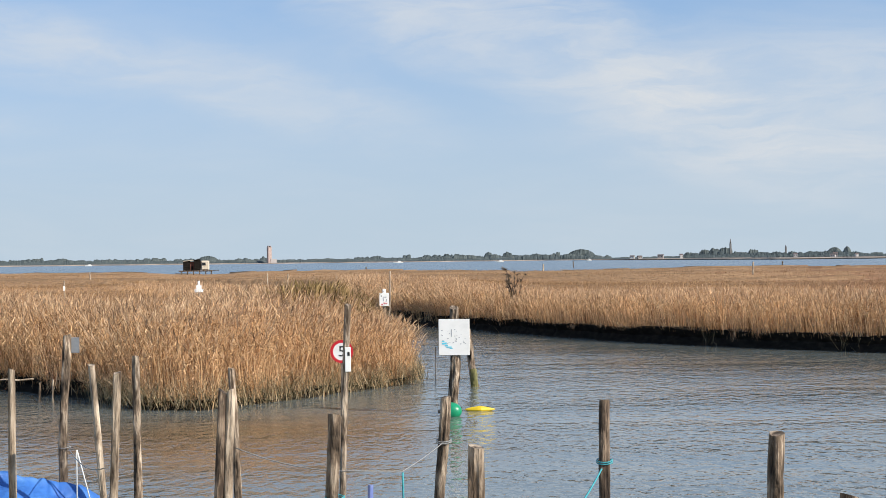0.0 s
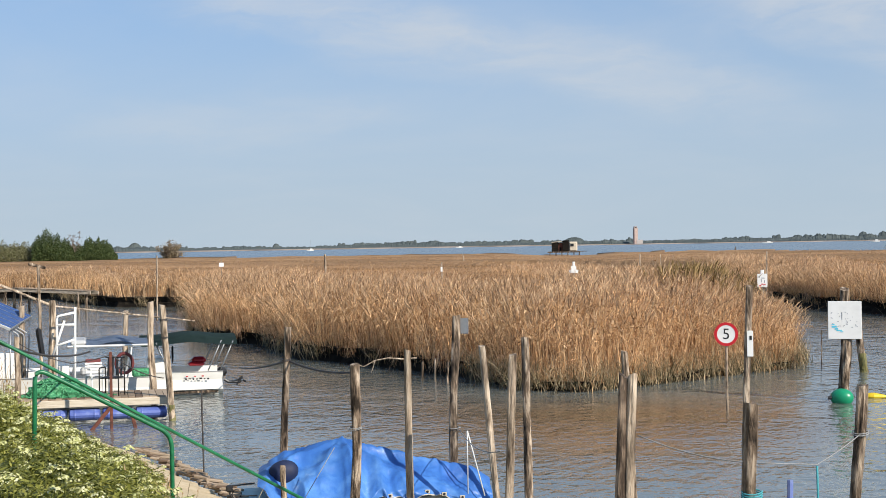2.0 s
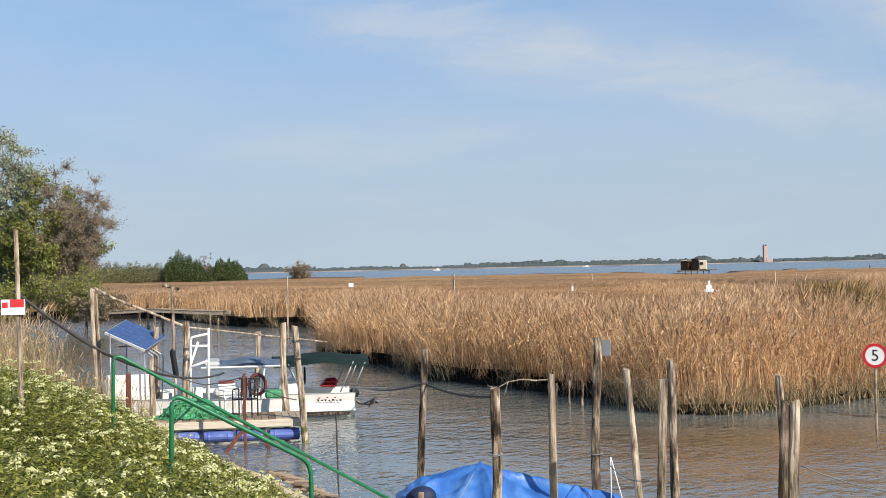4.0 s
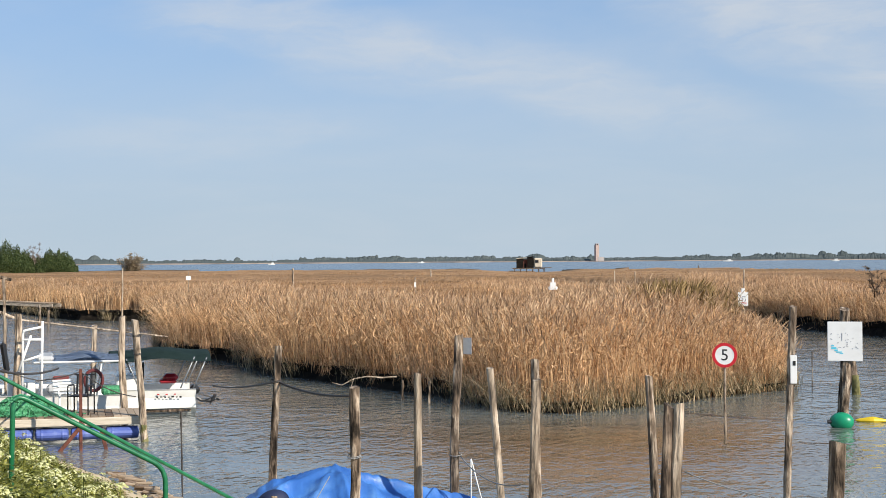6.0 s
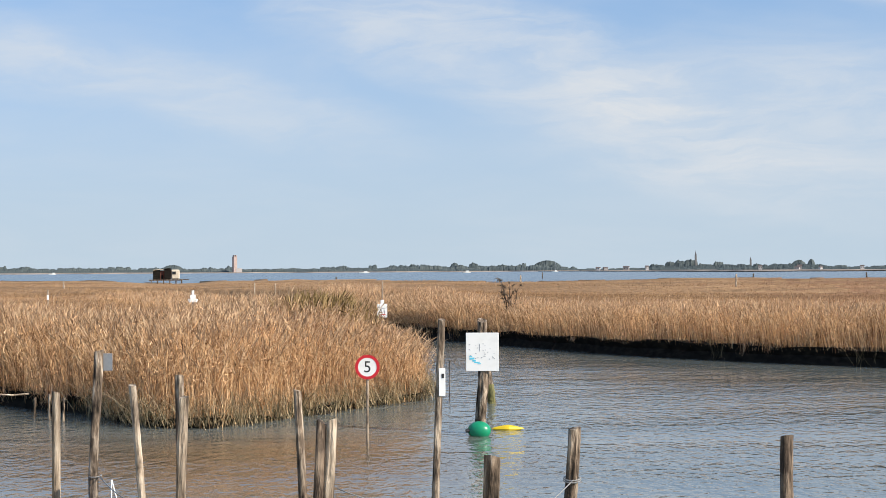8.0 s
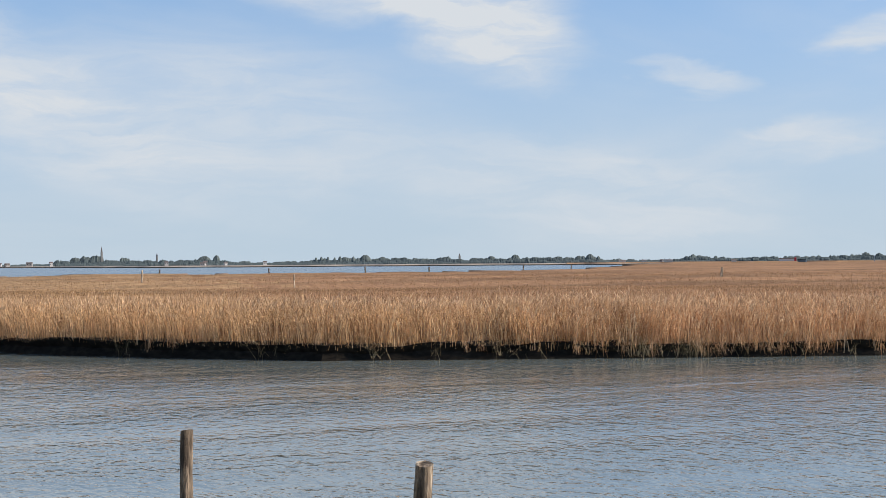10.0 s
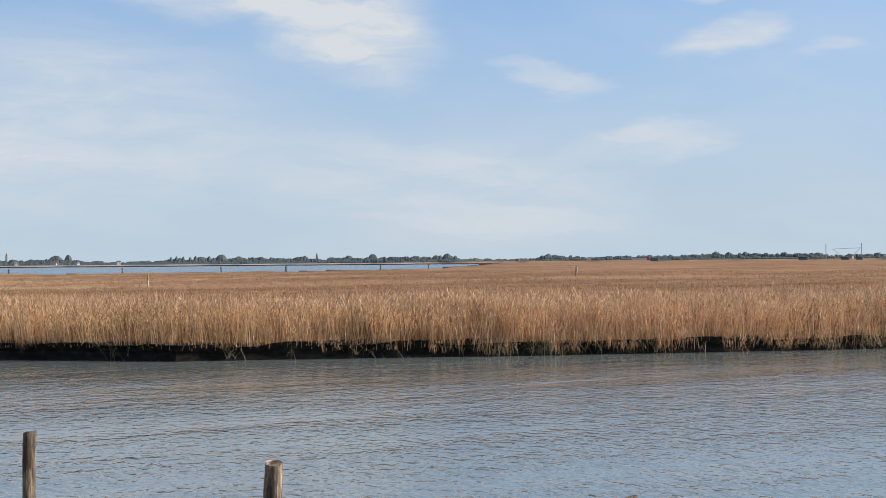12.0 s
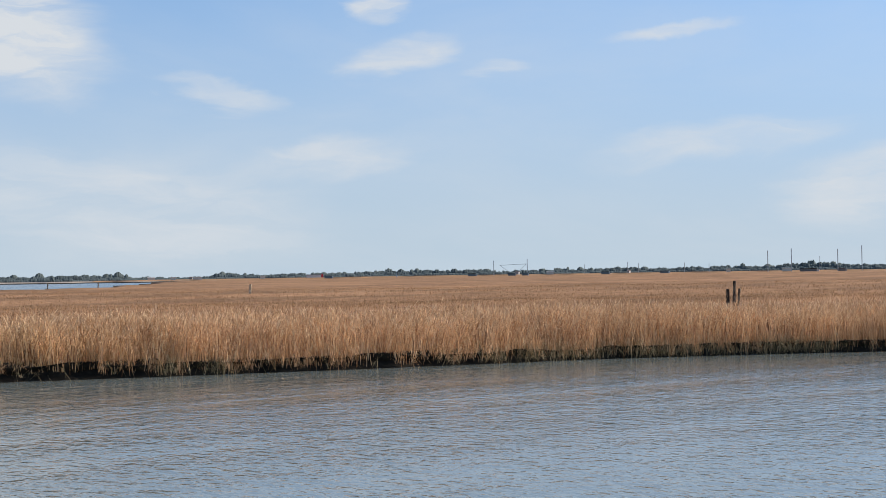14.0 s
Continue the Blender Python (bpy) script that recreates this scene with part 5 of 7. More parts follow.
def bimini_boat():
    e = empty("bimini_boat", DOCK @ at(1.25, 5.0, 0), "white open motorboat with a dark green bimini top", "boat")
    part("hull", hull(4.4, 1.7, 0.47), [GELCOAT, INSIDE], e, "white hull with a worn waterline")
    part("boot_stripe", box(bmesh.new(), (3.0, 0.012, 0.05), at(-1.6, -0.73, 0.07), 0.003), WOOD_DARK, e, "dark waterline band")
    part("canopy", canopy(1.95, 1.55, 1.09, 0.13, 0.06), CANVAS, e, "dark green canvas top", True).matrix_local = at(0.30, 0, 0)
    for y in (-0.72, 0.72):
        frame_tube(e, [(-0.05, y, 0.50), (0.22, y, 1.10)])
        frame_tube(e, [(-0.30, y, 0.50), (-0.02, y, 1.12)])
        frame_tube(e, [(-1.1, y, 0.52), (-1.35, y, 1.10)])
    c = part("console", box(bmesh.new(), (0.45, 0.60, 0.50), at(-1.3, 0.1, 0.50), 0.03), GELCOAT, e)
    part("windscreen", box(bmesh.new(), (0.02, 0.62, 0.34), at(-1.08, 0.1, 0.90) @ pose(0, 0, 0, 0, -18, 0), 0.004), DARKGLASS, c, "dark tinted screen")
    bm = box(bmesh.new(), (0.34, 0.36, 0.08), at(-0.50, 0.0, 0.60), 0.035)
    box(bm, (0.30, 0.34, 0.15), at(-0.44, 0.05, 0.67), 0.06)
    part("seat", bm, REDP, e, "red plastic seat")
    part("wheel", tube(bmesh.new(), [(-0.98, 0.1 + math.cos(a) * 0.17, 0.80 + math.sin(a) * 0.17) for a in np.linspace(0, 6.283, 25)], 0.015, 8), BLACK, e, "black steering wheel")
    outboard(e, 0.02, 0.0, 0.24)
    for k, w in enumerate((0.05, 0.07, 0.04, 0.06, 0.08, 0.05, 0.06)):
        part("name_bar", box(bmesh.new(), (w * 0.7, 0.004, 0.022 if k % 2 else 0.034), at(-0.76 + 0.075 * k, -0.842 + 0.0005 * k, 0.345 + 0.006 * math.sin(k * 2)) @ pose(0, 0, 0, 6, 0, 0)), SIGNBLACK, e, "dark painted name")
    for k in range(3):
        part("name_bar", box(bmesh.new(), (0.045, 0.004, 0.022), at(-0.74 + 0.16 * k, -0.845, 0.40) @ pose(0, 0, 0, 6, 0, 0)), REDP, e, "red painted name")


bimini_boat()


def work_boat():
    e = empty("work_boat", DOCK @ at(-0.30, 2.85, 0), "white open workboat with a blue-grey cover on its hardtop", "boat")
    part("hull", hull(4.2, 1.75, 0.58), [GELCOAT, INSIDE], e, "white hull with stains")
    bm = box(bmesh.new(), (1.55, 1.45, 0.035), at(-0.75, 0, 1.20), 0.015)
    part("hardtop", bm, WHITE, e, "flat white hardtop")
    part("hardtop_cover", canopy(1.15, 1.35, 1.23, 0.06, 0.02), BLUEGREY, e, "blue-grey cover on the hardtop", True).matrix_local = at(-0.02, 0, 0)
    part("rolled_cover", box(bmesh.new(), (0.30, 1.2, 0.10), at(-1.32, 0, 1.26), 0.04), INSIDE, e, "grey rolled cover")
    for x in (-1.35, -0.32):
        for y in (-0.66, 0.66):
            frame_tube(e, [(x - 0.1, y, 0.56), (x, y, 1.22)], 0.016, WHITE)
    bm = tube(bmesh.new(), [(-0.47 + math.cos(a) * 0.155, -0.70, 0.86 + math.sin(a) * 0.185) for a in np.linspace(0, 6.283, 29)], 0.032, 9)
    part("life_ring", bm, REDDULL, e, "faded red life ring")
    part("cooler", box(bmesh.new(), (0.42, 0.34, 0.16), at(-0.12, -0.55, 0.66), 0.04), NET, e, "green cloth heap")
    bm = box(bmesh.new(), (0.50, 0.45, 0.40), at(-1.75, 0.0, 0.62), 0.03)
    part("box_seat", bm, GELCOAT, e)
    part("motor_cover", box(bmesh.new(), (0.5, 0.4, 0.16), at(-1.05, -0.35, 0.70), 0.05), INSIDE, e)


work_boat()


def plastic_chair():
    e = empty("plastic_chair", DOCK @ pose(-1.27, 1.0, 0.42, 0, 0, 20) @ Matrix.Scale(0.74, 4), "white plastic garden chair with a red cushion over its back", "chair")
    for x in (-0.22, 0.22):
        for y in (-0.20, 0.20):
            part("leg", box(bmesh.new(), (0.04, 0.04, 0.42), at(x, y, 0.21), 0.008), WHITE, e)
        part("arm", box(bmesh.new(), (0.045, 0.44, 0.03), at(x * 1.08, 0.0, 0.60), 0.01), WHITE, e)
        part("arm_post", box(bmesh.new(), (0.035, 0.035, 0.22), at(x * 1.08, -0.18, 0.53), 0.006), WHITE, e)
    part("seat", box(bmesh.new(), (0.46, 0.44, 0.03), at(0, 0, 0.43), 0.012), WHITE, e)
    for k in range(4):
        part("back_slat", box(bmesh.new(), (0.44, 0.025, 0.05), at(0, 0.22 + 0.02 * k, 0.50 + 0.07 * k), 0.008), WHITE, e)
    part("cushion", box(bmesh.new(), (0.40, 0.06, 0.12), at(0, 0.30, 0.76), 0.03), REDDULL, e, "red cushion")


plastic_chair()


def metal_chair():
    e = empty("metal_chair", DOCK @ pose(-1.02, 0.40, 0.42, 0, 0, 160) @ Matrix.Scale(0.80, 4), "black tubular metal chair on the dock", "chair")
    for x in (-0.22, 0.22):
        frame_tube(e, [(x, -0.20, 0.0), (x, -0.20, 0.62), (x, 0.20, 0.62), (x, 0.20, 0.0)], 0.016, BLACK, "side_frame")
    part("seat", box(bmesh.new(), (0.42, 0.40, 0.03), at(0, 0, 0.40), 0.01), BLACK, e)
    for k in range(4):
        part("back_strap", box(bmesh.new(), (0.05, 0.02, 0.40), at(-0.15 + 0.10 * k, -0.21, 0.62) @ pose(0, 0, 0, 8, 0, 0), 0.006), BLACK, e)
    part("back_rail", tube(bmesh.new(), [(-0.22, -0.24, 0.83), (0.22, -0.24, 0.83)], 0.016, 8), BLACK, e)


metal_chair()


def net_heap(m, n, spread, label):
    bm = bmesh.new()
    bmesh.ops.create_icosphere(bm, subdivisions=5, radius=1.0)
    for v in bm.verts:
        c = v.co.copy()
        k = 1 + 0.30 * noise.noise(c * 2.2) + 0.16 * noise.noise(c * 6.0) + 0.10 * abs(noise.noise(c * 14.0))
        v.co = Vector((c.x * spread * 1.9 * k, c.y * spread * k, max(-0.02, c.z * 0.30 * k)))
    # loose strands thrown over the heap
    for _ in range(70):
        a, r = random.uniform(0, 6.283), random.uniform(0.2, 0.9)
        p = Vector((math.cos(a) * spread * 1.9 * r, math.sin(a) * spread * r, 0.30 * math.sqrt(max(0.02, 1 - r * r)) + 0.02))
        pts = [p]
        a = random.uniform(0, 6.283)
        for _ in range(7):
            a += random.uniform(-0.7, 0.7)
            p = p + Vector((math.cos(a) * 0.09, math.sin(a) * 0.06, 0))
            q = min(1.0, math.hypot(p.x / (spread * 1.9), p.y / spread))
            p.z = max(0.01, 0.31 * math.sqrt(max(0.0, 1 - q * q)) + random.uniform(0, 0.05))
            pts.append(p.copy())
        tube(bm, pts, 0.008, 4)
    ob = link("fishing_net", bm, NET)
    ob.matrix_world = m
    tagged(ob, label, "fishing net")


net_heap(DOCK @ at(-1.95, 0.5, 0.42), 190, 0.27, "heap of green fishing net on the dock")


def solar_boat():
    e = empty("solar_boat", DOCK @ at(-2.3, 3.8, 0), "white boat with a blue solar panel awning", "boat")
    part("hull", hull(4.0, 1.6, 0.55), [GELCOAT, INSIDE], e)
    u, v = Vector((0.80, -0.36, -0.36)), Vector((-0.38, -0.62, -0.22))
    nrm = u.cross(-v).normalized()
    ax = u.normalized()
    ay = nrm.cross(ax)
    tilt = Matrix(((ax.x, ay.x, nrm.x, -0.78), (ax.y, ay.y, nrm.y, -0.55), (ax.z, ay.z, nrm.z, 1.81), (0, 0, 0, 1)))
    p = part("panel", box(bmesh.new(), (0.90, 0.74, 0.03), Matrix(), 0.006), SOLAR, e, "blue solar panel with pale cell lines")
    p.matrix_local = tilt
    for k in range(5):
        part("panel_rib", box(bmesh.new(), (0.89, 0.006, 0.004), at(0, -0.28 + 0.14 * k, 0.018)), STEEL, p)
    for x in (-0.455, 0.455):
        part("panel_edge", box(bmesh.new(), (0.014, 0.74, 0.04), at(x, 0, 0), 0.004), STEEL, p)
    part("panel_front", box(bmesh.new(), (0.92, 0.014, 0.06), at(0, -0.38, 0), 0.004), WHITE, p)
    for x, y, z in ((-1.25, -0.75, 1.86), (-0.60, -0.80, 1.56), (-0.98, -0.2, 2.0), (-0.36, -0.25, 1.68)):
        frame_tube(e, [(x, y, 0.3), (x, y, z)], 0.013, STEEL)
    for k in range(3):
        frame_tube(e, [(-0.5 + 0.10 * k, -0.6, 0.5), (-0.45 + 0.10 * k, -0.6, 1.40), (-0.75 + 0.1 * k, -0.6, 1.60), (-1.1, -0.6, 1.60)], 0.013, STEEL)
    part("cabin_side", box(bmesh.new(), (0.9, 0.03, 0.5), at(-0.9, -0.62, 0.80), 0.01), GELCOAT, e)
    part("dark_bag", box(bmesh.new(), (0.11, 0.10, 0.58), at(-0.05, -0.5, 1.24) @ pose(0, 0, 0, 0, -8, 0), 0.05), BLACK, e, "dark bag hung on the frame")


solar_boat()

# timber posts round the dock
PALE = "pale timber posts round the dock"
for head, low, r, seed, wood, words in (
        ((-12.37, 26.69, 2.03), (-12.33, 26.71, 0.37), 0.062, 41, WOOD_PALE, "pale dock post between two boats"),
        ((-11.48, 25.23, 2.03), (-11.34, 25.29, 0.07), 0.058, 42, WOOD_PALE, "leaning dock post at the dock corner with black straps"),
        ((-14.42, 26.79, 2.06), (-14.44, 26.78, 0.92), 0.068, 43, WOOD_PALE, "pale thick post behind the boats"),
        ((-15.3, 27.2, 1.95), (-15.3, 27.2, 0.9), 0.055, 46, WOOD_PALE, "pale post beside the solar panel boat"),
        ((-14.50, 30.11, 1.72), (-14.51, 30.11, 1.3), 0.056, 44, WOOD_PALE, "pale post standing in the creek"),
        ((-13.6, 24.0, 1.55), (-13.62, 24.0, 0.6), 0.050, 45, WOOD_PALE, "short pale post beside the dock")):
    p = post("dock_post", run_down(head, low), head, r, seed, wood, words, "dock post", PALE)
    if seed == 42:
        loop_of_rope(p, -11.46, 25.25, 1.75, 0.06, BLACK, 3)
        loop_of_rope(p, -11.44, 25.25, 1.45, 0.06, BLACK, 2)
        part("weed_band", timber(bmesh.new(), (-11.32, 25.28, -0.3), (-11.355, 25.27, 0.28), 0.064, 42), WEED, p, "yellow-green weed")

tpost = empty("cross_post", at(-15.12, 27.55, 0), "thin wooden post with a short cross bar on top", "post")
part("upright", timber(bmesh.new(), (0.06, 0, -0.8), (0, 0, 2.72), 0.030, 51), WOOD_PALE, tpost)
part("cross_bar", timber(bmesh.new(), (-0.17, -0.08, 2.77), (0.13, 0.06, 2.68), 0.030, 52, rings=5), WOOD, tpost)

rack = empty("net_drying_rack", at(-16.4, 26.8, 0), "old pole frame with a long sloping beam for nets", "net frame")
part("upright", timber(bmesh.new(), (0.02, 0.03, -0.5), (-0.06, -0.02, 2.72), 0.040, 53), WOOD_PALE, rack)
part("upright", timber(bmesh.new(), (0.14, 0.06, -0.5), (0.0, 0.03, 2.66), 0.034, 54), WOOD_PALE, rack)
part("beam", timber(bmesh.new(), (-0.08, -0.02, 2.72), (1.52, 0.88, 1.93), 0.026, 55), WOOD_PALE, rack)
part("beam", timber(bmesh.new(), (1.52, 0.88, 1.93), (3.9, 2.3, 1.55), 0.016, 56), WOOD_PALE, rack)
part("brace", timber(bmesh.new(), (0.0, 0.0, 2.74), (0.30, 0.14, 2.55), 0.022, 57, rings=4), WOOD_PALE, rack)

ladder = empty("boarding_frame", DOCK @ at(-2.02, 2.1, 0), "white tubular boarding frame on the dock", "ladder")
for pts in ([(0, 0, 0.4), (0.02, 0, 1.78), (0.36, 0.0, 1.85)], [(0.33, 0, 0.4), (0.36, 0, 1.95)], [(-0.02, 0.0, 1.22), (0.34, 0, 1.34)], [(-0.06, 0, 1.05), (0.16, 0, 1.70)], [(0.0, 0, 1.62), (0.35, 0, 1.62)]):
    frame_tube(ladder, pts, 0.022, WHITE)

# rusty steel props in front of the dock
props = empty("rusty_props", DOCK @ at(-1.05, -1.2, 0), "rusty steel mooring props standing in the water", "mooring prop")
part("upright", box(bmesh.new(), (0.05, 0.05, 2.5), at(0, 0, 0.05), 0.006), RUST, props)
part("brace", box(bmesh.new(), (0.06, 0.06, 1.0), at(-0.28, 0, 0.05) @ pose(0, 0, 0, 0, 40, 0), 0.006), RUST, props)
part("stub", box(bmesh.new(), (0.06, 0.05, 0.9), at(0.42, 0.1, -0.1) @ pose(0, 0, 0, 0, -14, 0), 0.006), RUST, props)
rp = tagged(link("rusty_bollard", box(bmesh.new(), (0.085, 0.085, 1.5), DOCK @ at(-3.0, -0.35, 0.55), 0.012), RUST), "rust-red steel bollard at the dock end", "bollard")
line_thing("dock_hose", sag((-13.6, 24.0, 1.45), (-12.9, 24.6, 1.05), 0.05, 6) + sag((-12.9, 24.6, 1.05), (-12.30, 24.9, 1.18), 0.02, 6)[1:] + sag((-12.30, 24.9, 1.18), (-11.45, 25.2, 0.75), 0.08, 8)[1:], 0.010, ROPED, "dark hose looped along the dock posts", "hose")
tagged(link("marker_stick", tube(bmesh.new(), [(-8.27, 19.39, -0.6), (-8.21, 19.19, 1.14)], 0.011, 6), ROPED), "thin dark stick standing in the water by the dock", "stick")


# ---- covered boat by the bank ----
def tarp_boat():
    m = Matrix(((0.94, -0.34, 0, -6.45), (0.34, 0.94, 0, 16.55), (0, 0, 1, 0), (0, 0, 0, 1)))
    e = empty("covered_boat", m, "small pale teal boat under a bright blue tarpaulin", "boat")
    h = part("hull", hull(2.55, 1.24, 0.19, 0.05), [TEALHULL, INSIDE], e, "pale teal hull")
    h.matrix_local = Matrix.Rotation(math.pi, 4, "Z") @ at(0.15, 0, 0)
    bm = bmesh.new()
    nx, ny = 190, 84
    g = []
    for i in range(nx + 1):
        s = i / nx
        ridge = np.interp(s, [0, 0.05, 0.12, 0.22, 0.30, 0.37, 0.43, 0.55, 0.72, 0.80, 0.92, 1.0], [0.44, 0.56, 0.64, 0.68, 0.77, 0.86, 0.76, 0.62, 0.50, 0.43, 0.41, 0.24])
        half = np.interp(s, [0, 0.42, 0.52, 1], [0.74, 0.74, 0.60, 0.60]) * (1 - max(0, (s - 0.55) / 0.45) ** 2 * 0.62)
        low = np.interp(s, [0, 0.07, 0.12, 0.42, 0.50, 0.74, 0.80, 0.96, 1.0], [0.42, 0.26, 0.03, 0.02, 0.21, 0.22, 0.14, 0.06, 0.10])
        row = []
        for j in range(ny + 1):
            t = j / ny * 2 - 1
            out = abs(t)
            scallop = 0.05 * abs(noise.noise((s * 11, 3, 1))) + 0.03 * abs(math.sin(s * 33 + 0.6))
            hem = 0.30 + 0.03 * noise.noise((s * 9, t * 2, 4)) if t > 0 else low + scallop
            z = ridge + (hem - ridge) * (out ** 1.35)
            y = half * (math.copysign(min(1, out * 1.18), t))
            # folds that fan out from the peak, sharp hanging pleats on the sides and fine wrinkles on top
            rad = math.hypot(t, (s - 0.37) * 3.0)
            pk = math.atan2(t, (s - 0.37) * 3.0)
            fan = 1 - abs(math.sin(pk * 4.5 + 1.6 * noise.noise((s * 5, t * 2, 8))))
            z += 0.10 * fan * min(1, 2.2 * rad) * max(0, 1 - 0.75 * out)
            bend = 2.4 * noise.noise((s * 4, t * 1.2, 0)) + t * 0.8
            pleat = 1 - abs(math.sin(s * 19 + bend)) ** 0.8
            small = 1 - abs(math.sin(s * 43 + 2.2 * bend)) ** 0.9
            y += math.copysign(0.17 * pleat + 0.06 * small, t) * out ** 1.3 * (1.0 if s < 0.45 else 0.4)
            z += 0.030 * pleat * out * (1 - out) * 3 - 0.014 * small * (1 - out)
            z += 0.022 * math.sin(t * 34 + 8 * s + 2 * noise.noise((s * 8, t * 3, 1))) * math.exp(-((s - 0.30) / 0.12) ** 2) * (1 - out)
            z += 0.035 * noise.noise((s * 7 + t, t * 3, 1)) - 0.02 * abs(noise.noise((s * 13 - t * 4, t * 6, 5)))
            row.append(bm.verts.new((0.02 + 2.62 * (s - 0.05 * (t + 1) * math.exp(-((s - 0.25) / 0.1) ** 2)), y, z)))
        g.append(row)
    for i in range(nx):
        for j in range(ny):
            f = bm.faces.new((g[i][j], g[i + 1][j], g[i + 1][j + 1], g[i][j + 1]))
            f.material_index = 1 if j < 1 and noise.noise((i * 0.09, 2, 2)) > -0.1 else 0
    hem_line = [g[int(nx * (0.16 + 0.078 * k))][4].co.copy() for k in range(11)]
    tp = part("tarpaulin", bm, [TARP, CREAM], e, "creased bright blue tarpaulin with worn pale patches", True)
    bm = bmesh.new()
    bmesh.ops.create_uvsphere(bm, u_segments=18, v_segments=12, radius=1.0, matrix=at(0.30, -0.40, 0.53) @ pose(0, 0, 0, 0, -14, 0) @ Matrix.Diagonal((0.17, 0.13, 0.13, 1)))
    part("motor_hood", bm, NAVY, e, "dark blue hood over the motor", True)
    # eyelets along the near hem, each in a cream patch
    for v in hem_line:
        patch = part("hem_patch", box(bmesh.new(), (0.055, 0.008, 0.042), at(v.x, v.y - 0.015, v.z), 0.003), CREAM, tp, "cream reinforced corner of the hem")
        part("eyelet", tube(bmesh.new(), [(v.x, v.y - 0.014, v.z), (v.x, v.y - 0.023, v.z)], 0.014, 10), BLACK, patch)
    bm = box(bmesh.new(), (0.08, 0.07, 0.08), at(-0.30, -0.15, 0.33), 0.02)
    tube(bm, [(-0.29, -0.15, 0.36), (-0.02, -0.15, 0.38)], 0.009, 6)
    tube(bm, [(-0.30, -0.15, 0.29), (-0.24, -0.15, 0.16), (-0.12, -0.15, 0.12)], 0.014, 6)
    tube(bm, [(-0.22 + 0.05 * math.cos(a), -0.16, 0.27 + 0.05 * math.sin(a)) for a in np.linspace(0, 6.283, 13)], 0.008, 6)
    part("bracket", bm, BLACK, e, "black motor bracket")
    part("rub_rail", tube(bmesh.new(), [(-0.13, -0.61, 0.20), (1.0, -0.645, 0.205), (1.7, -0.58, 0.21), (2.2, -0.36, 0.23)], 0.022, 8), CREAM, e, "cream rubbing rail", True)
    part("stern_deck", box(bmesh.new(), (0.42, 1.05, 0.03), at(0.02, 0, 0.205), 0.008), TEALHULL, e)


tarp_boat()
post("bank_stake", (-5.75, 15.5, -0.4), (-5.76, 15.5, 0.72), 0.030, 61, WOOD_PALE, "short pale stake at the bank", "stake")
line_thing("tarp_line", [(-5.35, 16.0, 0.85), (-5.62, 15.7, 0.30)], 0.004, ROPEW, "thin pale line holding the tarpaulin")


# ---- plank edge of the shore ----
def revetment():
    e = empty("plank_revetment", at(0, 0, 0), "ragged old planks and stakes along the sandy shore", "revetment", kind="structure")
    a, b = Vector((-9.6, 20.1, 0)), Vector((-4.9, 14.1, 0))
    d = (b - a).normalized()
    step = 0.062
    for k in range(int((b - a).length / step)):
        p = a + d * step * k
        for row in range(2):
            if row and k % 3 == 0:
                continue
            q = random.uniform(0.7, 1.3)
            x, y = p.x + 0.10 + 0.13 * row + random.uniform(-0.05, 0.06), p.y + 0.05 + 0.08 * row + random.uniform(-0.02, 0.02)
            m = pose(x, y, 0.21 - 0.09 * row + random.uniform(-0.03, 0.03), random.uniform(-6, 6), 8 + random.uniform(-9, 9), 6 + random.uniform(-16, 16))
            part("plank", box(bmesh.new(), (0.24 * q, 0.052 * random.uniform(0.6, 1.2), 0.032), m, 0.006), PLANK, e)


# ---- handrails ----
def handrail(corner, length, height, slope, label, end_bend):
    """Green tubular rail that runs down the slope towards the water."""
    c = Vector(corner)
    d = Vector((0.78, 0.62, -slope))
    e = empty("handrail", at(c.x, c.y, c.z - height), label, "handrail", "green handrails on the levee")
    up = Vector((0, 0, height))
    far = up + d * length
    pts = [(-0.02, -0.02, -0.25), (0, 0, height), tuple(far)]
    if end_bend:
        pts.append((far.x, far.y, far.z - height - 0.3))
    part("rail", tube(bmesh.new(), arc(pts, 0.10, 6), 0.0165, 12), GREEN, e, smooth=True)
    if not end_bend:
        q = up + d * (length * 0.75)
        part("stanchion", tube(bmesh.new(), [(q.x, q.y, q.z - height - 0.2), tuple(q)], 0.02, 10), GREEN, e, smooth=True)
    return e


handrail((-5.73, 10.30, 2.17), 0.985, 0.95, 0.55, "green painted tubular handrail with a bent end", True)
handrail((-7.78, 12.98, 2.29), 4.3, 0.95, 0.58, "long green painted tubular handrail down the slope", False)

# small sign and cable by the levee
ls = empty("levee_sign", pose(-8.6, 12.73, 0, 0, 0, 33), "small red and white notice on a thin wooden pole", "sign")
part("pole", timber(bmesh.new(), (0.02, 0.03, 1.2), (-0.01, 0.03, 3.42), 0.022, 81, sides=8), WOOD_PALE, ls)
nb = part("notice", box(bmesh.new(), (0.21, 0.008, 0.14), at(-0.045, -0.005, 2.72), 0.002), WHITE, ls)
part("notice_red", box(bmesh.new(), (0.12, 0.003, 0.07), at(-0.01, -0.012, 2.755)), SIGNRED, nb, "red printed field")
part("notice_red_left", box(bmesh.new(), (0.05, 0.003, 0.05), at(-0.115, -0.012, 2.74)), SIGNRED, nb)
line_thing("levee_cable", sag((-9.3, 13.7, 2.86), (-8.35, 13.75, 2.25), 0.03, 8) + sag((-8.35, 13.75, 2.25), (-12.6, 24.7, 1.25), 0.16, 18)[1:], 0.016, ROPED, "dark cable hanging along the levee", "cable")


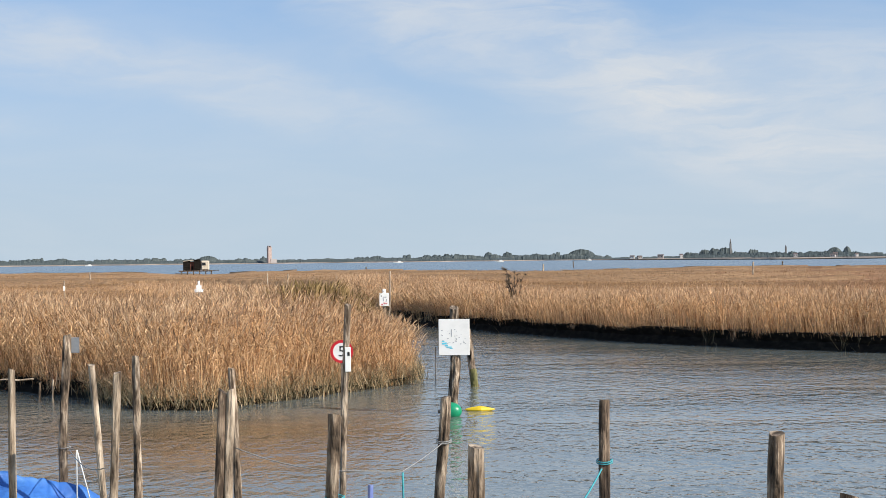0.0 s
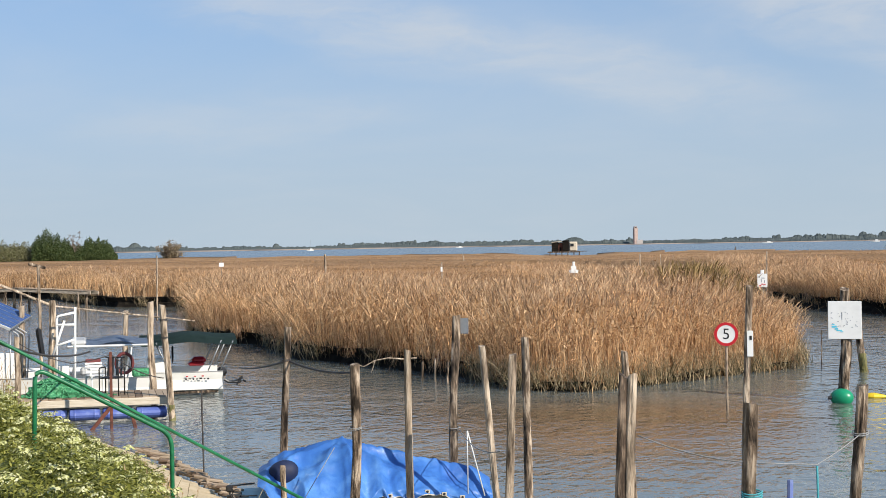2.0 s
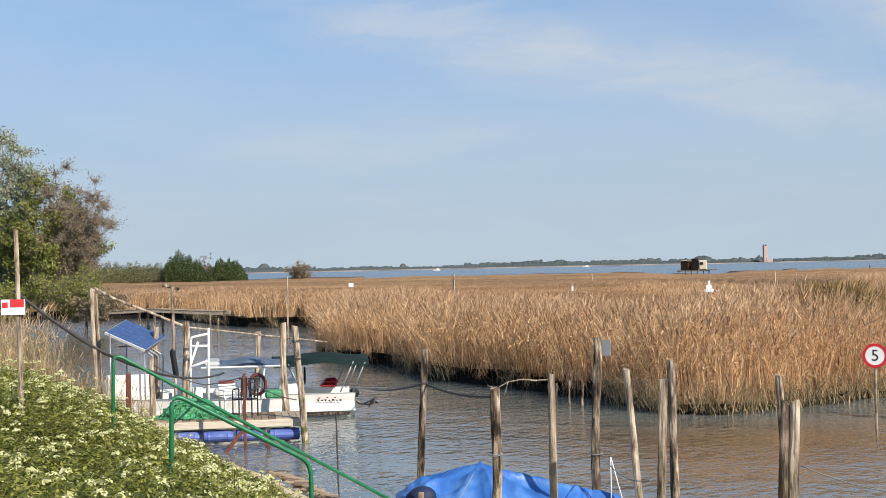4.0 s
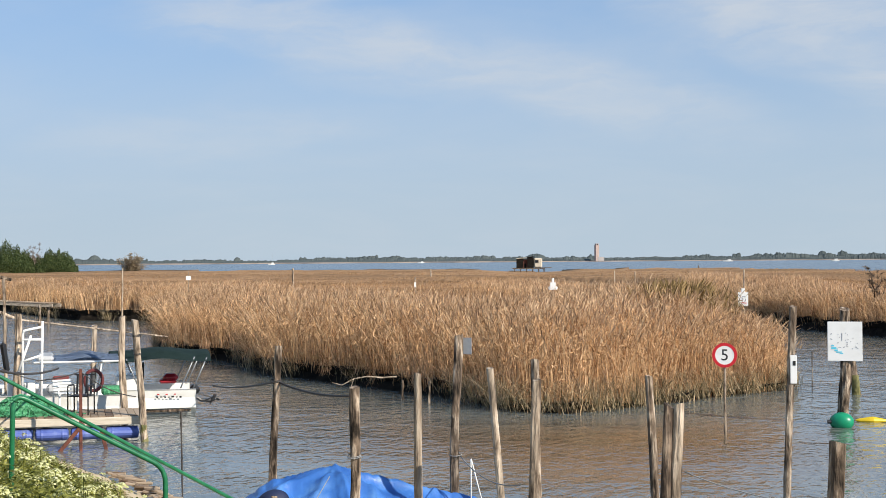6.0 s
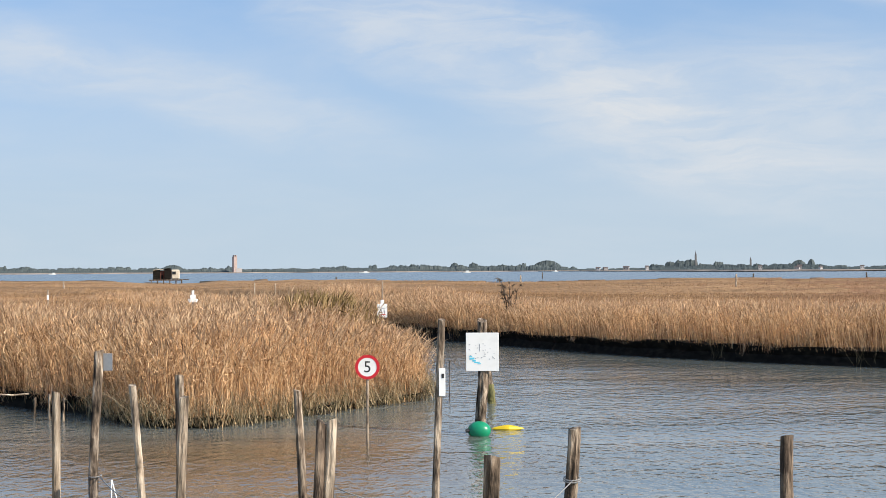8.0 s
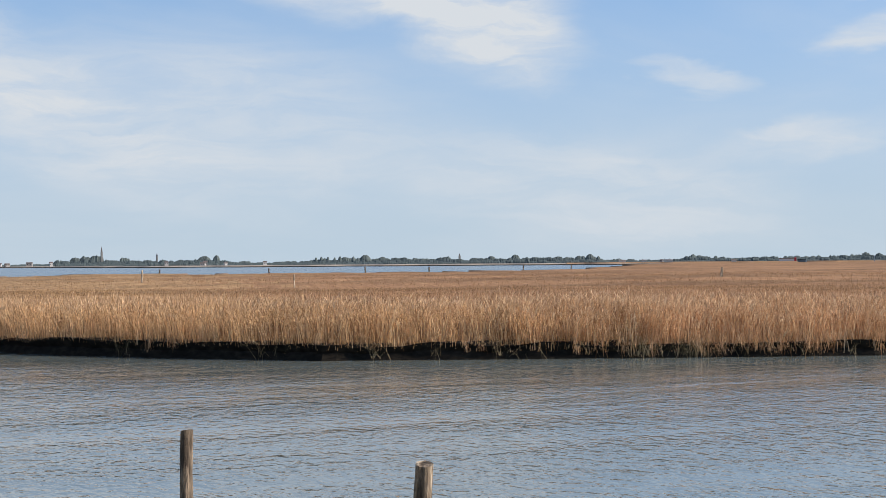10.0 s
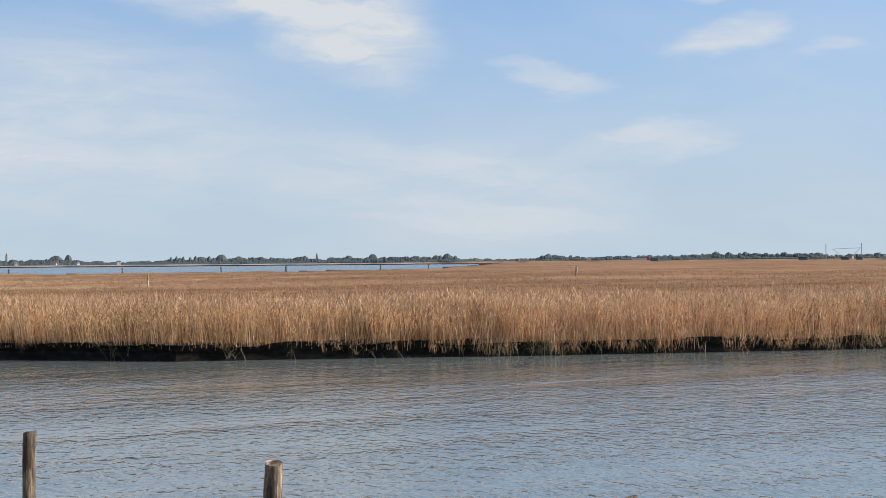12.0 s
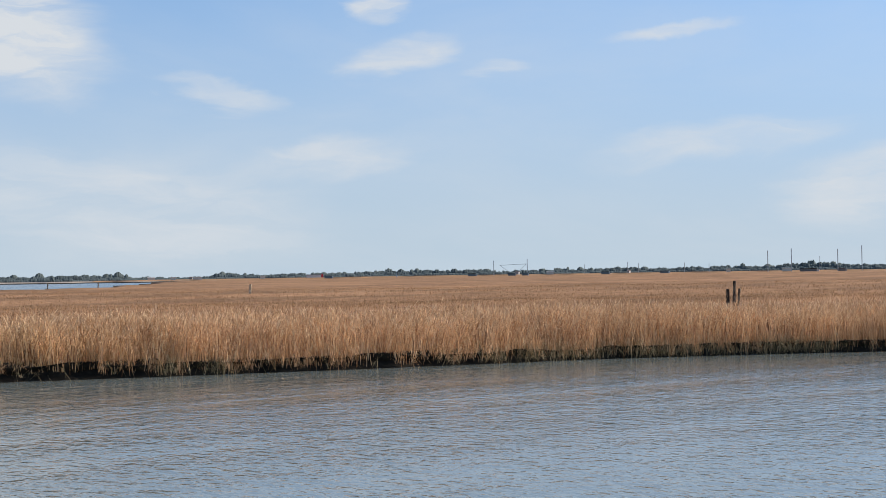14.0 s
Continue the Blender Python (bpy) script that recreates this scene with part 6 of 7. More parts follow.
# ---- creek end: footbridge ----
def footbridge():
    a, b = Vector((-44, 70.5, 0.92)), Vector((-34.9, 69.3, 0.95))
    e = empty("footbridge", at(0, 0, 0), "weathered plank footbridge over the creek", "footbridge")
    mid = a.lerp(b, 0.5) + Vector((0, 0, 0.18))
    d = (b - a).normalized()
    side = Vector((-d.y, d.x, 0))
    for s in (-0.35, 0.35):
        bm = bmesh.new()
        for p, q in ((a, mid), (mid, b)):
            c = (p + q) / 2 + side * s
            m = Matrix.Translation(c) @ (q - p).to_track_quat("X", "Z").to_matrix().to_4x4()
            box(bm, ((q - p).length, 0.08, 0.16), m, 0.01)
        part("beam", bm, WOOD_BEAM, e)
    for k in range(34):
        p = a.lerp(mid, k / 17) if k <= 17 else mid.lerp(b, (k - 17) / 17)
        part("plank", box(bmesh.new(), (0.22, 0.85, 0.03), Matrix.Translation(p + Vector((0, 0, 0.10))) @ pose(0, 0, 0, 0, 0, math.degrees(math.atan2(d.y, d.x))), 0.004), PLANK, e)
    for f in (0.08, 0.45, 0.55, 0.92):
        p = a.lerp(b, f)
        for s in (-0.35, 0.35):
            q = p + side * s
            part("trestle_leg", timber(bmesh.new(), (q.x, q.y, -0.8), (q.x, q.y, 1.0), 0.07, f * 9 + s, sides=7, rings=4), WOOD, e)


footbridge()

for x, y, z in ((-8.85, 33.2, 0.42), (-8.46, 32.8, 0.52), (-8.06, 32.3, 0.48)):
    post("old_stake", (x, y, -0.8), (x + 0.02, y, z), 0.026, x, WOOD, "short old stake in the water under the reeds", "stake", "old stakes by the marsh bank")

br = empty("fallen_branch", at(0, 0, 0), "thin bare branch caught at the marsh bank", "branch")
part("limb", tube(bmesh.new(), [(-8.90, 32.97, 0.52), (-9.21, 32.88, 0.50), (-9.51, 32.80, 0.53), (-9.79, 32.72, 0.48), (-10.03, 32.65, 0.35), (-10.23, 32.59, 0.41)], 0.020, 6, r2=0.008), WOOD_PALE, br)
part("twig", tube(bmesh.new(), [(-9.51, 32.80, 0.53), (-9.79, 32.72, 0.48), (-9.79, 32.41, 0.23)], 0.012, 5, r2=0.005), WOOD_PALE, br)

# thin stakes and posts out in the reeds
REEDPOSTS = "thin posts out in the reed marsh"
for x, y, z, r in ((-25.6, 56.1, 2.78, 0.03), (-25.6, 77.3, 2.62, 0.06), (-26, 112, 2.35, 0.06), (-2.2, 62, 2.55, 0.03), (-7.6, 66, 2.5, 0.025), (-6.9, 67.5, 2.45, 0.02), (30.5, 100, 2.25, 0.05), (10.5, 160, 2.4, 0.08), (24.5, 120, 2.55, 0.07), (66, 102, 2.45, 0.10)):
    post("reed_post", (x, y, 0.2), (x + random.uniform(-0.05, 0.05), y, z), r, x + 0.3, WOOD_PALE, "thin pale post standing in the reeds", "post", REEDPOSTS)
st = empty("stake_group", at(46.2, 38.8, 0), "three old dark stakes leaning together in the reeds", "stakes")
for dx, z, r, lean in ((-0.19, 2.26, 0.075, -0.14), (0.0, 2.58, 0.06, 0.0), (0.15, 2.28, 0.05, 0.0)):
    part("stake", timber(bmesh.new(), (dx * 0.5, -dx * 0.4, 0.1), (dx + lean * 0.3, -dx * 0.8, z), r, dx + 3, sides=8), WOOD_DARK, st)


# ---- trees ----
def tree(name, x, y, z, height, spread, n_leaf, leafmat, twigmat, seed, label, leaf=0.16, bare=0.4, limbs=9, low=0.2, thick=0.016):
    """A trunk with limbs and twigs and a loose crown of leaves along them."""
    rnd = random.Random(seed)
    e = empty(name, at(x, y, z), label, "tree")
    bm, tips = bmesh.new(), []
    for k in range(limbs):
        a = k * 2.4 + rnd.uniform(-0.4, 0.4)
        out = spread * rnd.uniform(0.35, 1.0)
        h = height * rnd.uniform(0.55, 1.0) * (1.0 - 0.25 * (out / spread) ** 2)
        p = [Vector((0.15 * math.cos(a), 0.15 * math.sin(a), 0))]
        for i in range(1, 8):
            s = i / 7
            p.append(Vector((math.cos(a) * out * s ** 1.4, math.sin(a) * out * s ** 1.4, h * s)) + Vector((rnd.uniform(-1, 1), rnd.uniform(-1, 1), 0)) * 0.05 * height * s)
        tube(bm, p, height * thick, 6, r2=height * 0.002)
        for i in range(2, 8):
            for _ in range(7):
                q = p[i] + Vector((rnd.gauss(0, 1), rnd.gauss(0, 1), rnd.gauss(0.35, 0.6))) * spread * 0.17
                tips.append((p[i], q))
    part("trunk", bm, BARK if n_leaf > 100 else twigmat, e, "bare trunk and limbs")
    A = np.array([t[0] for t in tips]); B = np.array([t[1] for t in tips])
    g = np.random.default_rng(seed)
    rep = max(1, n_leaf // len(tips))
    A, B = np.repeat(A, rep, 0), np.repeat(B, rep, 0)
    t = g.uniform(0.15, 1.05, (len(A), 1))
    c = A + (B - A) * t + g.normal(0, spread * 0.055, A.shape)
    k = c[:, 2] > low * height * g.uniform(0.3, 1, len(c))
    c = c[k]
    e1, e2 = g.normal(0, 1, c.shape), g.normal(0, 1, c.shape)
    e1 = e1 / np.linalg.norm(e1, axis=1, keepdims=True) * leaf * g.uniform(0.5, 1.2, (len(c), 1))
    e2 = np.cross(e1, e2)
    e2 = e2 / np.linalg.norm(e2, axis=1, keepdims=True) * leaf * 0.4
    V = np.stack([c - e1, c + e2, c + e1, c - e2], 1).reshape(-1, 3)
    crown = soup("crown", V, [(np.arange(len(c)) * 4)[:, None] + np.array([[0, 1, 2, 3]])], [leafmat])
    crown.parent = e
    # fine twigs
    m = int(len(tips) * 10)
    i = g.integers(0, len(tips), m)
    A, B = np.array([t[0] for t in tips])[i], np.array([t[1] for t in tips])[i]
    B = A + (B - A) * g.uniform(0.5, 1.1, (m, 1)) + g.normal(0, spread * 0.06, A.shape)
    w = np.cross(B - A, g.normal(0, 1, A.shape))
    w = w / np.linalg.norm(w, axis=1, keepdims=True) * height * 0.0016
    V = np.stack([A - w, A + w, B], 1).reshape(-1, 3)
    tw = soup("fine_branching", V, [(np.arange(m) * 3)[:, None] + np.array([[0, 1, 2]])], [twigmat])
    tw.parent = e
    return e


tree("willow_tree", -51.8, 75, 0.8, 11.0, 2.9, 30000, TREELEAF_GREY, TWIG, 1, "tall grey-green willow in early leaf on the levee", 0.10, limbs=14)
tree("green_tree", -48.6, 74, 0.8, 7.9, 2.9, 42000, TREELEAF, TWIG, 2, "broad tree with fresh yellow-green leaves", 0.10, limbs=14, low=0.22)
tree("bare_tree", -46.6, 74, 0.8, 8.7, 2.35, 42000, TWIGLEAF, TWIG, 11, "dense half-bare brown tree beside the green one", 0.055, limbs=40, low=0.02, thick=0.009)
tree("bramble_thicket", -48.8, 71, 0.5, 2.2, 2.4, 9000, TREELEAF, TWIG, 4, "low green and brown thicket under the trees", 0.09, limbs=14, low=0.0)
tree("bramble_thicket", -44.6, 71, 0.5, 2.9, 2.3, 9000, TREELEAF, TWIG, 7, "low green and brown thicket under the trees", 0.08, limbs=16, low=0.0)
tree("bramble_thicket", -42.6, 70, 0.4, 2.0, 1.6, 5000, TWIGLEAF, TWIG, 5, "low brown thicket at the creek end", 0.08, limbs=14, low=0.0)
tree("dead_shrub", 2.9, 63.6, 0.5, 3.0, 0.55, 60, WOOD_DARK, WOOD_DARK, 6, "small bare dark shrub standing out of the reeds", 0.03, limbs=8, thick=0.013)


def polar(az, d, z=0.0):
    return (math.sin(radians(az)) * d, math.cos(radians(az)) * d, z)


def leafy_row(name, n, az0, az1, d, heights, leaf, material, label, seed):
    """Shrubs grown together: many leaf sprays heaped from the ground up to an uneven top."""
    g = np.random.default_rng(seed)
    az = g.uniform(az0, az1, n)
    dd = d + g.uniform(0, 10, n)
    top = np.interp(az, [h[0] for h in heights], [h[1] for h in heights]) + 0.30 * np.sin(az * 17 + np.sin(az * 9)) + 0.12 * np.sin(az * 41 + dd * 0.4) + g.normal(0, 0.12, n)
    z = 0.3 + (top - 0.3) * g.uniform(0, 1, n) ** 0.6 * np.clip(1 - np.abs(dd - d - 5) / 9, 0.4, 1)
    c = np.stack([np.sin(np.radians(az)) * dd, np.cos(np.radians(az)) * dd, z], 1)
    e1, e2 = g.normal(0, 1, c.shape), g.normal(0, 1, c.shape)
    e1 = e1 / np.linalg.norm(e1, axis=1, keepdims=True) * leaf * g.uniform(0.5, 1.2, (n, 1))
    e2 = np.cross(e1, e2)
    e2 = e2 / np.linalg.norm(e2, axis=1, keepdims=True) * leaf * 0.55
    V = np.stack([c - e1, c + e2, c + e1, c - e2], 1).reshape(-1, 3)
    return tagged(soup(name, V, [(np.arange(n) * 4)[:, None] + np.array([[0, 1, 2, 3]])], [material]), label, "shrubs", kind="stuff")


leafy_row("shrub_row", 36000, -28.9, -25.85, 236, [(-28.9, 4.6), (-28.4, 6.6), (-28.0, 5.8), (-27.3, 3.8), (-26.9, 5.0), (-26.3, 5.0), (-25.85, 2.6)], 0.15, SHRUBLEAF, "row of dense dark green shrubs along the marsh edge", 12)
leafy_row("grey_shrub_row", 42000, -34, -28.2, 240, [(-34, 5.6), (-31, 5.0), (-29.5, 4.7), (-28.2, 4.4)], 0.13, SHRUBGREY, "greyish olive shrubs along the marsh edge", 13)
tree("lone_bush", *polar(-23.95, 268)[:2], 0.4, 4.2, 2.6, 5000, TWIGLEAF, TWIG, 8, "lone grey-brown bush at the edge of the lagoon", 0.15, limbs=14, low=0.02)
tree("bare_sapling", *polar(-27.4, 240)[:2], 0.5, 6.6, 1.6, 60, TWIG, TWIG, 9, "bare sapling behind the shrubs", 0.1, limbs=7)


# ---- hut on stilts ----
def stilt_hut():
    o = Vector(polar(-9.35, 230, 0.20))
    m = Matrix.Translation(o) @ pose(0, 0, 0, 0, 0, 9.35)
    e = empty("stilt_hut", m, "dark tarred fishing hut with a white gable on stilts", "hut")
    for x in (-1.7, -0.8, 0.1, 1.0, 1.9, 2.7):
        for y in (-1.2, 1.2):
            part("stilt", box(bmesh.new(), (0.14, 0.14, 1.9), at(x, y, 0.5), 0.01), WOOD_DARK, e)
    part("platform", box(bmesh.new(), (4.9, 2.8, 0.16), at(0.4, 0, 1.54), 0.02), WOOD_DARK, e)
    part("dark_cabin", box(bmesh.new(), (1.02, 2.2, 1.42), at(-0.92, 0, 2.32), 0.02), TARRED, e, "tarred board cabin")
    part("pale_roof", box(bmesh.new(), (1.66, 2.5, 0.09), at(-0.62, 0, 3.08) @ pose(0, 0, 0, 0, -5, 0), 0.02), CREAM, e, "weathered pale roof sheet")
    part("middle_cabin", box(bmesh.new(), (0.60, 2.0, 1.35), at(-0.11, 0.1, 2.25), 0.02), RUST, e, "brown boarded middle part")
    # the doorway is solid; its inner shade is given by the dark material
    part("doorway", box(bmesh.new(), (0.30, 0.06, 0.62), at(-0.12, -0.92, 1.95)), TARRED, e, "solid dark block for the shade in the doorway")
    part("gable_cabin", box(bmesh.new(), (0.96, 2.5, 1.60), at(0.67, -0.05, 2.40), 0.02), TARRED, e, "taller tarred cabin")
    part("gable_roof", box(bmesh.new(), (1.08, 2.8, 0.10), at(0.66, -0.05, 3.24) @ pose(0, 0, 0, 0, -8, 0), 0.02), TARRED, e, "dark roof")
    w = part("white_cabin", box(bmesh.new(), (1.26, 2.3, 1.45), at(1.79, 0.0, 2.36), 0.16), CREAM, e, "cream painted cabin with rounded corners")
    part("window", box(bmesh.new(), (0.50, 0.05, 0.42), at(1.62, -1.16, 2.58)), DARKGLASS, w, "small dark window")
    part("gangway", box(bmesh.new(), (1.5, 0.5, 0.10), at(3.1, 0.2, 1.62), 0.02), WOOD_DARK, e)


stilt_hut()


# ---- far shore ----
def far_strip(name, az0, az1, front_edge, d1, z, material, label, low=-0.3, front=None, near=None):
    az = np.arange(az0, az1 + 0.01, 0.4)
    V, q = [], []
    for i, a in enumerate(az):
        d0 = near(a) if near else front_edge
        w = 1 + 0.02 * math.sin(a * 2.3) + 0.012 * math.sin(a * 7.1)
        V += [polar(a, d0 * w, low), polar(a, d0 * w + 4, z), polar(a, d1, z), polar(a, d1 + 4, low)]
    for k in range(3):
        q.append(np.array([(i * 4 + k, i * 4 + 4 + k, i * 4 + 5 + k, i * 4 + 1 + k) for i in range(len(az) - 1)]))
    return setting(soup(name, np.array(V), q, [material, front or material], [1, 0, 0]), label, "far shore")


far_strip("far_shore_left", -40, 12, 2300, 3300, 1.2, FARLAND, "low far shore of the lagoon")
far_strip("salt_marsh", 4.5, 33, 1300, 3000, 0.8, FARLAND, "low pale salt marsh across the lagoon", front=MUD, near=lambda a: np.interp(a, [4.5, 7, 12], [2380, 1900, 1300]))
far_strip("far_shore_east", 28, 80, 1500, 3600, 1.2, FARMARSH, "far marsh and fields")


def woods(name, az0, az1, d, heights, label, crown=(5.0, 20.0), extra=(), seed=1):
    """A far wooded shore: rows of crowns of uneven width and height, grown into one another; extra: single taller trees."""
    g = np.random.default_rng(seed)
    az = np.arange(az0, az1, 0.016)
    X = np.radians(az) * d
    verts, quads, count = [], [], 0
    for row in range(4):
        w = g.uniform(*crown, int((X[-1] - X[0]) / crown[0]) + 4)
        c = X[0] + np.cumsum(w) - w[0]
        k = np.clip(np.searchsorted(c, X), 1, len(c) - 1)
        u = (X - (c[k] + c[k - 1]) / 2) / (w[k] / 2)
        tall = (g.uniform(0.55, 1.0, len(c)) * (0.80 + 0.25 * np.sin(c / 97 + row) * np.sin(c / 41)))[k]
        h = np.interp(az, [p[0] for p in heights], [p[1] for p in heights]) * 1.22 * tall * (0.76 + 0.24 * np.sqrt(np.clip(1 - u * u, 0, 1))) * (1, 0.9, 0.78, 0.5)[row]
        h = h * (1 + 0.05 * np.convolve(g.normal(0, 1, len(h)), (0.6, 0.6, 0.6), "same"))
        if row == 0:
            for a, top, half in extra:
                h = np.maximum(h, 1.05 * top * np.sqrt(np.clip(1 - ((X - math.radians(a) * d) / half) ** 2, 0, 1)) * (1 + 0.02 * g.normal(0, 1, len(h))))
        dd = d + 45 - 30 * row
        jit = g.normal(0, 0.6, (4, len(az)))
        P = [np.stack([np.sin(np.radians(az)) * (dd + o + j), np.cos(np.radians(az)) * (dd + o + j), h * f], 1) for (o, f), j in zip(((-7, 0.0), (-6, 0.5), (0, 1.0), (8, 0.3)), jit)]
        m = len(az)
        for q in range(3):
            i = count + q * m + np.arange(m - 1)
            quads.append(np.stack([i, i + 1, i + 1 + m, i + m], 1))
        verts += P
        count += 4 * m
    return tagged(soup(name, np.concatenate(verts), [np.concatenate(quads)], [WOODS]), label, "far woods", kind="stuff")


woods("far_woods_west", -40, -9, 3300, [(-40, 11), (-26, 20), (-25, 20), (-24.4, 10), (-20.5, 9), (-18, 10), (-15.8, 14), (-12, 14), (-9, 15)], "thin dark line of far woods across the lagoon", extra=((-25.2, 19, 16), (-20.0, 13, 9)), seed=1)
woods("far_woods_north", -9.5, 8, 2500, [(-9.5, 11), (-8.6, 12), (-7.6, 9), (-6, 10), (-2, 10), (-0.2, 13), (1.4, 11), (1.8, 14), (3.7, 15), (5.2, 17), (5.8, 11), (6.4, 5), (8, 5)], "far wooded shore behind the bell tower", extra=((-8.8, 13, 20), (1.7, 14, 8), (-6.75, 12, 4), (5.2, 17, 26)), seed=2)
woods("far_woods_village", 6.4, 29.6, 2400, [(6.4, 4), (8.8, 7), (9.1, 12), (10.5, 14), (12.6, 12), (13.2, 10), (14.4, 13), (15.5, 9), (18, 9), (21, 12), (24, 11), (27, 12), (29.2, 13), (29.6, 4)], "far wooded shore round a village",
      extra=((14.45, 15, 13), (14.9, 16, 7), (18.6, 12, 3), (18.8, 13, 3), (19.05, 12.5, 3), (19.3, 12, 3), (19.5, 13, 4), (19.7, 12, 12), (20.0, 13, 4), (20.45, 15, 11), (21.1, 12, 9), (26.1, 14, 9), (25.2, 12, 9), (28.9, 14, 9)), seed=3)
woods("far_woods_east", 29.2, 78, 3300, [(29.2, 7), (32.2, 8), (32.5, 15), (35.5, 13), (38.5, 15), (40, 17), (46, 14), (50, 15), (54.2, 19), (58, 15), (78, 15)], "low far tree line, blue-grey with painted-in haze", extra=((39.4, 16, 9), (40.0, 17, 8), (32.8, 14, 6)), seed=4)


def bell_tower(az, d, w, h, spire, material, label, church=False):
    e = empty("bell_tower", Matrix.Translation(polar(az, d)) @ pose(0, 0, 0, 0, 0, -az + 25), label, "bell tower")
    bm = box(bmesh.new(), (w, w, h), at(0, 0, h / 2), w * 0.03)
    part("shaft", bm, material, e)
    part("belfry", box(bmesh.new(), (w * 0.8, w * 0.8, h * 0.10), at(0, 0, h * 1.05), w * 0.03), material, e)
    # dark block through the belfry, painted shade in place of cut openings
    part("belfry_opening", box(bmesh.new(), (w * 0.4, w * 0.84, h * 0.07), at(0, 0, h * 1.05)), DARKGLASS, e)
    if spire:
        bm = bmesh.new()
        bmesh.ops.create_cone(bm, segments=8, radius1=w * 0.42, radius2=0.05, depth=spire, matrix=at(0, 0, h * 1.1 + spire / 2))
        part("spire", bm, TILE, e)
    if church:
        bm = box(bmesh.new(), (w * 1.8, w * 1.2, h * 0.28), at(w * 1.0, 0, h * 0.14), 0.3)
        part("nave", bm, PLASTER, e)
    return e


bell_tower(-6.52, 2440, 6.0, 26.0, 0, BRICK, "square brick bell tower on the far shore", True)
bell_tower(10.72, 2390, 2.5, 23.0, 6, SLATE, "slender far bell tower with a spire")
bell_tower(12.72, 2390, 2.2, 16.0, 3, SLATE, "short far bell tower")
bell_tower(24.0, 2390, 2.6, 13.0, 3, SLATE, "small far bell tower")

rh = random.Random(4)
VILLAGE = "far village houses"
for k in range(14):
    az = rh.choice([rh.uniform(7.0, 10.2), rh.uniform(7.0, 10.2), rh.uniform(-8, 6), rh.uniform(12, 28), rh.uniform(30, 48)])
    d = 2330 if az > 6.5 else 2600
    if az > 30:
        d = 2900
    w, dp, h = rh.uniform(4, 9), rh.uniform(5, 7), rh.uniform(3.0, 5.5)
    e = empty("far_house", Matrix.Translation(polar(az, d - rh.uniform(0, 60), 1.0)) @ pose(0, 0, 0, 0, 0, -az + rh.uniform(-30, 30)), "small far house with a tiled roof", "house", VILLAGE)
    part("wall_block", box(bmesh.new(), (w, dp, h), at(0, 0, h / 2)), PLASTER, e)
    bm = bmesh.new()
    v = [bm.verts.new(c) for c in ((-w / 2 - 0.4, -dp / 2 - 0.4, h), (w / 2 + 0.4, -dp / 2 - 0.4, h), (w / 2 + 0.4, dp / 2 + 0.4, h), (-w / 2 - 0.4, dp / 2 + 0.4, h), (-w / 2 - 0.4, 0, h + 1.5), (w / 2 + 0.4, 0, h + 1.5))]
    for f in ((0, 1, 5, 4), (2, 3, 4, 5), (0, 4, 3), (1, 2, 5), (0, 3, 2, 1)):
        bm.faces.new([v[i] for i in f])
    part("roof", bm, TILE, e)
    for j in (-0.25, 0.25):
        part("window", box(bmesh.new(), (0.9, 0.2, 1.2), at(w * j, -dp / 2, h * 0.6)), DARKGLASS, e)

for az, w, d in ((30.1, 10, 2100), (30.9, 7, 2110), (31.8, 12, 2090), (34.2, 7, 2100), (45.0, 10, 2050), (51.6, 6, 2050), (53.7, 12, 2050)):
    e = empty("far_shed", Matrix.Translation(polar(az, d, 1.0)) @ pose(0, 0, 0, 0, 0, -az), "long low pale shed on the far shore", "shed", "far sheds")
    part("wall_block", box(bmesh.new(), (w, 6, 3.6), at(0, 0, 1.8)), STONE, e)
    part("roof", box(bmesh.new(), (w + 0.8, 6.8, 0.5), at(0, 0, 3.85), 0.1), WHITE, e, "pale sheet roof")
e = empty("far_barn", Matrix.Translation(polar(36.2, 2700, 1.0)) @ pose(0, 0, 0, 0, 0, -36.2), "long dark barn with a red gable on the far shore", "barn")
part("wall_block", box(bmesh.new(), (26, 8, 4.5), at(-4, 0, 2.25)), PLASTER, e)
part("roof", box(bmesh.new(), (27, 9, 1.4), at(-4, 0, 5.1), 0.4), SLATE, e)
part("red_gable", box(bmesh.new(), (3.5, 8.2, 6.4), at(10.8, 0, 3.2), 0.2), REDP, e, "red painted end")

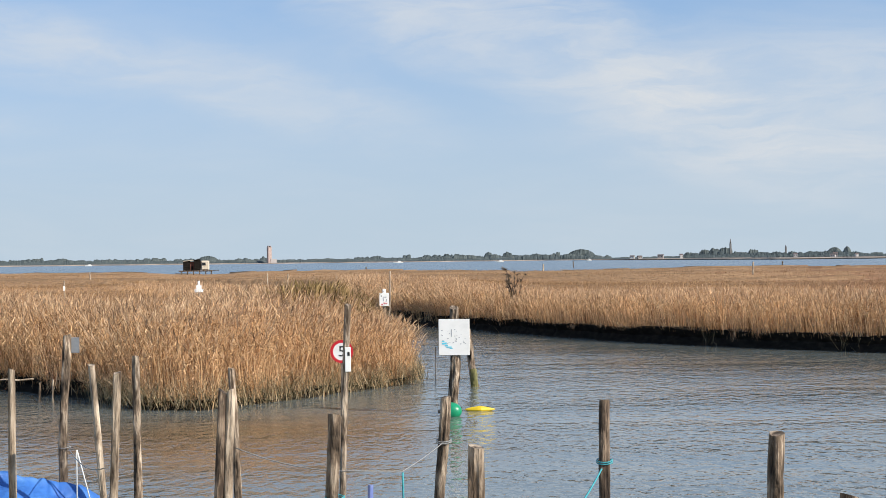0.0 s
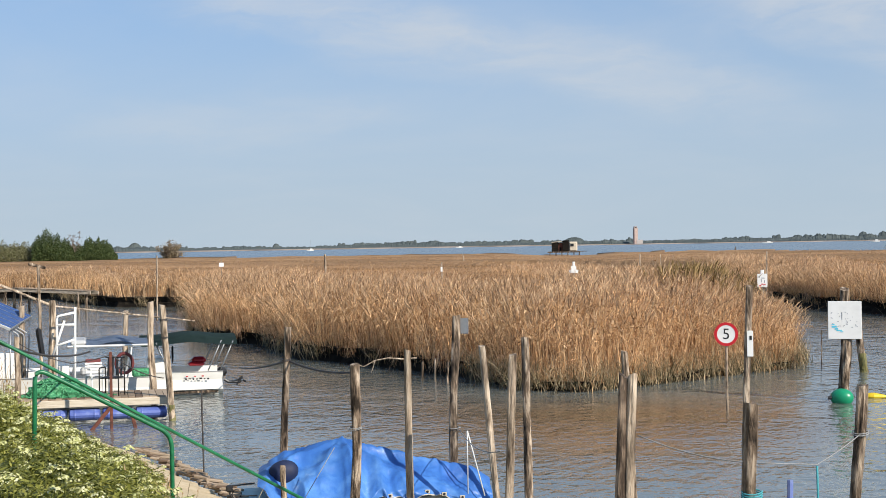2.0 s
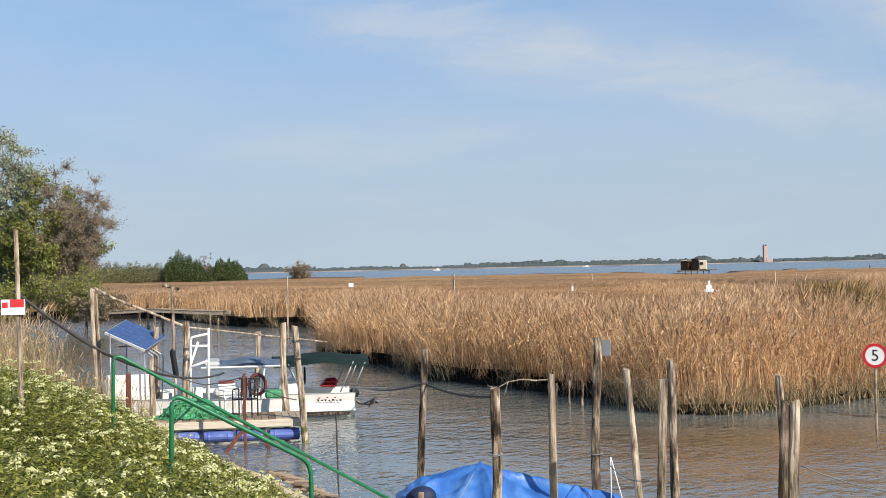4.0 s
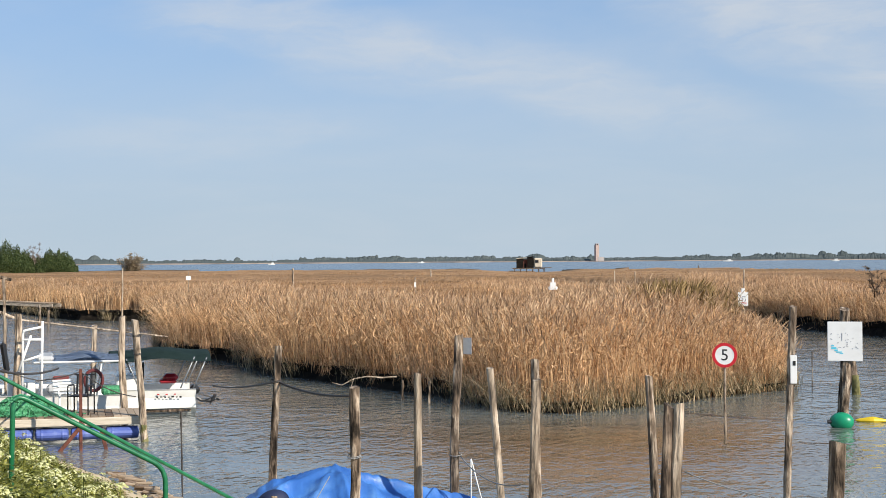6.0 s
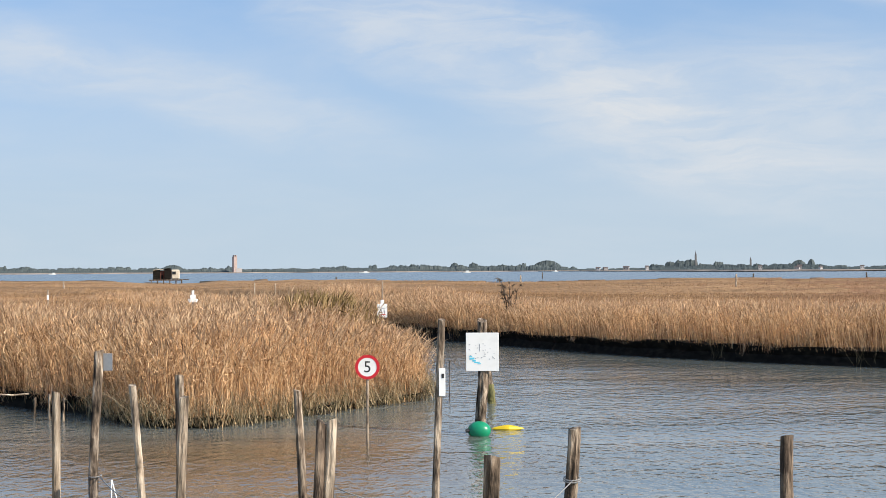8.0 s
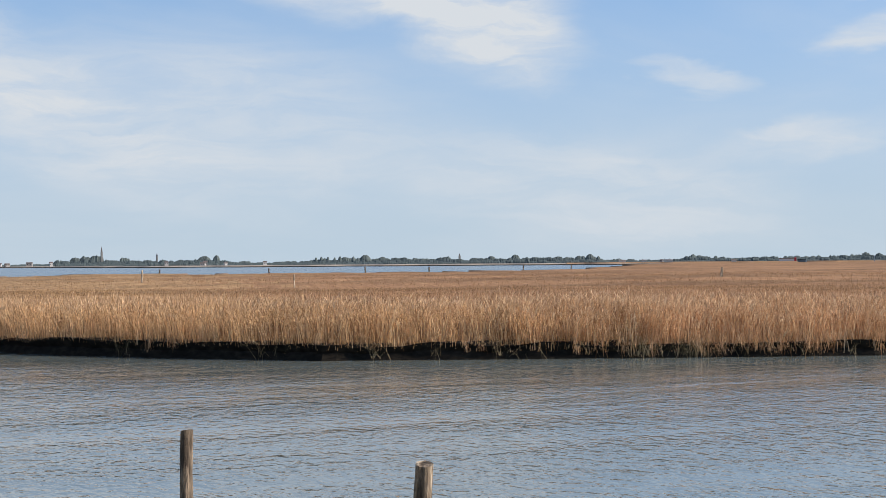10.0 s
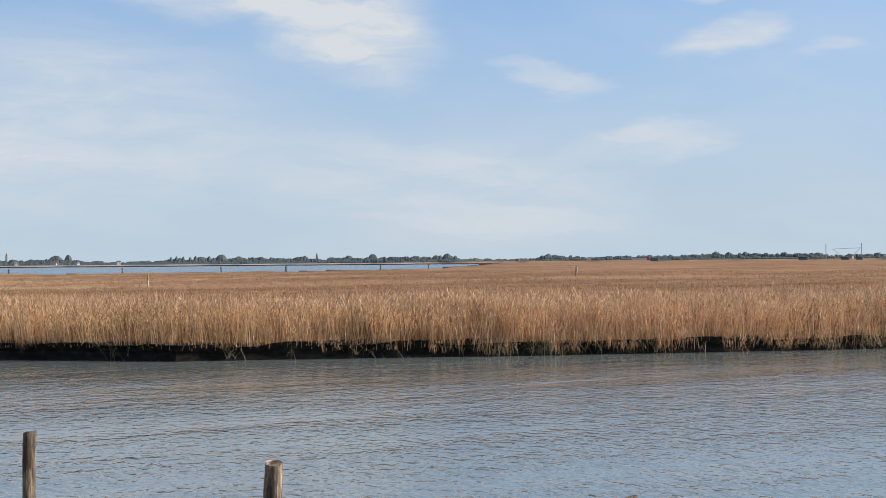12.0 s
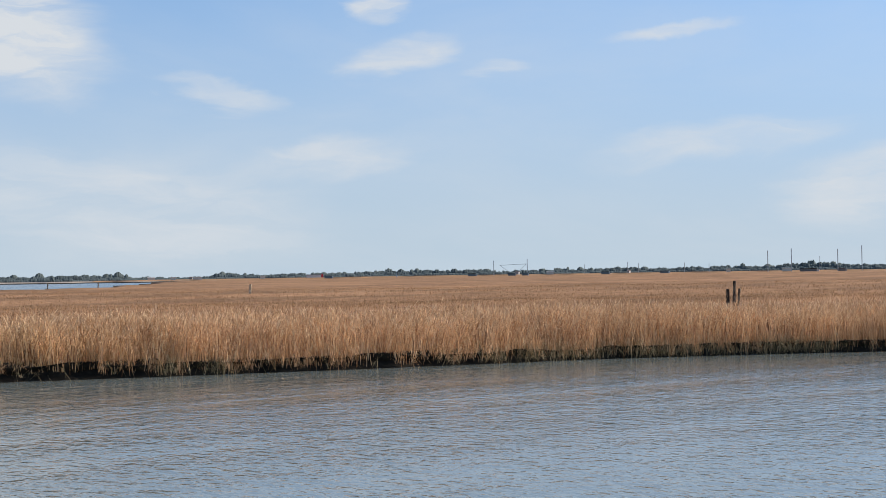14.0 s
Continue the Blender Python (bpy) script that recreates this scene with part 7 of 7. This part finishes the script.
# posts and markers in the lagoon
for az, d, z in ((12.6, 330, 1.9), (16.6, 330, 2.0), (20.2, 345, 2.1), (22.6, 330, 2.1), (26.2, 420, 2.2), (28.0, 430, 2.0), (-2.9, 330, 1.6), (4.9, 500, 2.0)):
    x, y, _ = polar(az, d)
    post("lagoon_post", (x, y, -1), (x, y, z), 0.16, az, WOOD_DARK, "dark mooring pile standing in the lagoon", "pile", "piles in the lagoon", 0.1)
for az, d, s in ((-18.6, 1500, 1.0), (-1.5, 1700, 1.6), (2.3, 1500, 1.2), (5.6, 1700, 1.0), (-13, 1900, 1.2)):
    b = empty("far_boat", Matrix.Translation(polar(az, d)) @ pose(0, 0, 0, 0, 0, -az), "small white boat far out on the lagoon", "boat", "far boats")
    part("hull", hull(7 * s, 2.4, 1.1), [GELCOAT, INSIDE], b)
    part("cabin", box(bmesh.new(), (2.4 * s, 1.8, 1.3), at(-2.6 * s, 0, 1.6), 0.1), GELCOAT, b)
    if s <= 1.0:
        part("mast", tube(bmesh.new(), [(-3, 0, 1), (-3, 0, 11)], 0.12, 6), STEEL, b)

# lift-net huts and masts on the far side of the marsh
MASTS = "tall masts along the far marsh"
for az, d, h in ((42.86, 1500, 16), (44.12, 1500, 17), (53.0, 1300, 19), (53.85, 1300, 20.5), (55.5, 1300, 19.5), (56.35, 1300, 22), (47.9, 2200, 17), (48.3, 2200, 15), (50.0, 2200, 15), (46.3, 2400, 16), (50.9, 2200, 14), (54.9, 2300, 22), (39.2, 1500, 6)):
    x, y, _ = polar(az, d)
    tagged(link("mast", tube(bmesh.new(), [(x, y, -0.5), (x, y, h)], 0.35 if d < 1600 else 0.4, 6), STEEL), "thin grey mast on the far marsh", "mast", MASTS)
for az, d, s in ((42.0, 1450, 1.0), (43.5, 1450, 0.9), (44.0, 1450, 0.8), (47.0, 1500, 1.0), (49.2, 1500, 1.1), (54.4, 1300, 1.8), (36.6, 1500, 1.0), (55.6, 1320, 0.9)):
    e = empty("net_hut", Matrix.Translation(polar(az, d)) @ pose(0, 0, 0, 0, 0, -az), "dark low fishing hut on the far marsh", "hut", "far fishing huts")
    part("cabin", box(bmesh.new(), (7.5 * s, 5, 2.4), at(0.6 * s, 0, 2.2), 0.1), SLATE, e)
    part("roof", box(bmesh.new(), (8.3 * s, 5.6, 0.35), at(0.6 * s, 0, 3.55), 0.1), TARRED, e)
    part("pale_gable", box(bmesh.new(), (1.8 * s, 4.6, 1.9), at(4.6 * s, 0, 2.0), 0.1), PLASTER, e, "pale plastered end")
net = empty("lift_net", Matrix.Translation(polar(43.6, 1450)) @ pose(0, 0, 0, 0, 0, -43.6), "far lift net with raised thin arms", "lift net")
for a, b in (((-2, 0, 3), (-13, 0, 11)), ((3, 0, 3), (12, 0, 12)), ((-13, 0, 11), (12, 0, 12))):
    part("arm", tube(bmesh.new(), [a, b], 0.16, 5), STEEL, net)

revetment()
